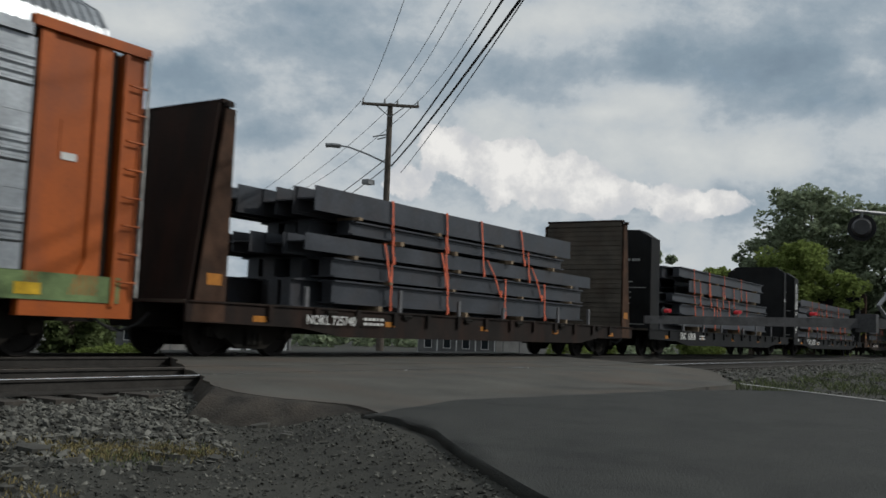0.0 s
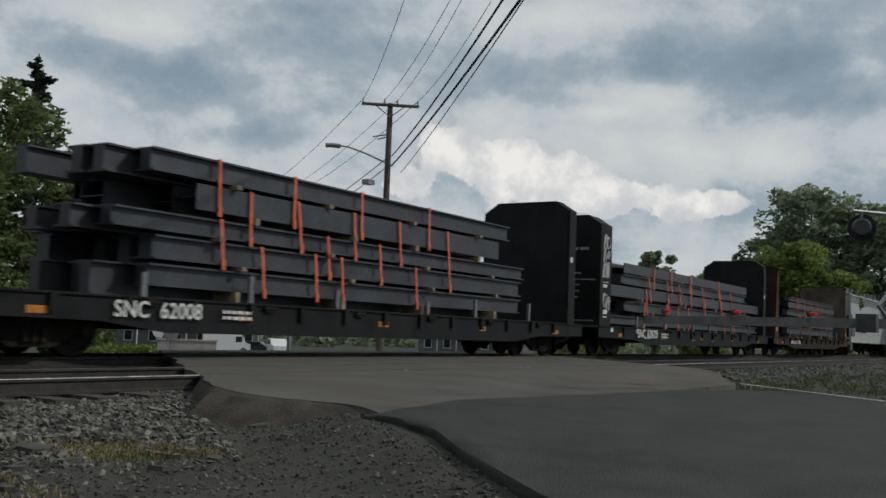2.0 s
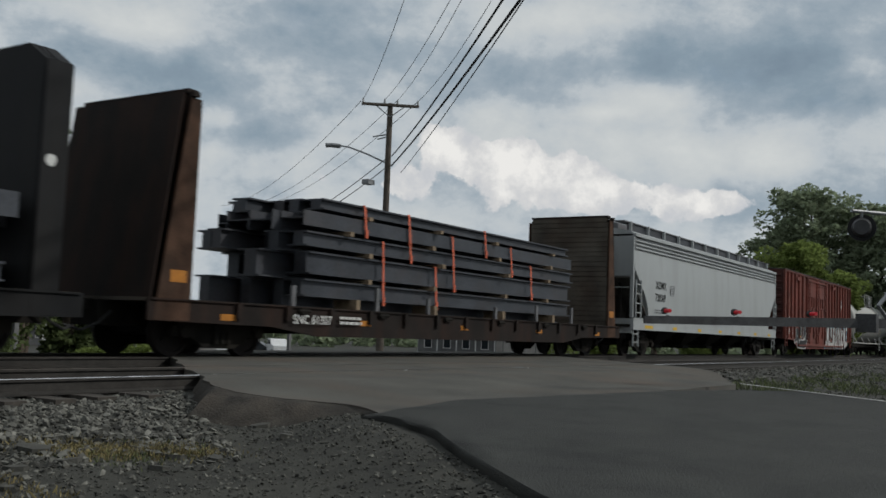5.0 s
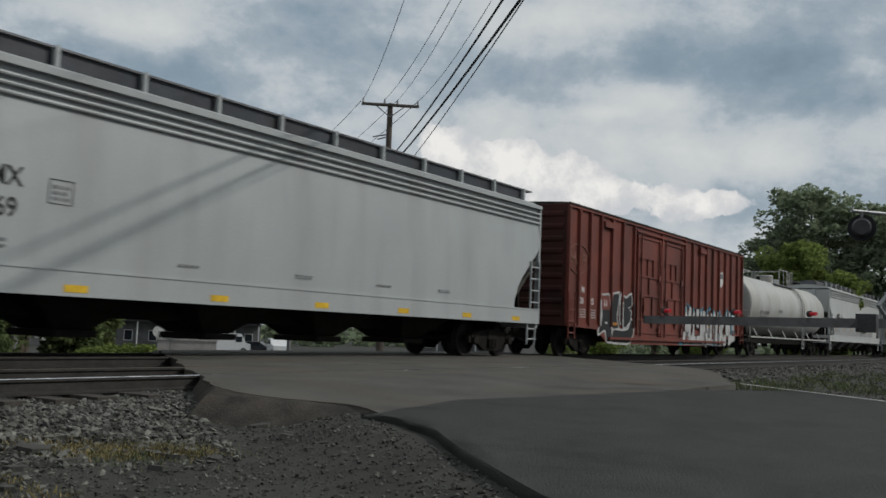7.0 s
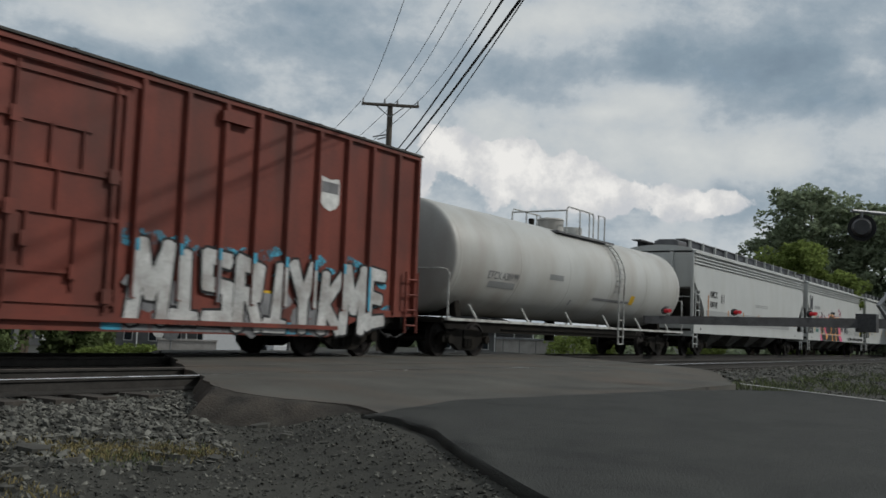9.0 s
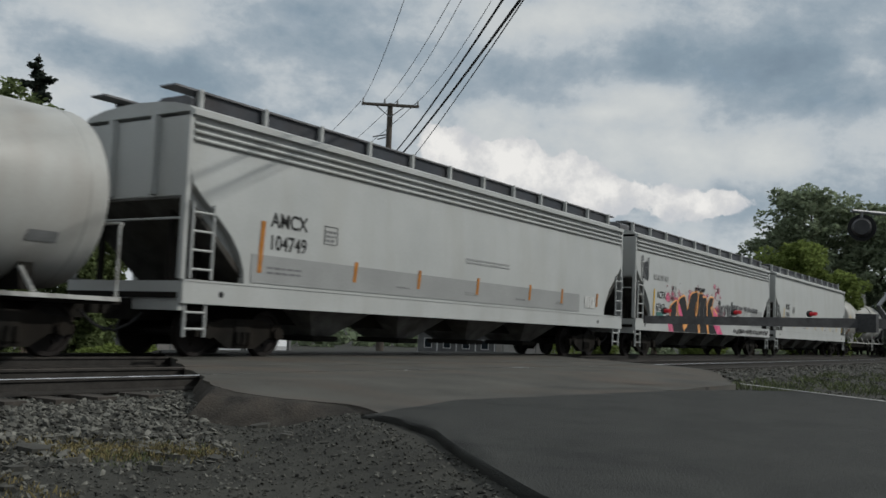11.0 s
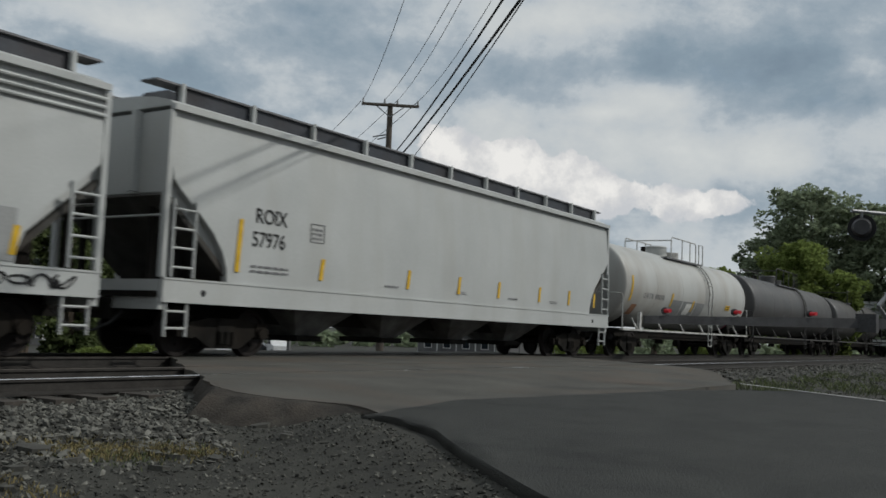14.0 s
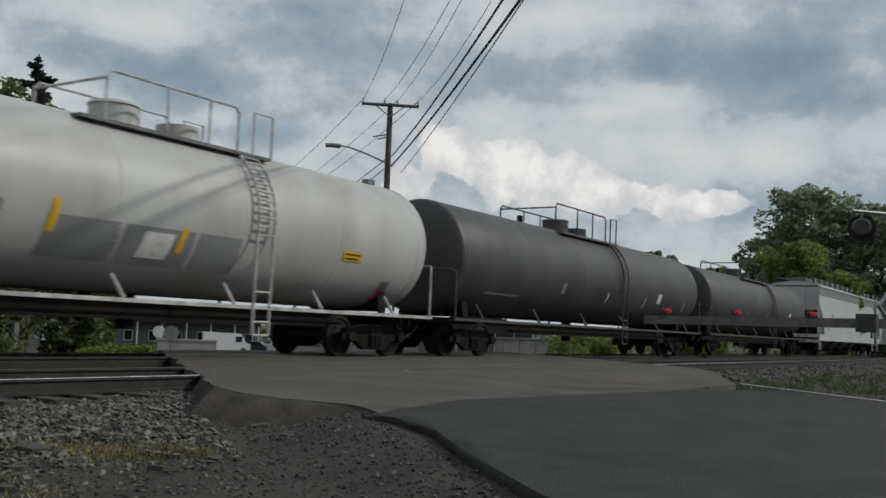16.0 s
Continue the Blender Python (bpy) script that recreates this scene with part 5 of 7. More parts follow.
def build_trees():
    tree(88.0, 18.6, 14.3, 4.6, LEAF_DARK, "tall dark green tree behind the train", 11, 0.12, 150, 130, 0.27)
    tree(89.5, 13.2, 12.3, 4.6, LEAF_DARK, "broad dark green tree behind the train", 12, 0.10, 140, 130, 0.27)
    tree(90.5, 8.0, 12.5, 4.6, LEAF_DARK, "dark green tree beside the line", 13, 0.10, 90, 120, 0.28)
    tree(88.0, 23.6, 9.6, 2.9, LEAF_DARK, "smaller dark green tree with a thin top", 14, 0.12, 70, 120, 0.25)
    tree(95.0, 29.0, 7.6, 2.8, LEAF_BRIGHT, "pale green tree far off behind the train", 15, 0.15, 80, 90, 0.28)
    tree(73.0, 16.6, 7.9, 2.9, LEAF_BRIGHT, "bright yellow-green young tree behind the train", 16, 0.10, 110, 130, 0.20)
    tree(74.5, 13.8, 6.0, 2.2, LEAF_BRIGHT, "low bright green bush behind the train", 17, 0.08, 60, 120, 0.20)
    tree(122.0, 45.3, 12.2, 3.0, LEAF_DARK, "dark round tree far behind the train", 18, 0.12, 50, 80, 0.45)
    tree(110.0, 36.0, 7.6, 4.5, LEAF_BRIGHT, "green tree far behind the train", 19, 0.12, 90, 90, 0.36)
    tree(21.6, 35.6, 9.6, 3.6, LEAF_MID, "leafy green tree across the tracks", 20, 0.04, 190, 110, 0.18)
    tree(25.2, 34.2, 7.4, 2.0, LEAF_MID, "lower leafy tree across the tracks", 21, 0.03, 120, 110, 0.17)
    tree(19.0, 38.0, 9.4, 3.6, LEAF_MID, "leafy tree at the edge of the yard", 22, 0.05, 120, 100, 0.18)
    tree(28.3, 37.0, 7.6, 2.3, LEAF_MID, "bushy green tree behind the tracks", 25, 0.03, 130, 110, 0.17)
    conifer(27.9, 41.6, 13.2, 3.1, "tall sparse dark spruce across the tracks", 23)
    conifer(29.4, 43.4, 13.0, 2.4, "second dark spruce close behind the first", 24, 26)
    # far woods close the horizon
    rng = random.Random(5)
    clumps = []
    for i in range(150):
        a = radians(-20 + 130 * i / 150)
        d = rng.uniform(165, 230)
        x, y = d * math.cos(a), d * math.sin(a)
        clumps.append((x, y, ground_z(x, y) + rng.uniform(0.5, 2.5), rng.uniform(2.5, 4.5)))
    ob = leaves("far_woods", clumps, 90, 1.1, LEAF_DARK, None, 31)
    tagged(ob, "dark band of far woods along the horizon", "woods", kind="stuff")


build_trees()

# ---------------------------------------------------------------- pole, wires, crossing gate
WOODPOLE = mat("weathered_pole", (0.085, 0.072, 0.060), 0.9, var=0.3, scale=4, fine=30, bump=0.5)
METAL = mat("dull_metal", (0.22, 0.225, 0.23), 0.5, metal=0.6, var=0.2)
CABLE = mat("cable_black", (0.015, 0.015, 0.016), 0.7, var=0.2)
GATEPAINT = mat("gate_arm_back", (0.05, 0.05, 0.052), 0.6, var=0.3, scale=6)
POLE = Vector((33.44, 24.55, 0))
ACROSS = Vector((0.62, -0.785, 0))


def utility_pole():
    z0 = ground_z(POLE.x, POLE.y) - 0.1
    ob = thing("utility_pole", pose(POLE.x, POLE.y, z0), "weathered wooden utility pole with a crossarm and street light", "utility pole")
    h = 10.35 - z0
    part("pole", bm_rod(B(), (0, 0, 0), (0, 0, h), 0.17, 14, 0.115), WOODPOLE, ob, smooth=40)

    def along(k, z, off=0.0):
        v = ACROSS * k + Vector((0.785, 0.62, 0)) * off
        return (v.x, v.y, z - z0)
    arm = part("crossarm", bm_path(B(), [along(-1.24, 10.24, -0.17), along(1.24, 10.24, -0.17)], 0.075, 4), WOODPOLE, ob)
    for s in (-1, 1):
        part("brace", bm_rod(B(), along(0.62 * s, 10.2, -0.17), along(0.0, 9.72, -0.14), 0.022, 6), METAL, ob)
    for k in (-1.18, -0.25, 0.3, 1.18):
        part("insulator", bm_rod(B(), along(k, 10.3, -0.17), along(k, 10.5, -0.17), 0.05, 8, 0.03), METAL, arm)
    lamp = part("lamp_arm", bm_path(B(), [along(-0.1, 7.75), along(-0.9, 8.08), along(-1.7, 8.34), along(-2.1, 8.38)], 0.035, 8), METAL, ob)
    part("lamp_head", bm_path(B(), [along(-2.05, 8.36), along(-2.45, 8.38), along(-2.7, 8.36)], 0.10, 8), METAL, lamp)
    part("junction_box", bm_box(B(), -0.8, -0.35, 0.4, 0.75, 6.75 - z0, 6.95 - z0), METAL, ob)
    for k, (z, ln) in enumerate(((9.0, 0.7), (8.9, 0.5))):
        part("side_bracket", bm_rod(B(), along(0, z), along(-ln, z - 0.15), 0.03, 6), METAL, ob)
    return ob


def wire(a, p, radius, name="overhead_wire", reach=2.2, label="thin overhead power line along the road"):
    """A hanging wire from a, through p, on to a level point beyond."""
    a, p = Vector(a), Vector(p)
    b = a + (p - a) * reach
    k0 = 1 / reach
    sag = max(0.05, (a.z - p.z) / (4 * k0 * (1 - k0)))
    bm = B()
    n = 28
    pts = []
    for i in range(n + 1):
        k = i / n
        v = a + (b - a) * k
        pts.append((v.x, v.y, a.z - 4 * sag * k * (1 - k)))
    bm_path(bm, pts, radius, 5)
    return tagged(part(name, bm, CABLE), label, "cable", "overhead wires")


def on_ray(q, z):
    """The point at height z on the line from the eye through q."""
    e, q = Vector(EYE), Vector(q)
    return e + (q - e) * ((z - e.z) / (q.z - e.z))


def build_wires():
    def top(k, z=10.5):
        v = POLE + ACROSS * k
        return (v.x, v.y, z)
    wire(top(-1.18), on_ray((17.86, 12.85, 8.25), 9.3), 0.010)
    wire(top(-0.25), on_ray((18.46, 11.96, 8.30), 9.4), 0.010)
    wire(top(0.3), on_ray((18.60, 11.74, 8.31), 9.4), 0.010)
    wire(top(1.18), on_ray((18.98, 11.15, 8.33), 9.3), 0.010)
    wire((33.5, 24.4, 8.05), on_ray((19.1, 10.93, 8.34), 7.25), 0.026, "telephone_cable", label="thick black telephone cable along the road")
    wire((33.5, 24.4, 7.62), on_ray((19.30, 10.58, 8.35), 6.95), 0.032, "telephone_cable", label="thick black telephone cable along the road")
    wire((33.8, 24.1, 7.35), on_ray((19.33, 10.50, 8.35), 6.75), 0.014, "telephone_cable", label="thin black telephone cable along the road")
    # spans beyond the pole
    for k, z, r in ((-1.18, 10.5, 0.012), (0.3, 10.5, 0.012), (1.18, 10.5, 0.012), (0.0, 8.0, 0.02), (0.0, 7.6, 0.02)):
        a = Vector(top(k, z))
        m = a + Vector((13.0, 17.5, -1.1))
        wire(a, m, r, reach=2.0)


def crossing_gate():
    ob = thing("crossing_gate", pose(17.39, 2.30, ground_z(17.39, 2.30)), "lowered level crossing gate with red lamps", "crossing gate")
    z0 = ground_z(17.39, 2.30)
    part("mast", bm_rod(B(), (0, 0, 0), (0, 0, 3.6), 0.06, 12), METAL, ob, smooth=40)
    part("mechanism", box(-0.25, 0.25, -0.35, 0.05, 0.5, 1.25), METAL, ob)
    d = Vector((-0.78, 0.625, 0))
    n = Vector((0.625, 0.78, 0))
    def at(m, z, off=0.0):
        v = Vector((16.07 - 17.39, 2.6 - 2.30, 0)) + d * (m - 0.0) + n * off
        return (v.x, v.y, z - z0)
    # two-part arm: stout inner half and a lighter outer half that thins to its tip
    bm = B()
    pts = [(-1.0, 1.02, 0.16), (3.85, 0.90, 0.11)]
    quad = []
    for m, z, h in pts:
        for off in (-0.02, 0.02):
            for dz in (-h / 2, h / 2):
                quad.append(bm.verts.new(at(m, z + dz, off)))
    for f in ((0, 1, 3, 2), (4, 6, 7, 5), (0, 4, 5, 1), (2, 3, 7, 6), (0, 2, 6, 4), (1, 5, 7, 3)):
        bm.faces.new([quad[i] for i in f])
    arm = part("arm", bm, GATEPAINT, ob)
    red = glow("gate_lamp_red", (0.40, 0.012, 0.02), 0.15)
    for m in (3.47, 2.30, 0.96):
        zt = 1.0 - 0.12 * (m + 1) / 4.85
        lamp = part("gate_lamp", bm_rod(B(), at(m, zt + 0.15, -0.06), at(m, zt + 0.15, 0.06), 0.028, 12), red, arm, "lit red lamp on the gate arm")
        part("lamp_stem", bm_rod(B(), at(m, zt + 0.03, 0.0), at(m, zt + 0.09, 0.0), 0.02, 6), GATEPAINT, arm)
        part("lamp_hood", bm_rod(B(), at(m, zt + 0.15, 0.063), at(m, zt + 0.15, 0.10), 0.05, 12), GATEPAINT, arm)
    bm = bm_path(B(), [at(-0.55, 1.0, 0.05), at(-0.3, 1.28, 0.05), at(-0.75, 1.75, 0.05)], 0.035, 6)
    part("arm_bracket", bm, METAL, ob)
    part("arm_clamp", bm_box(B(), *sorted((at(-0.2, 0, 0)[0], at(0.12, 0, 0)[0])), *sorted((at(-0.2, 0, -0.06)[1], at(0.12, 0, 0.06)[1])), 0.86 - z0, 1.14 - z0), GATEPAINT, ob)
    # flashing signal: black round background with a hooded lens, seen from behind
    c = Vector((16.80 - 17.39, 2.77 - 2.30, 2.56 - z0))
    bar = part("signal_bar", bm_path(B(), [(0.0, 0.0, 2.82 - z0), (c.x - 0.15, c.y + 0.12, 2.82 - z0)], 0.03, 8), METAL, ob)
    back = Vector((-0.985, -0.17, -0.05)).normalized()
    sig = part("signal_background", bm_rod(B(), c, c + Vector((0.02, 0.0, 0.0)), 0.22, 28), CABLE, ob, "round black signal background")
    part("signal_housing", bm_rod(B(), c + back * 0.006, c + back * 0.16, 0.16, 20, 0.12), mat("signal_housing_paint", (0.045, 0.045, 0.047), 0.4, var=0.2), sig, smooth=40)
    part("signal_hanger", bm_rod(B(), (c.x, c.y, c.z + 0.12), (c.x, c.y, 2.84 - z0), 0.025, 6), METAL, sig)
    return ob


utility_pole()
build_wires()
crossing_gate()

# ---------------------------------------------------------------- ballast, weeds, litter by the track
BALLAST = mat("ballast_stone", (0.092, 0.090, 0.079), 0.9, var=0.3, scale=3, fine=50, bump=0.3, island=0.75)
FLINT = mat("dark_gravel_stone", (0.072, 0.071, 0.062), 0.9, var=0.3, scale=3, fine=50, bump=0.3, island=0.7)
GRASS = mat("dry_grass", (0.165, 0.135, 0.062), 0.85, var=0.35, scale=2, fine=20, bump=0.0, island=0.45)
WEED = mat("green_grass", (0.080, 0.098, 0.040), 0.8, var=0.35, scale=1, fine=20, bump=0.0, island=0.45)


def stones(name, spots, material, label, seed, lift=0.2):
    """Angular stones, one joined mesh. spots: x, y, size."""
    rng = np.random.default_rng(seed)
    base = np.array([(1, 0, 0), (-1, 0, 0), (0, 1, 0), (0, -1, 0), (0, 0, 1), (0, 0, -1), (0.6, 0.6, 0.5), (-0.6, -0.5, 0.6)], float)
    fl = [(0, 2, 6), (2, 4, 6), (4, 0, 6), (1, 3, 7), (3, 4, 7), (4, 1, 7), (2, 1, 4), (3, 0, 4), (2, 0, 5), (1, 2, 5), (3, 1, 5), (0, 3, 5)]
    verts, faces = [], []
    for x, y, s in spots:
        m = base * rng.uniform(0.6, 1.15, (8, 1)) * np.array((1, rng.uniform(0.55, 1.0), rng.uniform(0.4, 0.8)))
        q = Euler((rng.uniform(-0.6, 0.6), rng.uniform(-0.6, 0.6), rng.uniform(0, 6.28))).to_matrix()
        m = m @ np.array(q).T * s + np.array((x, y, ground_z(x, y) + lift * s))
        i = len(verts)
        verts += [tuple(v) for v in m]
        faces += [tuple(i + k for k in f) for f in fl]
    me = bpy.data.meshes.new(name)
    me.from_pydata(verts, [], faces)
    me.materials.append(material)
    return tagged(new(name, me), label, "gravel", kind="stuff")


def build_ballast():
    rnd = random.Random(77)
    spots = []
    # crushed stone shoulder beside the near track, thinning out towards the viewer
    while len(spots) < 30000:
        x, y = rnd.uniform(1.5, 11.0), rnd.uniform(4.3, 12.4)
        edge = 5.35 + 0.35 * noise.noise((x * 0.8, 1, 1)) + 0.5 * noise.noise((x * 2.3, 4, 1)) - 0.12 * (x - 5.0)
        if y < edge and rnd.random() > 0.20 * math.exp(-(edge - y) * 1.6):
            continue
        if x > 6.7 + (y - 7.0) * 0.75:
            continue
        spots.append((x, y, rnd.choice((0.014, 0.018, 0.022, 0.028, 0.036, 0.048)) * rnd.uniform(0.7, 1.2)))
    stones("ballast", spots, BALLAST, "crushed grey ballast stones beside the track", 1)
    spots = []
    while len(spots) < 9000:
        x, y = rnd.uniform(22.5, 70), rnd.uniform(5.0, 12.4)
        if x < 22.6 + (y - 6.5) * 0.75 or (y < 6.4 and x < 30 and rnd.random() < 0.5):
            continue
        spots.append((x, y, rnd.uniform(0.03, 0.075)))
    stones("ballast", spots, BALLAST, "crushed grey ballast stones along the line", 2)
    spots = []
    while len(spots) < 16000:
        x, y = rnd.uniform(0.5, 7.5), rnd.uniform(0.5, 6.6)
        if x > 5.2 + (y - 3.1) * 0.8:
            continue
        spots.append((x, y, rnd.choice((0.006, 0.008, 0.010, 0.013, 0.02)) * rnd.uniform(0.7, 1.3)))
    stones("gravel", spots, FLINT, "fine dark gravel and cinders on the dirt", 3)
    spots = []
    while len(spots) < 5000:
        x, y = rnd.uniform(17, 34), rnd.uniform(0.0, 6.6)
        if x < road_x(ROAD_R, y) + 0.35 + 3.1 * smooth01((y - 4.6) / 2.2):
            continue
        spots.append((x, y, rnd.uniform(0.015, 0.04)))
    stones("gravel", spots, BALLAST, "pale gravel beyond the road's edge line", 4)
    # a few larger flat pieces that can be told apart
    for x, y, s in ((4.2, 6.0, 0.13), (4.15, 5.55, 0.08), (5.95, 5.25, 0.07), (6.05, 5.32, 0.06), (4.85, 5.3, 0.07), (6.6, 6.15, 0.09), (6.95, 6.4, 0.08), (5.0, 5.05, 0.07), (4.4, 4.95, 0.06), (3.75, 5.5, 0.07)):
        bm = B()
        pts = [(s * (1 + 0.3 * rnd.random()) * math.cos(k * 1.05), s * 0.6 * (1 + 0.4 * rnd.random()) * math.sin(k * 1.05)) for k in range(6)]
        bm_prism(bm, pts, "z", -0.02, s * 0.28)
        ob = part("stone", bm, BALLAST)
        ob.matrix_world = pose(x, y, ground_z(x, y) + 0.01, rnd.uniform(-8, 8), rnd.uniform(-8, 8), rnd.uniform(0, 180))
        tagged(ob, "pale flat stone lying on the dirt", "stone", "loose stones")


def blades(name, spots, material, label, seed):
    rng = np.random.default_rng(seed)
    verts, faces = [], []
    for x, y, h in spots:
        a = rng.uniform(0, 6.28)
        w = 0.006 + 0.01 * h
        dx, dy = math.cos(a) * w, math.sin(a) * w
        bx, by = rng.normal(0, 0.35) * h, rng.normal(0, 0.35) * h
        z = ground_z(x, y) - 0.01
        i = len(verts)
        verts += [(x - dx, y - dy, z), (x + dx, y + dy, z), (x + bx * 0.4 + dx * 0.6, y + by * 0.4 + dy * 0.6, z + h * 0.6), (x + bx, y + by, z + h)]
        faces += [(i, i + 1, i + 2), (i, i + 2, i + 3)]
    me = bpy.data.meshes.new(name)
    me.from_pydata(verts, [], faces)
    me.materials.append(material)
    return tagged(new(name, me), label, "grass", kind="stuff")


def build_grass():
    rnd = random.Random(9)
    spots = []
    for i in range(4200):
        u = rnd.random()
        x = 4.35 + 0.85 * u + rnd.gauss(0, 0.15)
        y = 6.05 - 0.6 * u + rnd.gauss(0, 0.2)
        spots.append((x, y, rnd.uniform(0.02, 0.055)))
    blades("dry_grass", spots, GRASS, "strip of short dry yellow grass beside the ballast", 1)
    spots = [(4.4 + 0.9 * rnd.random() + rnd.gauss(0, 0.12), 5.85 - 0.4 * rnd.random() + rnd.gauss(0, 0.2), rnd.uniform(0.02, 0.05)) for i in range(900)]
    blades("green_grass", spots, WEED, "sparse green grass among the dry grass", 2)
    spots = []
    while len(spots) < 3200:
        x, y = rnd.uniform(18.5, 36), rnd.uniform(2.5, 6.4)
        if x < road_x(ROAD_R, y) + 0.8 + 3.1 * smooth01((y - 4.6) / 2.2) or noise.noise((x * 0.5, y * 0.5, 4)) < 0.0:
            continue
        spots.append((x, y, rnd.uniform(0.04, 0.20)))
    blades("weeds", spots, WEED, "green weeds on the gravel beside the road", 3)
    spots = [(rnd.uniform(1.0, 3.6), rnd.uniform(4.6, 5.4), rnd.uniform(0.02, 0.06)) for i in range(1200)]
    blades("dry_grass", spots, GRASS, "thin dry grass on the dirt", 4)


build_ballast()
build_grass()


# ---------------------------------------------------------------- paint on the cars
SPRAY_W = mat("spray_silver", (0.42, 0.42, 0.41), 0.5, var=0.25, scale=2, fine=20, bump=0.05, dirt=(0.16, 0.13, 0.11), dirt_amount=0.6, dirt_scale=3)
SPRAY_K = mat("spray_black", (0.012, 0.012, 0.013), 0.6, var=0.4, scale=2)
SPRAY_B = mat("spray_blue", (0.045, 0.25, 0.36), 0.6, var=0.35, scale=3)
SPRAY_P = mat("spray_pink", (0.62, 0.085, 0.20), 0.6, var=0.35, scale=2.5, dirt=(0.5, 0.25, 0.28), dirt_amount=0.6, dirt_scale=3)
SPRAY_O = mat("spray_orange", (0.72, 0.33, 0.10), 0.6, var=0.3, scale=2.5)
SPRAY_G = mat("spray_grey", (0.16, 0.16, 0.165), 0.7, var=0.3, scale=3)
PATCH = mat("grey_patch_paint", (0.20, 0.205, 0.205), 0.6, var=0.12, scale=1)
BANDPAINT = mat("faded_band_paint", (0.27, 0.275, 0.27), 0.6, var=0.1, scale=1)



def mist(name, col, density):
    """Spray paint that thins out in specks."""
    m = bpy.data.materials.new(name)
    m.use_nodes = True
    nt = m.node_tree
    b = nt.nodes["Principled BSDF"]
    b.inputs["Base Color"].default_value, b.inputs["Roughness"].default_value = (*col, 1), 0.65
    tc = nt.nodes.new("ShaderNodeTexCoord")
    total = None
    for scale, weight in ((2.2, 0.6), (14.0, 0.4)):
        n, k = nt.nodes.new("ShaderNodeTexNoise"), nt.nodes.new("ShaderNodeMath")
        n.inputs["Scale"].default_value, n.inputs["Detail"].default_value = scale, 6
        nt.links.new(tc.outputs["Object"], n.inputs["Vector"])
        k.operation = "MULTIPLY_ADD"
        k.inputs[1].default_value = weight
        nt.links.new(n.outputs[0], k.inputs[0])
        if total:
            nt.links.new(total, k.inputs[2])
        else:
            k.inputs[2].default_value = 0.0
        total = k.outputs[0]
    r = nt.nodes.new("ShaderNodeMapRange")
    r.inputs[1].default_value, r.inputs[2].default_value = 0.62 - 0.3 * density, 0.78 - 0.3 * density
    nt.links.new(total, r.inputs[0])
    nt.links.new(r.outputs[0], b.inputs["Alpha"])
    return m


MIST_P = mist("pink_spray_mist", (0.56, 0.11, 0.20), 0.52)
MIST_Q = mist("pale_pink_spray_mist", (0.50, 0.22, 0.26), 0.42)
MIST_B = mist("blue_spray_mist", (0.05, 0.27, 0.38), 0.55)
SHAPES = [
    [[(0.0, 0.0), (0.05, 1.0)], [(0.05, 1.0), (0.5, 0.35)], [(0.5, 0.35), (0.95, 1.0)], [(0.95, 1.0), (1.0, 0.0)]],
    [[(0.5, 0.0), (0.5, 1.0)], [(0.15, 0.02), (0.85, 0.0)]],
    [[(0.9, 0.9), (0.15, 0.95)], [(0.15, 0.95), (0.1, 0.55)], [(0.1, 0.55), (0.9, 0.5)], [(0.9, 0.5), (0.85, 0.05)], [(0.85, 0.05), (0.05, 0.05)]],
    [[(0.1, 0.0), (0.1, 1.0)], [(0.1, 1.0), (0.9, 0.9)], [(0.9, 0.9), (0.85, 0.5)], [(0.85, 0.5), (0.1, 0.5)], [(0.5, 0.5), (0.95, 0.0)]],
    [[(0.05, 1.0), (0.45, 0.45)], [(0.45, 0.45), (0.95, 1.0)], [(0.45, 0.45), (0.4, 0.0)]],
    [[(0.1, 0.0), (0.1, 1.0)], [(0.1, 0.45), (0.9, 1.0)], [(0.1, 0.5), (0.95, 0.0)]],
    [[(0.1, 1.0), (0.1, 0.0)], [(0.1, 0.05), (0.9, 0.1)], [(0.1, 0.55), (0.7, 0.5)], [(0.1, 0.98), (0.85, 0.95)]],
]


def stroke(bm, a, b, w, y0, y1):
    a, b = Vector(a), Vector(b)
    d = (b - a).normalized()
    n = Vector((-d.y, d.x)) * w
    a, b = a - d * w * 0.6, b + d * w * 0.6
    bm_prism(bm, [(a - n)[:], (a - d * w * 0.35)[:], (a + n)[:], (b + n * 0.85)[:], (b + d * w * 0.3)[:], (b - n * 0.85)[:]], "y", y0, y1)


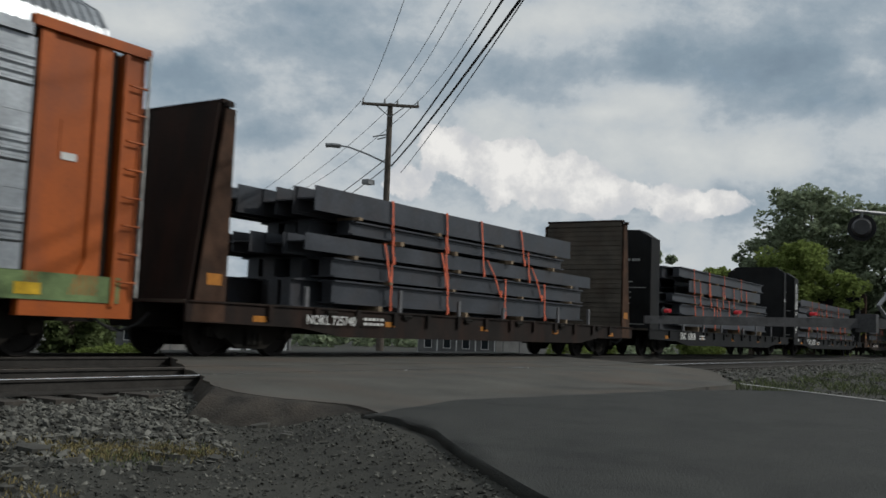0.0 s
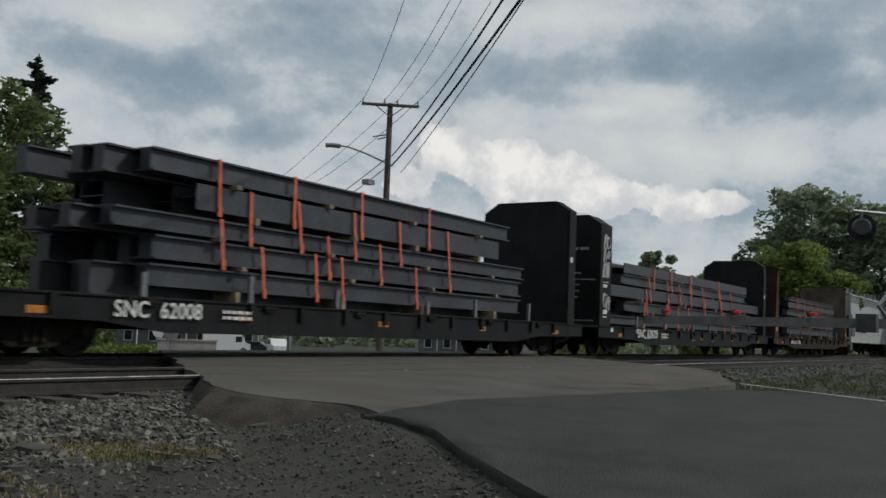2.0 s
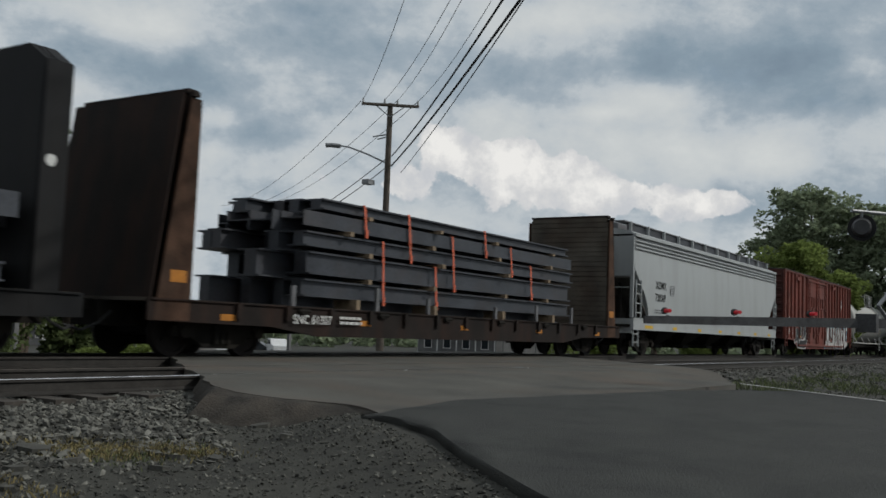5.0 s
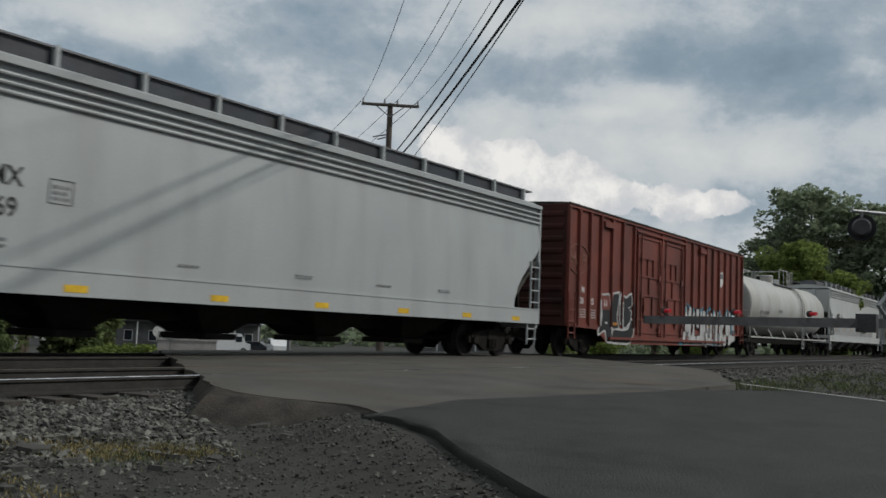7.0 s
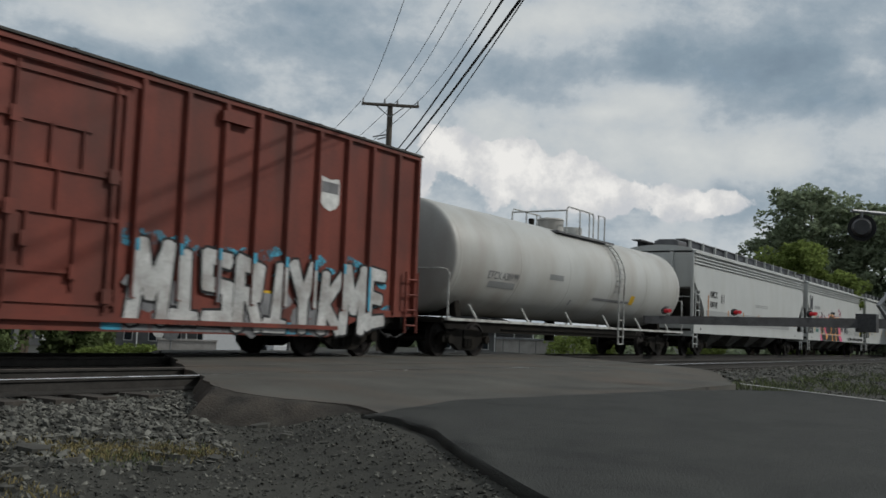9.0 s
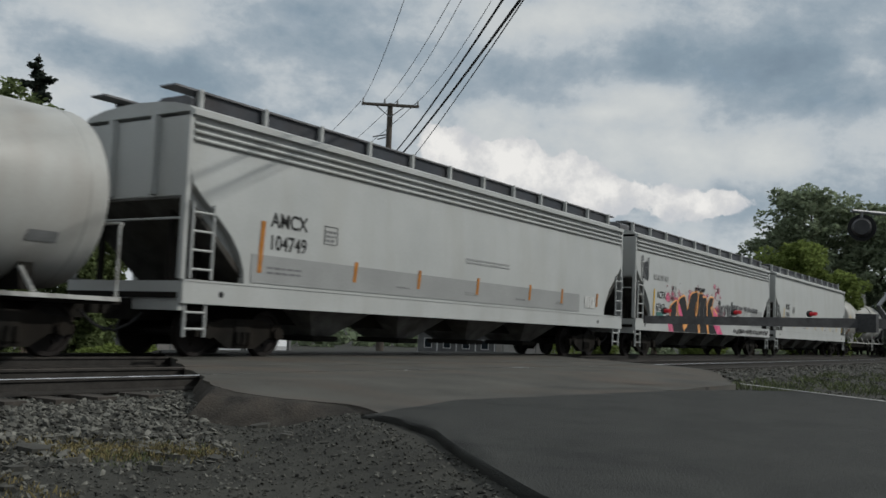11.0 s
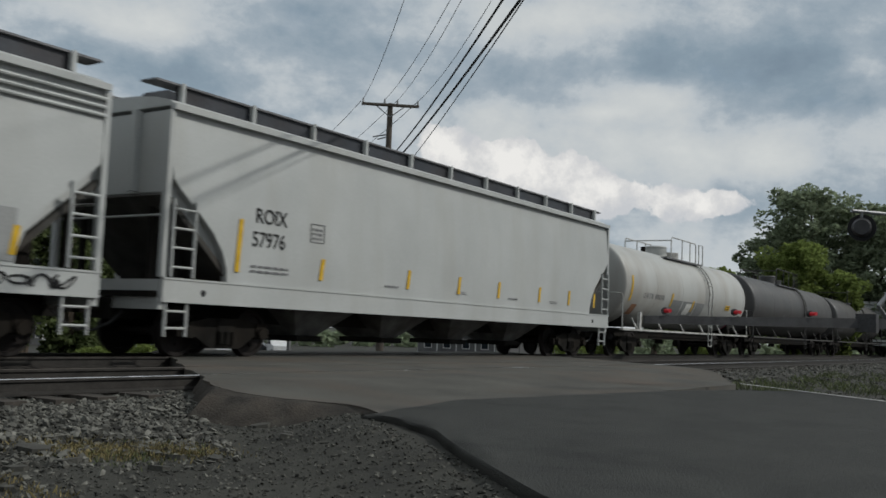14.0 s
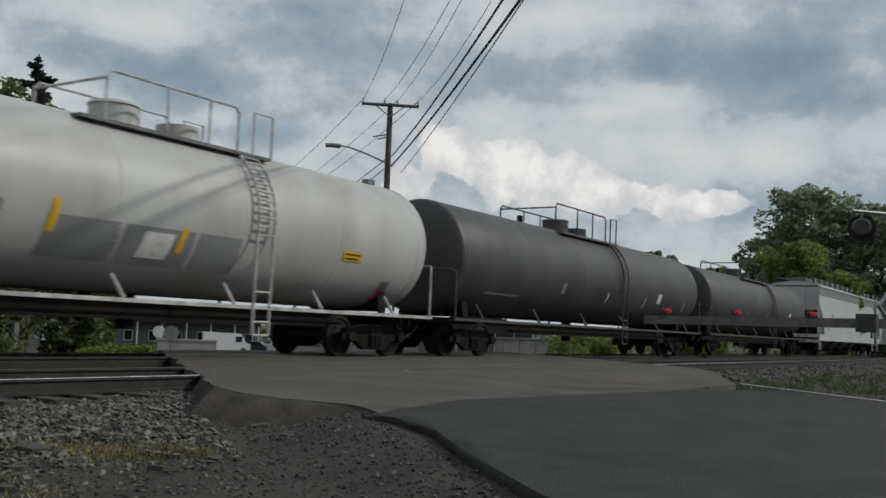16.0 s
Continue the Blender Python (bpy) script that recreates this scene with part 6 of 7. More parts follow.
def spray_letters(ob, picks, x0, x1, z0, z1, fill, rim, y, seed, weight=0.2, rim_w=0.055, halo=None):
    """Block letter forms sprayed on a side: a soft halo, a rim and the filled shape, each a thin coat."""
    rnd = random.Random(seed)
    w = (x1 - x0) / len(picks)
    h = z1 - z0
    for i, k in enumerate(picks):
        ax, az, wz = x0 + i * w + rnd.uniform(-0.05, 0.05), z0 + rnd.uniform(-0.06, 0.06), h * rnd.uniform(0.9, 1.05)
        sk = rnd.uniform(-0.12, 0.12)
        segs = [[(ax + w * (0.1 + 0.8 * u) + sk * v, az + wz * v) for u, v in s] for s in SHAPES[k]]
        tw = weight * w * 0.5
        if halo:
            bm = B()
            for p, q in segs:
                stroke(bm, p, q, tw + rim_w * 3.2, y - 0.002, y)
            tagged(part("paint_halo", bm, halo, ob), kind="stuff")
        bm = B()
        for n_, (p, q) in enumerate(segs):
            stroke(bm, p, q, tw + rim_w, y - 0.005 - 0.0002 * n_, y - 0.003)
        tagged(part("paint_rim", bm, rim, ob), kind="stuff")
        bm = B()
        for n_, (p, q) in enumerate(segs):
            stroke(bm, p, q, tw, y - 0.008 - 0.0002 * n_, y - 0.0062)
        tagged(part("paint_letter", bm, fill, ob), kind="stuff")


def spread(pts, w):
    """A closed outline pushed outwards by w at every corner."""
    n = len(pts)
    turn = sum(pts[i][0] * pts[(i + 1) % n][1] - pts[(i + 1) % n][0] * pts[i][1] for i in range(n))
    out = []
    for i in range(n):
        p, q, r = Vector(pts[i - 1]), Vector(pts[i]), Vector(pts[(i + 1) % n])
        a, b = (q - p).normalized(), (r - q).normalized()
        m = Vector((a.y + b.y, -a.x - b.x))
        m = m.normalized() if m.length > 0.2 else Vector((a.y, -a.x))
        k = min(1.8, 1.0 / max(0.3, m.dot(Vector((a.y, -a.x)))))
        out.append((q + m * w * k * (1 if turn > 0 else -1))[:])
    return out


def sprayed(ob, pts, fill, rim, y, rim_w=0.06, step=0):
    """One sprayed letter form: a coloured rim and the fill over it, rounded a little at the corners."""
    soft = []
    for i, p in enumerate(pts):
        a, b = Vector(pts[i - 1]), Vector(pts[(i + 1) % len(pts)])
        p = Vector(p)
        soft += [p.lerp(a, 0.12)[:], p.lerp(b, 0.12)[:]]
    if rim:
        tagged(part("paint_rim", bm_prism(B(), spread(soft, rim_w), "y", y - 0.003 - step * 0.0004, y), rim, ob), kind="stuff")
    tagged(part("paint_letter", bm_prism(B(), soft, "y", y - 0.008 - step * 0.0004, y - 0.0045), fill, ob), kind="stuff")


def scribble(ob, x0, x1, z0, z1, material, y, seed, n=5, r=0.014):
    """Loose loops of spray-can line."""
    rnd = random.Random(seed)
    for i in range(n):
        cx, cz = x0 + (x1 - x0) * (i + 0.5) / n, (z0 + z1) / 2 + rnd.uniform(-0.1, 0.1) * (z1 - z0)
        rx, rz = (x1 - x0) / n * rnd.uniform(0.35, 0.7), (z1 - z0) * rnd.uniform(0.25, 0.5)
        pts, ph, fr = [], rnd.uniform(0, 6), rnd.choice((1.0, 1.5, 2.0))
        for k in range(26):
            t = k / 25 * 6.28 * 1.3
            pts.append((cx + rx * math.cos(t + ph) * (1 - 0.4 * k / 25), y - 0.0005 * i, cz + rz * math.sin(t * fr + ph)))
        part("paint_line", bm_path(B(), pts, r, 4), material, ob)


def blotches(ob, x0, x1, z0, z1, material, y, seed, n=8, size=0.3):
    rnd = random.Random(seed)
    bm = B()
    for i in range(n):
        cx, cz, s = rnd.uniform(x0, x1), rnd.uniform(z0, z1), size * rnd.uniform(0.5, 1.2)
        pts = [(cx + s * (0.7 + 0.5 * rnd.random()) * math.cos(k * 0.63), cz + 0.6 * s * (0.6 + 0.6 * rnd.random()) * math.sin(k * 0.63)) for k in range(10)]
        bm_prism(bm, pts, "y", y - 0.0015 - 0.00015 * i, y - 0.0004 * (i % 3))
    return tagged(part("paint_cloud", bm, material, ob), kind="stuff")


def paint_boxcar(ob):
    y = -1.436
    blotches(ob, 10.3, 16.6, 1.55, 1.98, MIST_B, y, 3, 30, 0.26)
    blotches(ob, 10.3, 15.2, 0.55, 1.2, SPRAY_G, -1.4768, 4, 22, 0.35)
    spray_letters(ob, [0, 1, 2, 3, 1, 4, 5, 0, 6], 10.35, 17.2, 0.62, 1.76, SPRAY_W, SPRAY_K, -1.479, 5, 0.36, 0.05)
    blotches(ob, 16.2, 17.3, 0.98, 1.9, MIST_B, y, 8, 9, 0.2)
    for i, pts in enumerate((
            [(3.35, 0.48), (4.9, 0.46), (5.25, 0.8), (5.2, 1.15), (5.05, 1.25), (4.8, 0.9), (4.3, 0.85), (3.5, 0.88)],
            [(2.3, 0.72), (2.62, 1.25), (2.5, 1.92), (3.15, 1.98), (3.3, 1.2), (3.42, 0.5), (3.0, 0.5), (2.9, 0.85), (2.72, 0.85)],
            [(3.42, 2.0), (3.98, 2.08), (3.75, 1.25), (3.95, 0.95), (3.42, 0.9)],
            [(4.1, 2.05), (4.55, 1.92), (5.0, 2.1), (5.08, 1.75), (4.7, 1.62), (5.0, 1.5), (4.95, 1.2), (4.5, 0.95), (4.05, 1.15)])):
        sprayed(ob, pts, SPRAY_K, SPRAY_W, -1.479, 0.07, i)
    plate("number_patch", ob, 2.48, 1.5, 0.7, 0.44, RED, -1.4905, "square of clean red paint over the graffiti")
    plate("paint_gap", ob, 2.82, 1.05, 0.16, 0.07, SPRAY_W, -1.4905)
    plate("reflector", ob, 3.45, 1.02, 0.36, 0.09, AMBER, -1.4915)
    lettering(ob, "11", 2.66, 1.6, 0.22, PAINT, y=-1.496)
    # the same coats on the lower sill and on the rib faces
    for x, col in ((10.45, SPRAY_W), (11.36, SPRAY_W), (12.24, SPRAY_G), (13.09, SPRAY_W), (13.95, SPRAY_W), (14.79, SPRAY_W), (15.69, SPRAY_W), (16.53, SPRAY_B), (2.4, SPRAY_W), (3.3, SPRAY_K), (4.21, SPRAY_W), (5.2, SPRAY_K)):
        h = 1.7 if x > 9 else 1.8
        part("painted_rib", box(x - 0.038, x + 0.038, -1.531, -1.5265, 0.97, h), col, ob)
        if x > 9:
            part("painted_rib", box(x - 0.038, x + 0.038, -1.531, -1.5265, h + 0.004, h + 0.2), SPRAY_B, ob)
    rnd = random.Random(4)
    x = 9.9
    while x < 15.2:
        w = rnd.uniform(0.25, 0.8)
        part("painted_sill", box(x, x + w, -1.4785, -1.4765, 0.45, rnd.uniform(0.55, 0.75)), rnd.choice((SPRAY_G, SPRAY_W, SPRAY_G, SPRAY_B)), ob)
        x += w + 0.03
    # shield emblem, round herald and stencils
    shield = [(14.9, 3.5), (14.94, 3.6), (15.2, 3.55), (15.46, 3.6), (15.5, 3.5), (15.5, 3.1), (15.38, 2.98), (15.2, 2.92), (15.02, 2.98), (14.9, 3.1)]
    part("emblem", bm_prism(B(), shield, "y", -1.439, -1.435), PAINT, ob, "white shield emblem")
    part("emblem_band", box(14.94, 15.46, -1.442, -1.4395, 3.28, 3.5), SPRAY_G, ob)
    pts = [(0.82 + 0.74 * math.cos(k * 0.2513), -1.447, 2.95 + 0.45 * math.sin(k * 0.2513)) for k in range(26)]
    part("herald_ring", bm_path(B(), pts, 0.02, 4), mat("faded_herald", (0.17, 0.08, 0.06), 0.8, var=0.3), ob)
    spray_letters(ob, [0, 5, 3], 0.35, 1.35, 2.78, 3.1, mat("faded_herald", (0.17, 0.08, 0.06)), RED, -1.4365, 12, 0.2, 0.01)
    lettering(ob, "MP", 1.1, 1.95, 0.2, PAINT, y=-1.437, space=2.6)
    lettering(ob, "26", 1.0, 1.62, 0.2, PAINT, y=-1.437)
    lettering(ob, "83", 1.75, 1.62, 0.2, PAINT, y=-1.437)
    bars(ob, "stencil", 1.0, 1.2, 0.45, 0.3, 4, PAINT, -1.437, 0.4, 3)
    bars(ob, "stencil", 1.7, 1.2, 0.5, 0.3, 4, PAINT, -1.437, 0.4, 4)
    for x in (10.95, 13.35):
        plate("reflector", ob, x, 1.16, 0.28, 0.08, YELLOW, -1.449)


def paint_hoppers():
    y = -1.502
    for ob, L in ((XOMX, 19.19), (AMCX, 18.95), (ACFX, 17.77), (ROIX, 18.24), (HOP_B, 19.3), (HOP_C, 19.3)):
        bars(ob, "stencil", 2.0, 1.55, 1.0, 0.18, 2, SPRAY_G, y, 0.4, int(L * 10))
        part("stencil_frame", bm_path(B(), [(3.6, y, 2.25), (4.0, y, 2.25), (4.0, y, 2.6), (3.6, y, 2.6), (3.6, y, 2.25)], 0.008, 4), SPRAY_G, ob)
        bars(ob, "stencil", 3.66, 2.3, 0.28, 0.26, 3, SPRAY_G, y, 0.5, int(L * 7))
        for k, x in enumerate((6.1, 9.0, 11.6, 14.0)):
            bars(ob, "stencil", x, 1.52, 0.5, 0.09, 1 + k % 2, SPRAY_G, y, 0.45, k + int(L))
    for x in (1.1, 3.95, 6.85, 9.6, 12.4, 15.1, 17.6):
        plate("reflector", XOMX, x, 0.98, 0.75 if x < 2 else 0.42, 0.11, YELLOW, -1.502, "yellow reflective strip on the sill")
    bars(XOMX, "stencil", 0.35, 3.55, 0.01, 0.3, 2, INK, y, 0.5, 2)
    for ob, xs, z in ((ROIX, (1.6, 3.9, 6.9, 9.05, 11.0, 13.3, 15.2, 17.0), 1.52), (AMCX, (1.75, 4.55, 6.9, 9.5, 12.3, 14.3, 16.8), 1.55), (ACFX, (1.65, 16.2), 1.45)):
        for i, x in enumerate(xs):
            plate("reflector", ob, x, z, 0.11, 0.42 if i else 0.95, YELLOW if ob is not AMCX else AMBER, y, "yellow reflective strip", lean=0.06)
    part("repaint_band", box(1.6, 15.6, -1.4995, -1.486, 1.36, 1.88), BANDPAINT, AMCX, "grey repainted band along the side")
    bars(AMCX, "placard", 16.0, 1.5, 0.75, 0.35, 1, PAINT, y, 1.0, 5)
    bars(AMCX, "stencil", 9.0, 2.3, 2.2, 0.16, 2, BANDPAINT, y, 0.5, 6)
    # large piece on the second hopper
    blotches(ACFX, 2.9, 9.5, 1.45, 2.45, MIST_P, y, 21, 44, 0.30)
    blotches(ACFX, 3.0, 9.2, 2.1, 2.75, MIST_Q, y - 0.002, 29, 40, 0.17)
    blotches(ACFX, 8.0, 9.6, 2.2, 3.0, MIST_P, y - 0.003, 30, 12, 0.2)
    blotches(ACFX, 9.4, 11.0, 1.4, 2.0, MIST_Q, y - 0.002, 31, 8, 0.2)
    for i, (pts, fill, rim) in enumerate((
            ([(4.2, 2.1), (4.6, 1.8), (5.1, 1.36), (4.7, 1.36), (4.25, 1.7)], SPRAY_P, SPRAY_O),
            ([(8.5, 2.0), (9.1, 1.75), (9.5, 1.36), (8.75, 1.36)], SPRAY_P, SPRAY_O),
            ([(3.36, 1.82), (4.12, 2.13), (3.98, 1.36), (3.52, 1.36)], SPRAY_K, SPRAY_O),
            ([(4.28, 2.14), (5.02, 2.33), (5.32, 1.72), (5.72, 2.42), (6.55, 2.56), (6.5, 1.9), (6.05, 1.36), (4.95, 1.36)], SPRAY_K, SPRAY_O),
            ([(6.72, 2.5), (7.15, 2.5), (7.2, 2.35), (7.65, 2.38), (7.75, 1.36), (6.25, 1.36), (6.55, 1.7)], SPRAY_K, SPRAY_O),
            ([(7.8, 2.1), (8.15, 2.4), (8.6, 2.4), (8.42, 2.05), (8.2, 2.0), (8.75, 1.36), (7.85, 1.36)], SPRAY_K, SPRAY_O))):
        sprayed(ACFX, pts, fill, rim, y - 0.008, 0.06, i)
    for i, x in enumerate((6.3, 6.75, 7.35)):
        part("paint_line", bm_path(B(), [(x, y - 0.02, 1.5), (x - 0.08, y - 0.02, 1.85), (x + 0.1, y - 0.02, 2.15)], 0.022, 4), SPRAY_O if i == 0 else SPRAY_G, ACFX)
    for i, (pts, col) in enumerate((
            ([(3.5, 1.29), (8.7, 1.29), (9.15, 0.93), (3.75, 0.93)], SPRAY_K),
            ([(3.15, 1.29), (3.6, 1.29), (3.82, 0.93), (3.35, 0.93)], SPRAY_P),
            ([(4.75, 1.29), (5.42, 1.29), (5.35, 1.16), (4.98, 0.98)], SPRAY_O),
            ([(6.6, 1.29), (6.85, 1.29), (6.95, 0.93), (6.7, 0.93)], SPRAY_O),
            ([(7.75, 1.29), (7.95, 1.29), (8.1, 0.93), (7.9, 0.93)], SPRAY_O),
            ([(8.7, 1.29), (9.5, 1.29), (9.95, 0.93), (9.2, 0.93)], SPRAY_P))):
        part("painted_sill", bm_prism(B(), pts, "y", -1.504 - 0.001 * i, -1.501), col, ACFX)
    scribble(ACFX, 9.3, 12.0, 1.45, 2.3, SPRAY_G, y, 23, 9, 0.011)
    spray_letters(ACFX, [3, 2, 6, 2, 4], 11.3, 14.0, 1.45, 2.0, WHITE, SPRAY_G, y, 24, 0.26, 0.02)
    scribble(ACFX, 11.4, 15.4, 1.98, 2.25, SPRAY_G, y, 25, 18, 0.010)
    scribble(ACFX, 11.5, 17.3, 1.0, 1.22, SPRAY_K, -1.506, 26, 16, 0.016)
    scribble(ACFX, 0.5, 1.2, 2.6, 3.5, SPRAY_G, y, 27, 4, 0.012)
    scribble(ACFX, 6.2, 7.4, 2.55, 2.75, SPRAY_K, y - 0.012, 28, 6, 0.014)
    for k in range(4):
        plate("faded_stencil", ACFX, 1.7 + 0.4 * k, 2.75, 0.3, 0.18, BANDPAINT, y)
    plate("placard", ACFX, 2.0, 1.42, 0.7, 0.18, mat("teal_sticker", (0.05, 0.16, 0.14), 0.6), y)
    plate("patch", ACFX, 14.3, 1.36, 2.0, 0.75, BANDPAINT, -1.492, "repainted grey patch")
    for ob in (AMCX, ACFX, ROIX):
        for x in (0.9, 17.0):
            part("sill_hole", bm_rod(B(), (x, -1.5035, 1.1), (x, -1.501, 1.1), 0.06, 12), SPRAY_K, ob)


def paint_tanks():
    r, ax = 1.46, 2.5
    RUST = mat("rust_stain", (0.20, 0.10, 0.055), 0.8, var=0.4, scale=3)
    lettering(GATX, "GATX 89018", 2.2, 2.05, 0.19, SPRAY_G, tank=(r, ax), stretch=1.15, space=1.3)
    for x, z, w in ((5.0, 1.50, 1.3), (6.4, 1.50, 1.45), (7.95, 1.50, 1.0)):
        tank_patch(GATX, "paint_patch", x, z, w, 0.62, PATCH, r, ax, 0.0, "flat grey repainted patch", 0.006)
    tank_patch(GATX, "placard", 6.75, 1.62, 0.62, 0.42, PAINT, r, ax, 0.05, "white square placard", 0.012)
    for x, z, h in ((0.95, 1.9, 0.85), (5.0, 1.85, 0.5), (7.5, 1.75, 0.42)):
        tank_patch(GATX, "reflector", x, z, 0.14, h, YELLOW, r, ax, 0.04, "yellow reflective strip", 0.014)
    tank_patch(GATX, "placard", 11.85, 1.98, 0.62, 0.2, YELLOW, r, ax, 0, "yellow placard with small print", 0.012)
    tank_patch(GATX, "small_print", 11.9, 2.02, 0.45, 0.025, INK, r, ax, 0, "", 0.018)
    tank_patch(GATX, "small_print", 11.9, 2.1, 0.5, 0.03, INK, r, ax, 0, "", 0.018)
    tank_patch(GATX, "placard", 13.5, 1.45, 0.3, 0.2, SPRAY_G, r, ax, 0, "", 0.012)
    tank_patch(GATX, "stain", 1.35, 1.45, 0.5, 0.35, RUST, r, ax, 0.05, "rust stain at a bracket", 0.006)
    for x, w in ((13.6, 0.35), (13.75, 0.25)):
        tank_patch(GATX, "stain", x, 1.15, w, 0.3, SPRAY_P, r, ax, -0.1, "smeared pale pink spray paint", 0.007)
    part("side_bracket", bm_prism(B(), [(1.62, 0.95), (1.82, 0.95), (1.86, 1.55), (1.70, 1.55)], "y", -1.5, -1.4), RAILW, GATX)
    lettering(TANK_A, "ETCX A30199", 2.15, 2.02, 0.2, SPRAY_G, tank=(1.45, 2.5), stretch=1.0)
    for x, z, w in ((5.6, 2.2, 0.9), (2.3, 1.8, 1.4), (15.4, 1.7, 0.5), (7.4, 1.55, 0.12)):
        tank_patch(TANK_A, "stencil_block", x, z, w, 0.16, PATCH, 1.45, 2.5, 0, "", 0.006)
    tank_patch(TANK_A, "warning_placard", 11.9, 1.75, 0.34, 0.3, YELLOW, 1.45, 2.5, 0, "yellow warning placard", 0.012)
    tank_patch(TANK_A, "stencil_bar", 8.9, 1.78, 3.0, 0.07, SPRAY_G, 1.45, 2.5, 0, "", 0.01)
    for ob, rr, axx in ((TANK_C, 1.45, 2.5), (TANK_D, 1.40, 2.45)):
        tank_patch(ob, "placard", 14.1, 1.9, 0.34, 0.34, PAINT, rr, axx, 0, "white square placard", 0.01)
        tank_patch(ob, "placard", 6.2, 1.85, 0.25, 0.3, SPRAY_G, rr, axx, 0.05, "", 0.01)
        for x in (9.6, 12.9, 17.0):
            tank_patch(ob, "reflector", x, 1.7, 0.08, 0.35, SPRAY_W, rr, axx, 0.03, "", 0.01)
        tank_patch(ob, "stencil", 2.0, 1.62, 1.8, 0.06, SPRAY_G, rr, axx, 0, "", 0.01)


paint_boxcar(BOXCAR)
for z in (1.5, 2.5, 2.95, 3.4):
    scribble(SNC_B, 0.2, 0.72, z, z + 0.5, PAINT, -1.478, int(z * 10), 2, 0.016)
for z in (1.25, 1.95, 2.2):
    plate("stencil", SNC_B, 0.25, z, 0.3, 0.1 if z > 2 else 0.03, PAINT, -1.468)
bars(SNC_B, "stencil", 0.2, 2.35, 0.5, 0.05, 1, PAINT, -1.468, 0.6, 9)
plate("sticker", SNC_B, 0.28, 1.36, 0.3, 0.13, PAINT, -1.468, "white sticker")
for k in (0.95, 3.15, 4.0, 5.6, 9.0, 11.5):
    plate("stencil", SNC_B, k, 0.80 if k < 4 else 0.62, 0.18 if k < 4 else 0.5, 0.14 if k < 4 else 0.03, SPRAY_G if k > 4 else PAINT, -1.462)
paint_hoppers()
paint_tanks()


# ---------------------------------------------------------------- beyond the tracks
CONCRETE = mat("pale_concrete", (0.36, 0.34, 0.32), 0.9, var=0.2, scale=1.5, fine=30, bump=0.2, dirt=(0.18, 0.17, 0.15), dirt_amount=0.6)
CLADDING = mat("grey_cladding", (0.13, 0.13, 0.13), 0.8, var=0.2, scale=1)
DARKROOF = mat("dark_roof", (0.035, 0.035, 0.037), 0.85, var=0.3)
VANWHITE = mat("van_white", (0.62, 0.62, 0.62), 0.4, var=0.05)
CARDARK = mat("car_dark", (0.03, 0.032, 0.036), 0.3, var=0.1)
TYRE = mat("tyre", (0.015, 0.015, 0.015), 0.9, var=0.2)
WINDOW = mat("dark_glass", (0.02, 0.025, 0.03), 0.1, var=0.1, bump=0.0)


def vehicle(name, x, y, turn, body, outline, glass, width, label, category):
    z = ground_z(x, y)
    ob = thing(name, pose(x, y, z, 0, 0, turn), label, category, "vehicles in the yard")
    w = width / 2
    part("body", bm_prism(B(), outline, "y", -w, w), body, ob)
    for x0, x1, z0, z1 in glass:
        part("side_window", box(x0, x1, -w - 0.012, w + 0.012, z0, z1), WINDOW, ob)
    xs = (outline[0][0] + 0.85, outline[1][0] - 0.85)
    for k in xs:
        for s in (-1, 1):
            wheel = part("wheel", bm_rod(B(), (k, s * (w + 0.02), 0.34), (k, s * (w - 0.2), 0.34), 0.34, 16), TYRE, ob)
            part("rim", bm_rod(B(), (k, s * (w + 0.035), 0.34), (k, s * (w + 0.022), 0.34), 0.19, 12), METAL, wheel)
    x1 = outline[1][0]
    for s in (-1, 1):
        part("headlight", box(x1 - 0.02, x1 + 0.03, s * w * 0.75 - 0.14, s * w * 0.75 + 0.14, 0.62, 0.78), PAINT, ob)
    return ob


def sign(x, y, zc, sides, r, turn, face, label):
    z0 = ground_z(x, y)
    ob = thing("road_sign", pose(x, y, z0, 0, 0, turn), label, "sign", "road signs")
    part("post", bm_rod(B(), (0.04, 0, 0), (0.04, 0, zc - z0 + 0.2), 0.035, 8), METAL, ob)
    bm = bm_rod(B(), (-0.005, 0, zc - z0), (-0.02, 0, zc - z0), r, sides)
    part("plate", bm, face, ob)
    return ob


def house(x, y, turn, w, d, h, label):
    z0 = ground_z(x, y)
    ob = thing("house", pose(x, y, z0, 0, 0, turn), label, "house")
    part("wall", box(-w / 2, w / 2, 0, d, 0, h), CLADDING, ob)
    part("roof", bm_prism(B(), [(-w / 2 - 0.4, h + 0.003), (w / 2 + 0.4, h + 0.003), (0, h + 2.4)], "y", -0.5, d + 0.5), DARKROOF, ob)
    n = max(3, int(w / 2.6))
    for i in range(n):
        k = -w / 2 + w * (i + 0.5) / n
        win = part("window", box(k - 0.55, k + 0.55, -0.05, 0.02, 0.9, 2.3), PAINT, ob)
        part("pane", box(k - 0.45, k + 0.45, -0.06, -0.052, 1.0, 2.2), WINDOW, win)
        part("porch_post", box(k + 1.15, k + 1.3, -1.9, -1.75, 0, h - 0.25), PAINT, ob)
    part("porch_roof", box(-w / 2, w / 2, -2.1, -0.07, h - 0.24, h - 0.08), DARKROOF, ob)
    return ob


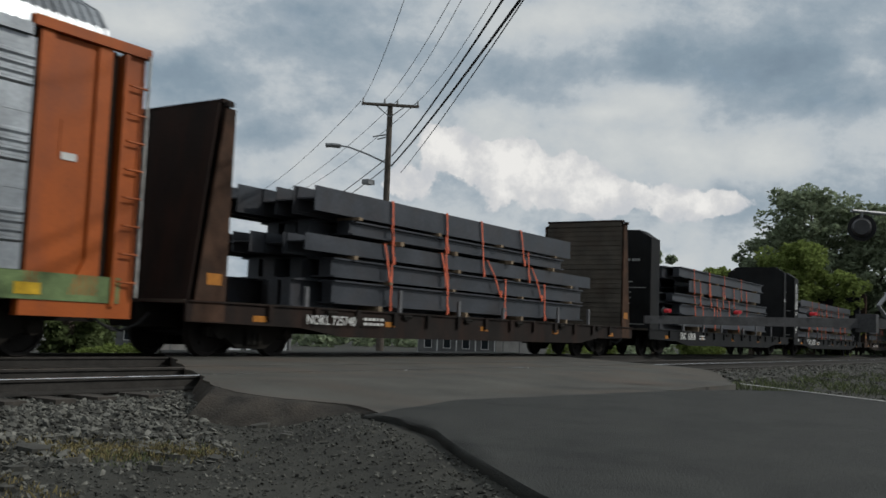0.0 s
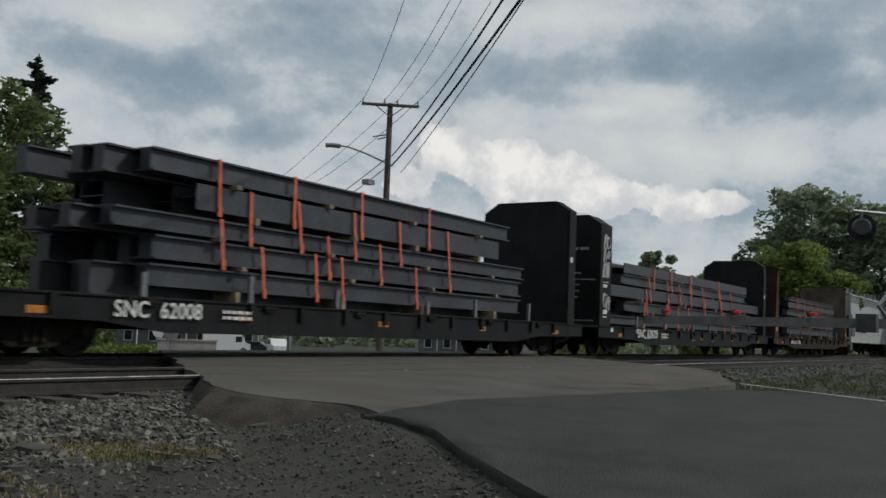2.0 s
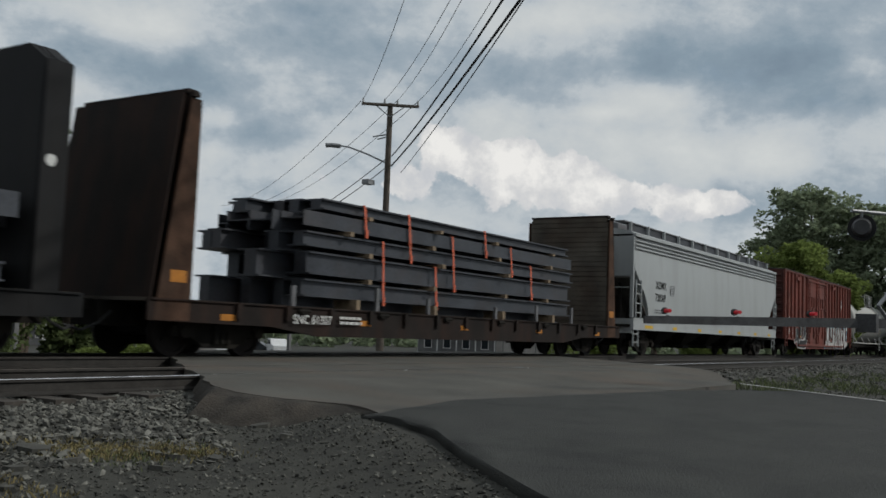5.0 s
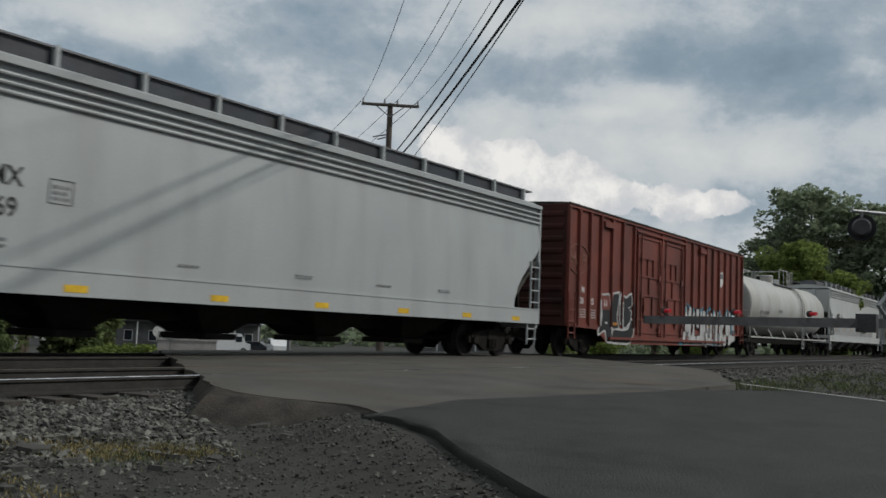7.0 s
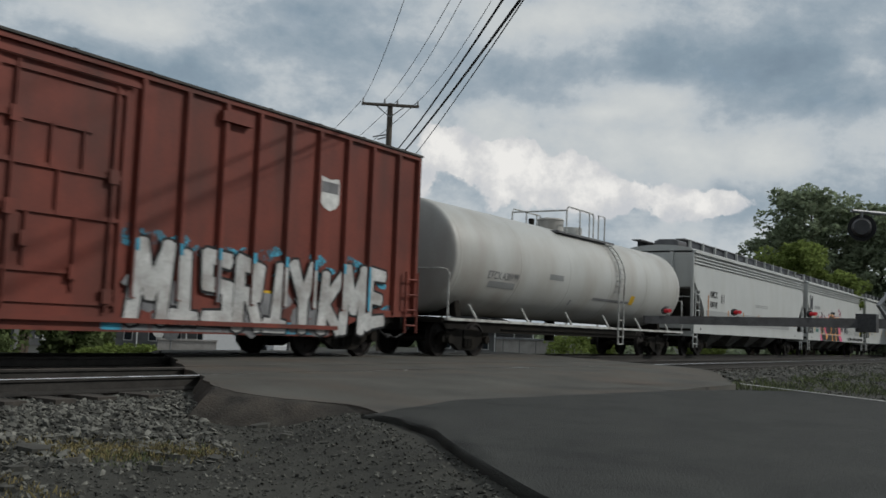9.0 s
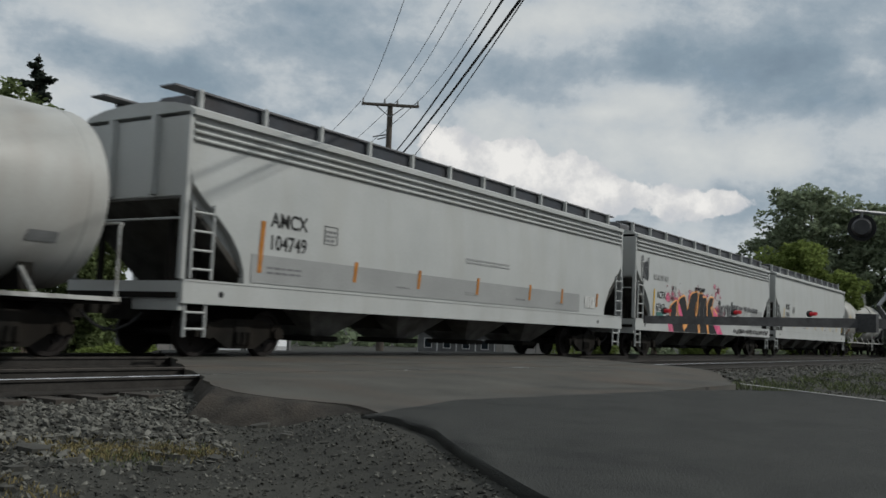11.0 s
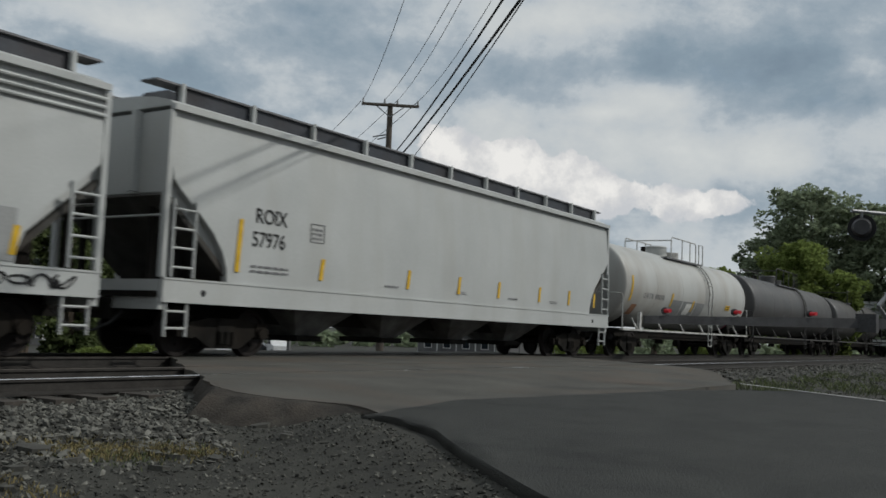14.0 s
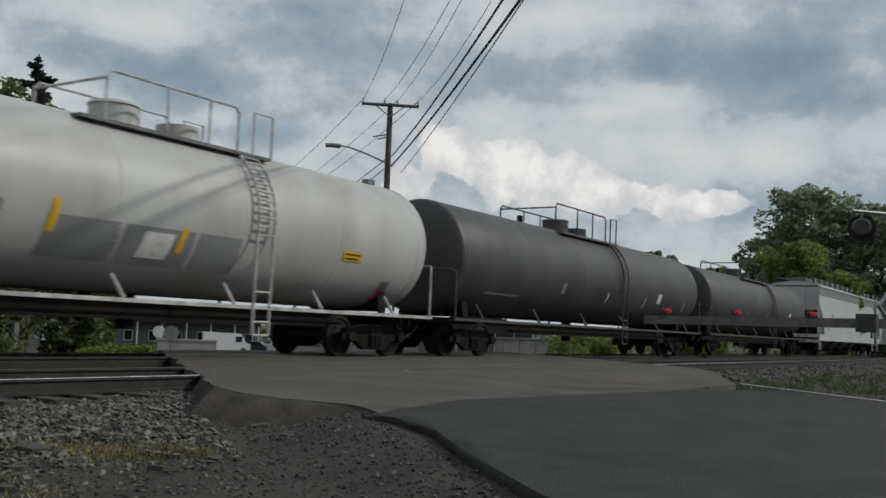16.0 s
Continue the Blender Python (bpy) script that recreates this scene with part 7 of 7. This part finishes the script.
def build_yard():
    house(88, 95, -45, 18, 8, 3.6, "low grey house with a porch of white posts")
    house(70, 108, -40, 12, 8, 3.6, "grey house behind the yard")
    house(118, 70, -55, 16, 8, 4.0, "long grey house far beyond the road")
    van = [(-2.8, 0.3), (2.8, 0.3), (2.8, 1.1), (2.2, 1.3), (1.7, 2.3), (-2.8, 2.45)]
    vehicle("white_van", 84.7, 85.0, -40, VANWHITE, van, ((1.0, 1.75, 1.35, 2.0),), 2.0, "white delivery van parked in the yard", "van")
    car_ = [(-2.2, 0.25), (2.2, 0.25), (2.2, 0.75), (1.3, 0.9), (0.6, 1.42), (-1.3, 1.45), (-2.1, 0.95)]
    vehicle("parked_car", 87.2, 82.5, -60, CARDARK, car_, ((-1.2, -0.3, 0.95, 1.35), (-0.2, 0.55, 0.95, 1.35)), 1.75, "dark parked car in the yard", "car")
    pick = [(-2.7, 0.35), (2.7, 0.35), (2.7, 1.05), (1.4, 1.15), (0.9, 1.8), (-0.6, 1.85), (-0.7, 1.1), (-2.7, 1.1)]
    vehicle("pickup_truck", 87.4, 79.4, -125, VANWHITE, pick, ((-0.5, 0.2, 1.2, 1.7), (0.3, 0.85, 1.2, 1.7)), 1.9, "white pickup truck facing the crossing", "pickup truck")
    sign(34.01, 38.01, -0.03, 8, 0.40, 50, METAL, "octagonal stop sign seen from its grey back")
    sign(40.8, 46.7, -0.1, 20, 0.36, 50, PAINT, "round white road sign on a post")
    ob = thing("retaining_wall", pose(40.7, 44.2, ground_z(40.7, 44.2)), "low pale concrete wall beside the yard", "wall")
    part("wall", box(-1.6, 1.8, -0.15, 0.15, 0.0, 1.6), CONCRETE, ob)
    part("cap", box(-1.65, 1.85, -0.2, 0.2, 1.604, 1.7), CONCRETE, ob)
    ob.rotation_euler = (0, 0, radians(-45))
    ob = thing("storage_shed", pose(53.4, 27.4, ground_z(53.4, 27.4), 0, 0, -62), "long low pale grey shed across the tracks", "shed")
    z = ground_z(53.4, 27.4)
    part("wall", box(-2.4, 2.4, 0, 1.2, 0, 0.25 - z), CONCRETE, ob)
    part("roof", box(-2.5, 2.5, -0.1, 1.3, 0.254 - z, 0.36 - z), METAL, ob)
    for i in range(5):
        part("wall_seam", box(-2.0 + i, -1.95 + i, -0.03, -0.003, 0.02, 0.2 - z), CLADDING, ob)
    for x, y, h, nm in ((25.86, 36.8, -0.05, "white marker post beside the far road"), (44.9, 39.8, 0.2, "grey wooden post beside the yard"), (22.0, 33.0, 0.0, "grey post beside the far road")):
        z = ground_z(x, y)
        p = part("marker_post", box(-0.09, 0.09, -0.09, 0.09, 0, h - z + 0.3), PAINT if "white" in nm else CLADDING)
        p.matrix_world = pose(x, y, z)
        tagged(p, nm, "post", "posts across the tracks")
    # grass bank and bushes that show under the cars
    rnd = random.Random(3)
    clumps = []
    for i in range(60):
        x, y = 24.6 + rnd.uniform(-1.4, 1.6), 30.5 + rnd.uniform(-1.3, 1.3)
        clumps.append((x, y, ground_z(x, y) + rnd.uniform(0.1, 0.75), 0.35))
    tagged(leaves("grass_bank", clumps, 140, 0.10, LEAF_BRIGHT, None, 41), "bright green grassy bank across the tracks", "grass", kind="stuff")
    for k, (x, y, s) in enumerate(((50.2, 23.4, 1.3), (51.5, 22.0, 1.0), (67.0, 21.0, 1.2), (19.5, 31.5, 1.3), (17.0, 30.0, 1.2))):
        ob = thing("bush", pose(x, y, ground_z(x, y)), "green bush growing across the tracks", "bush", "bushes")
        cl = [(rnd.uniform(-s, s), rnd.uniform(-s, s), rnd.uniform(0.2, s), 0.4 * s) for i in range(26)]
        for i in range(4):
            part("stem", bm_rod(B(), (0, 0, 0), (cl[i][0], cl[i][1], cl[i][2]), 0.03, 5, 0.01), BARK, ob)
        leaves("foliage", cl, 70, 0.11, LEAF_BRIGHT if k < 3 else LEAF_MID, ob, 50 + k)


build_yard()


# ---------------------------------------------------------------- what moves


def motions():
    step = 1.0
    times = sorted({*(i * step for i in range(int(SECONDS / step) + 1)), 2.5, 2.7, 2.76, 2.82, 2.85, 2.88, 2.94, 3.1, 3.5})
    for ob, s0 in MOVING:
        walk(ob, [(t, pose(s0 - gone(t), TRACK_FAR, 0)) for t in times])
    # wheels roll while they are near enough to be seen turning
    for w, k, s in WHEELS:
        t0 = max(0.0, (s - 45.0) / SPEED)
        t1 = min(SECONDS, (s + 6.0) / SPEED)
        rows, turn = [], 0.0
        f0, f1 = int(t0 * FPS), int(t1 * FPS)
        if f1 <= f0:
            ticks = []
        else:
            ticks = list(range(f0, f1 + 1))
        times_ = sorted({0.0, SECONDS, *(f / FPS for f in ticks)})
        for t in times_:
            tt = min(max(t, f0 / FPS), max(f1, f0) / FPS)
            turn = -(gone(tt) - gone(f0 / FPS)) / R_WHEEL
            rows.append((t, Matrix.Translation((k, 0, R_WHEEL)) @ Matrix.Rotation(turn, 4, "Y")))
        walk(w, rows)


motions()
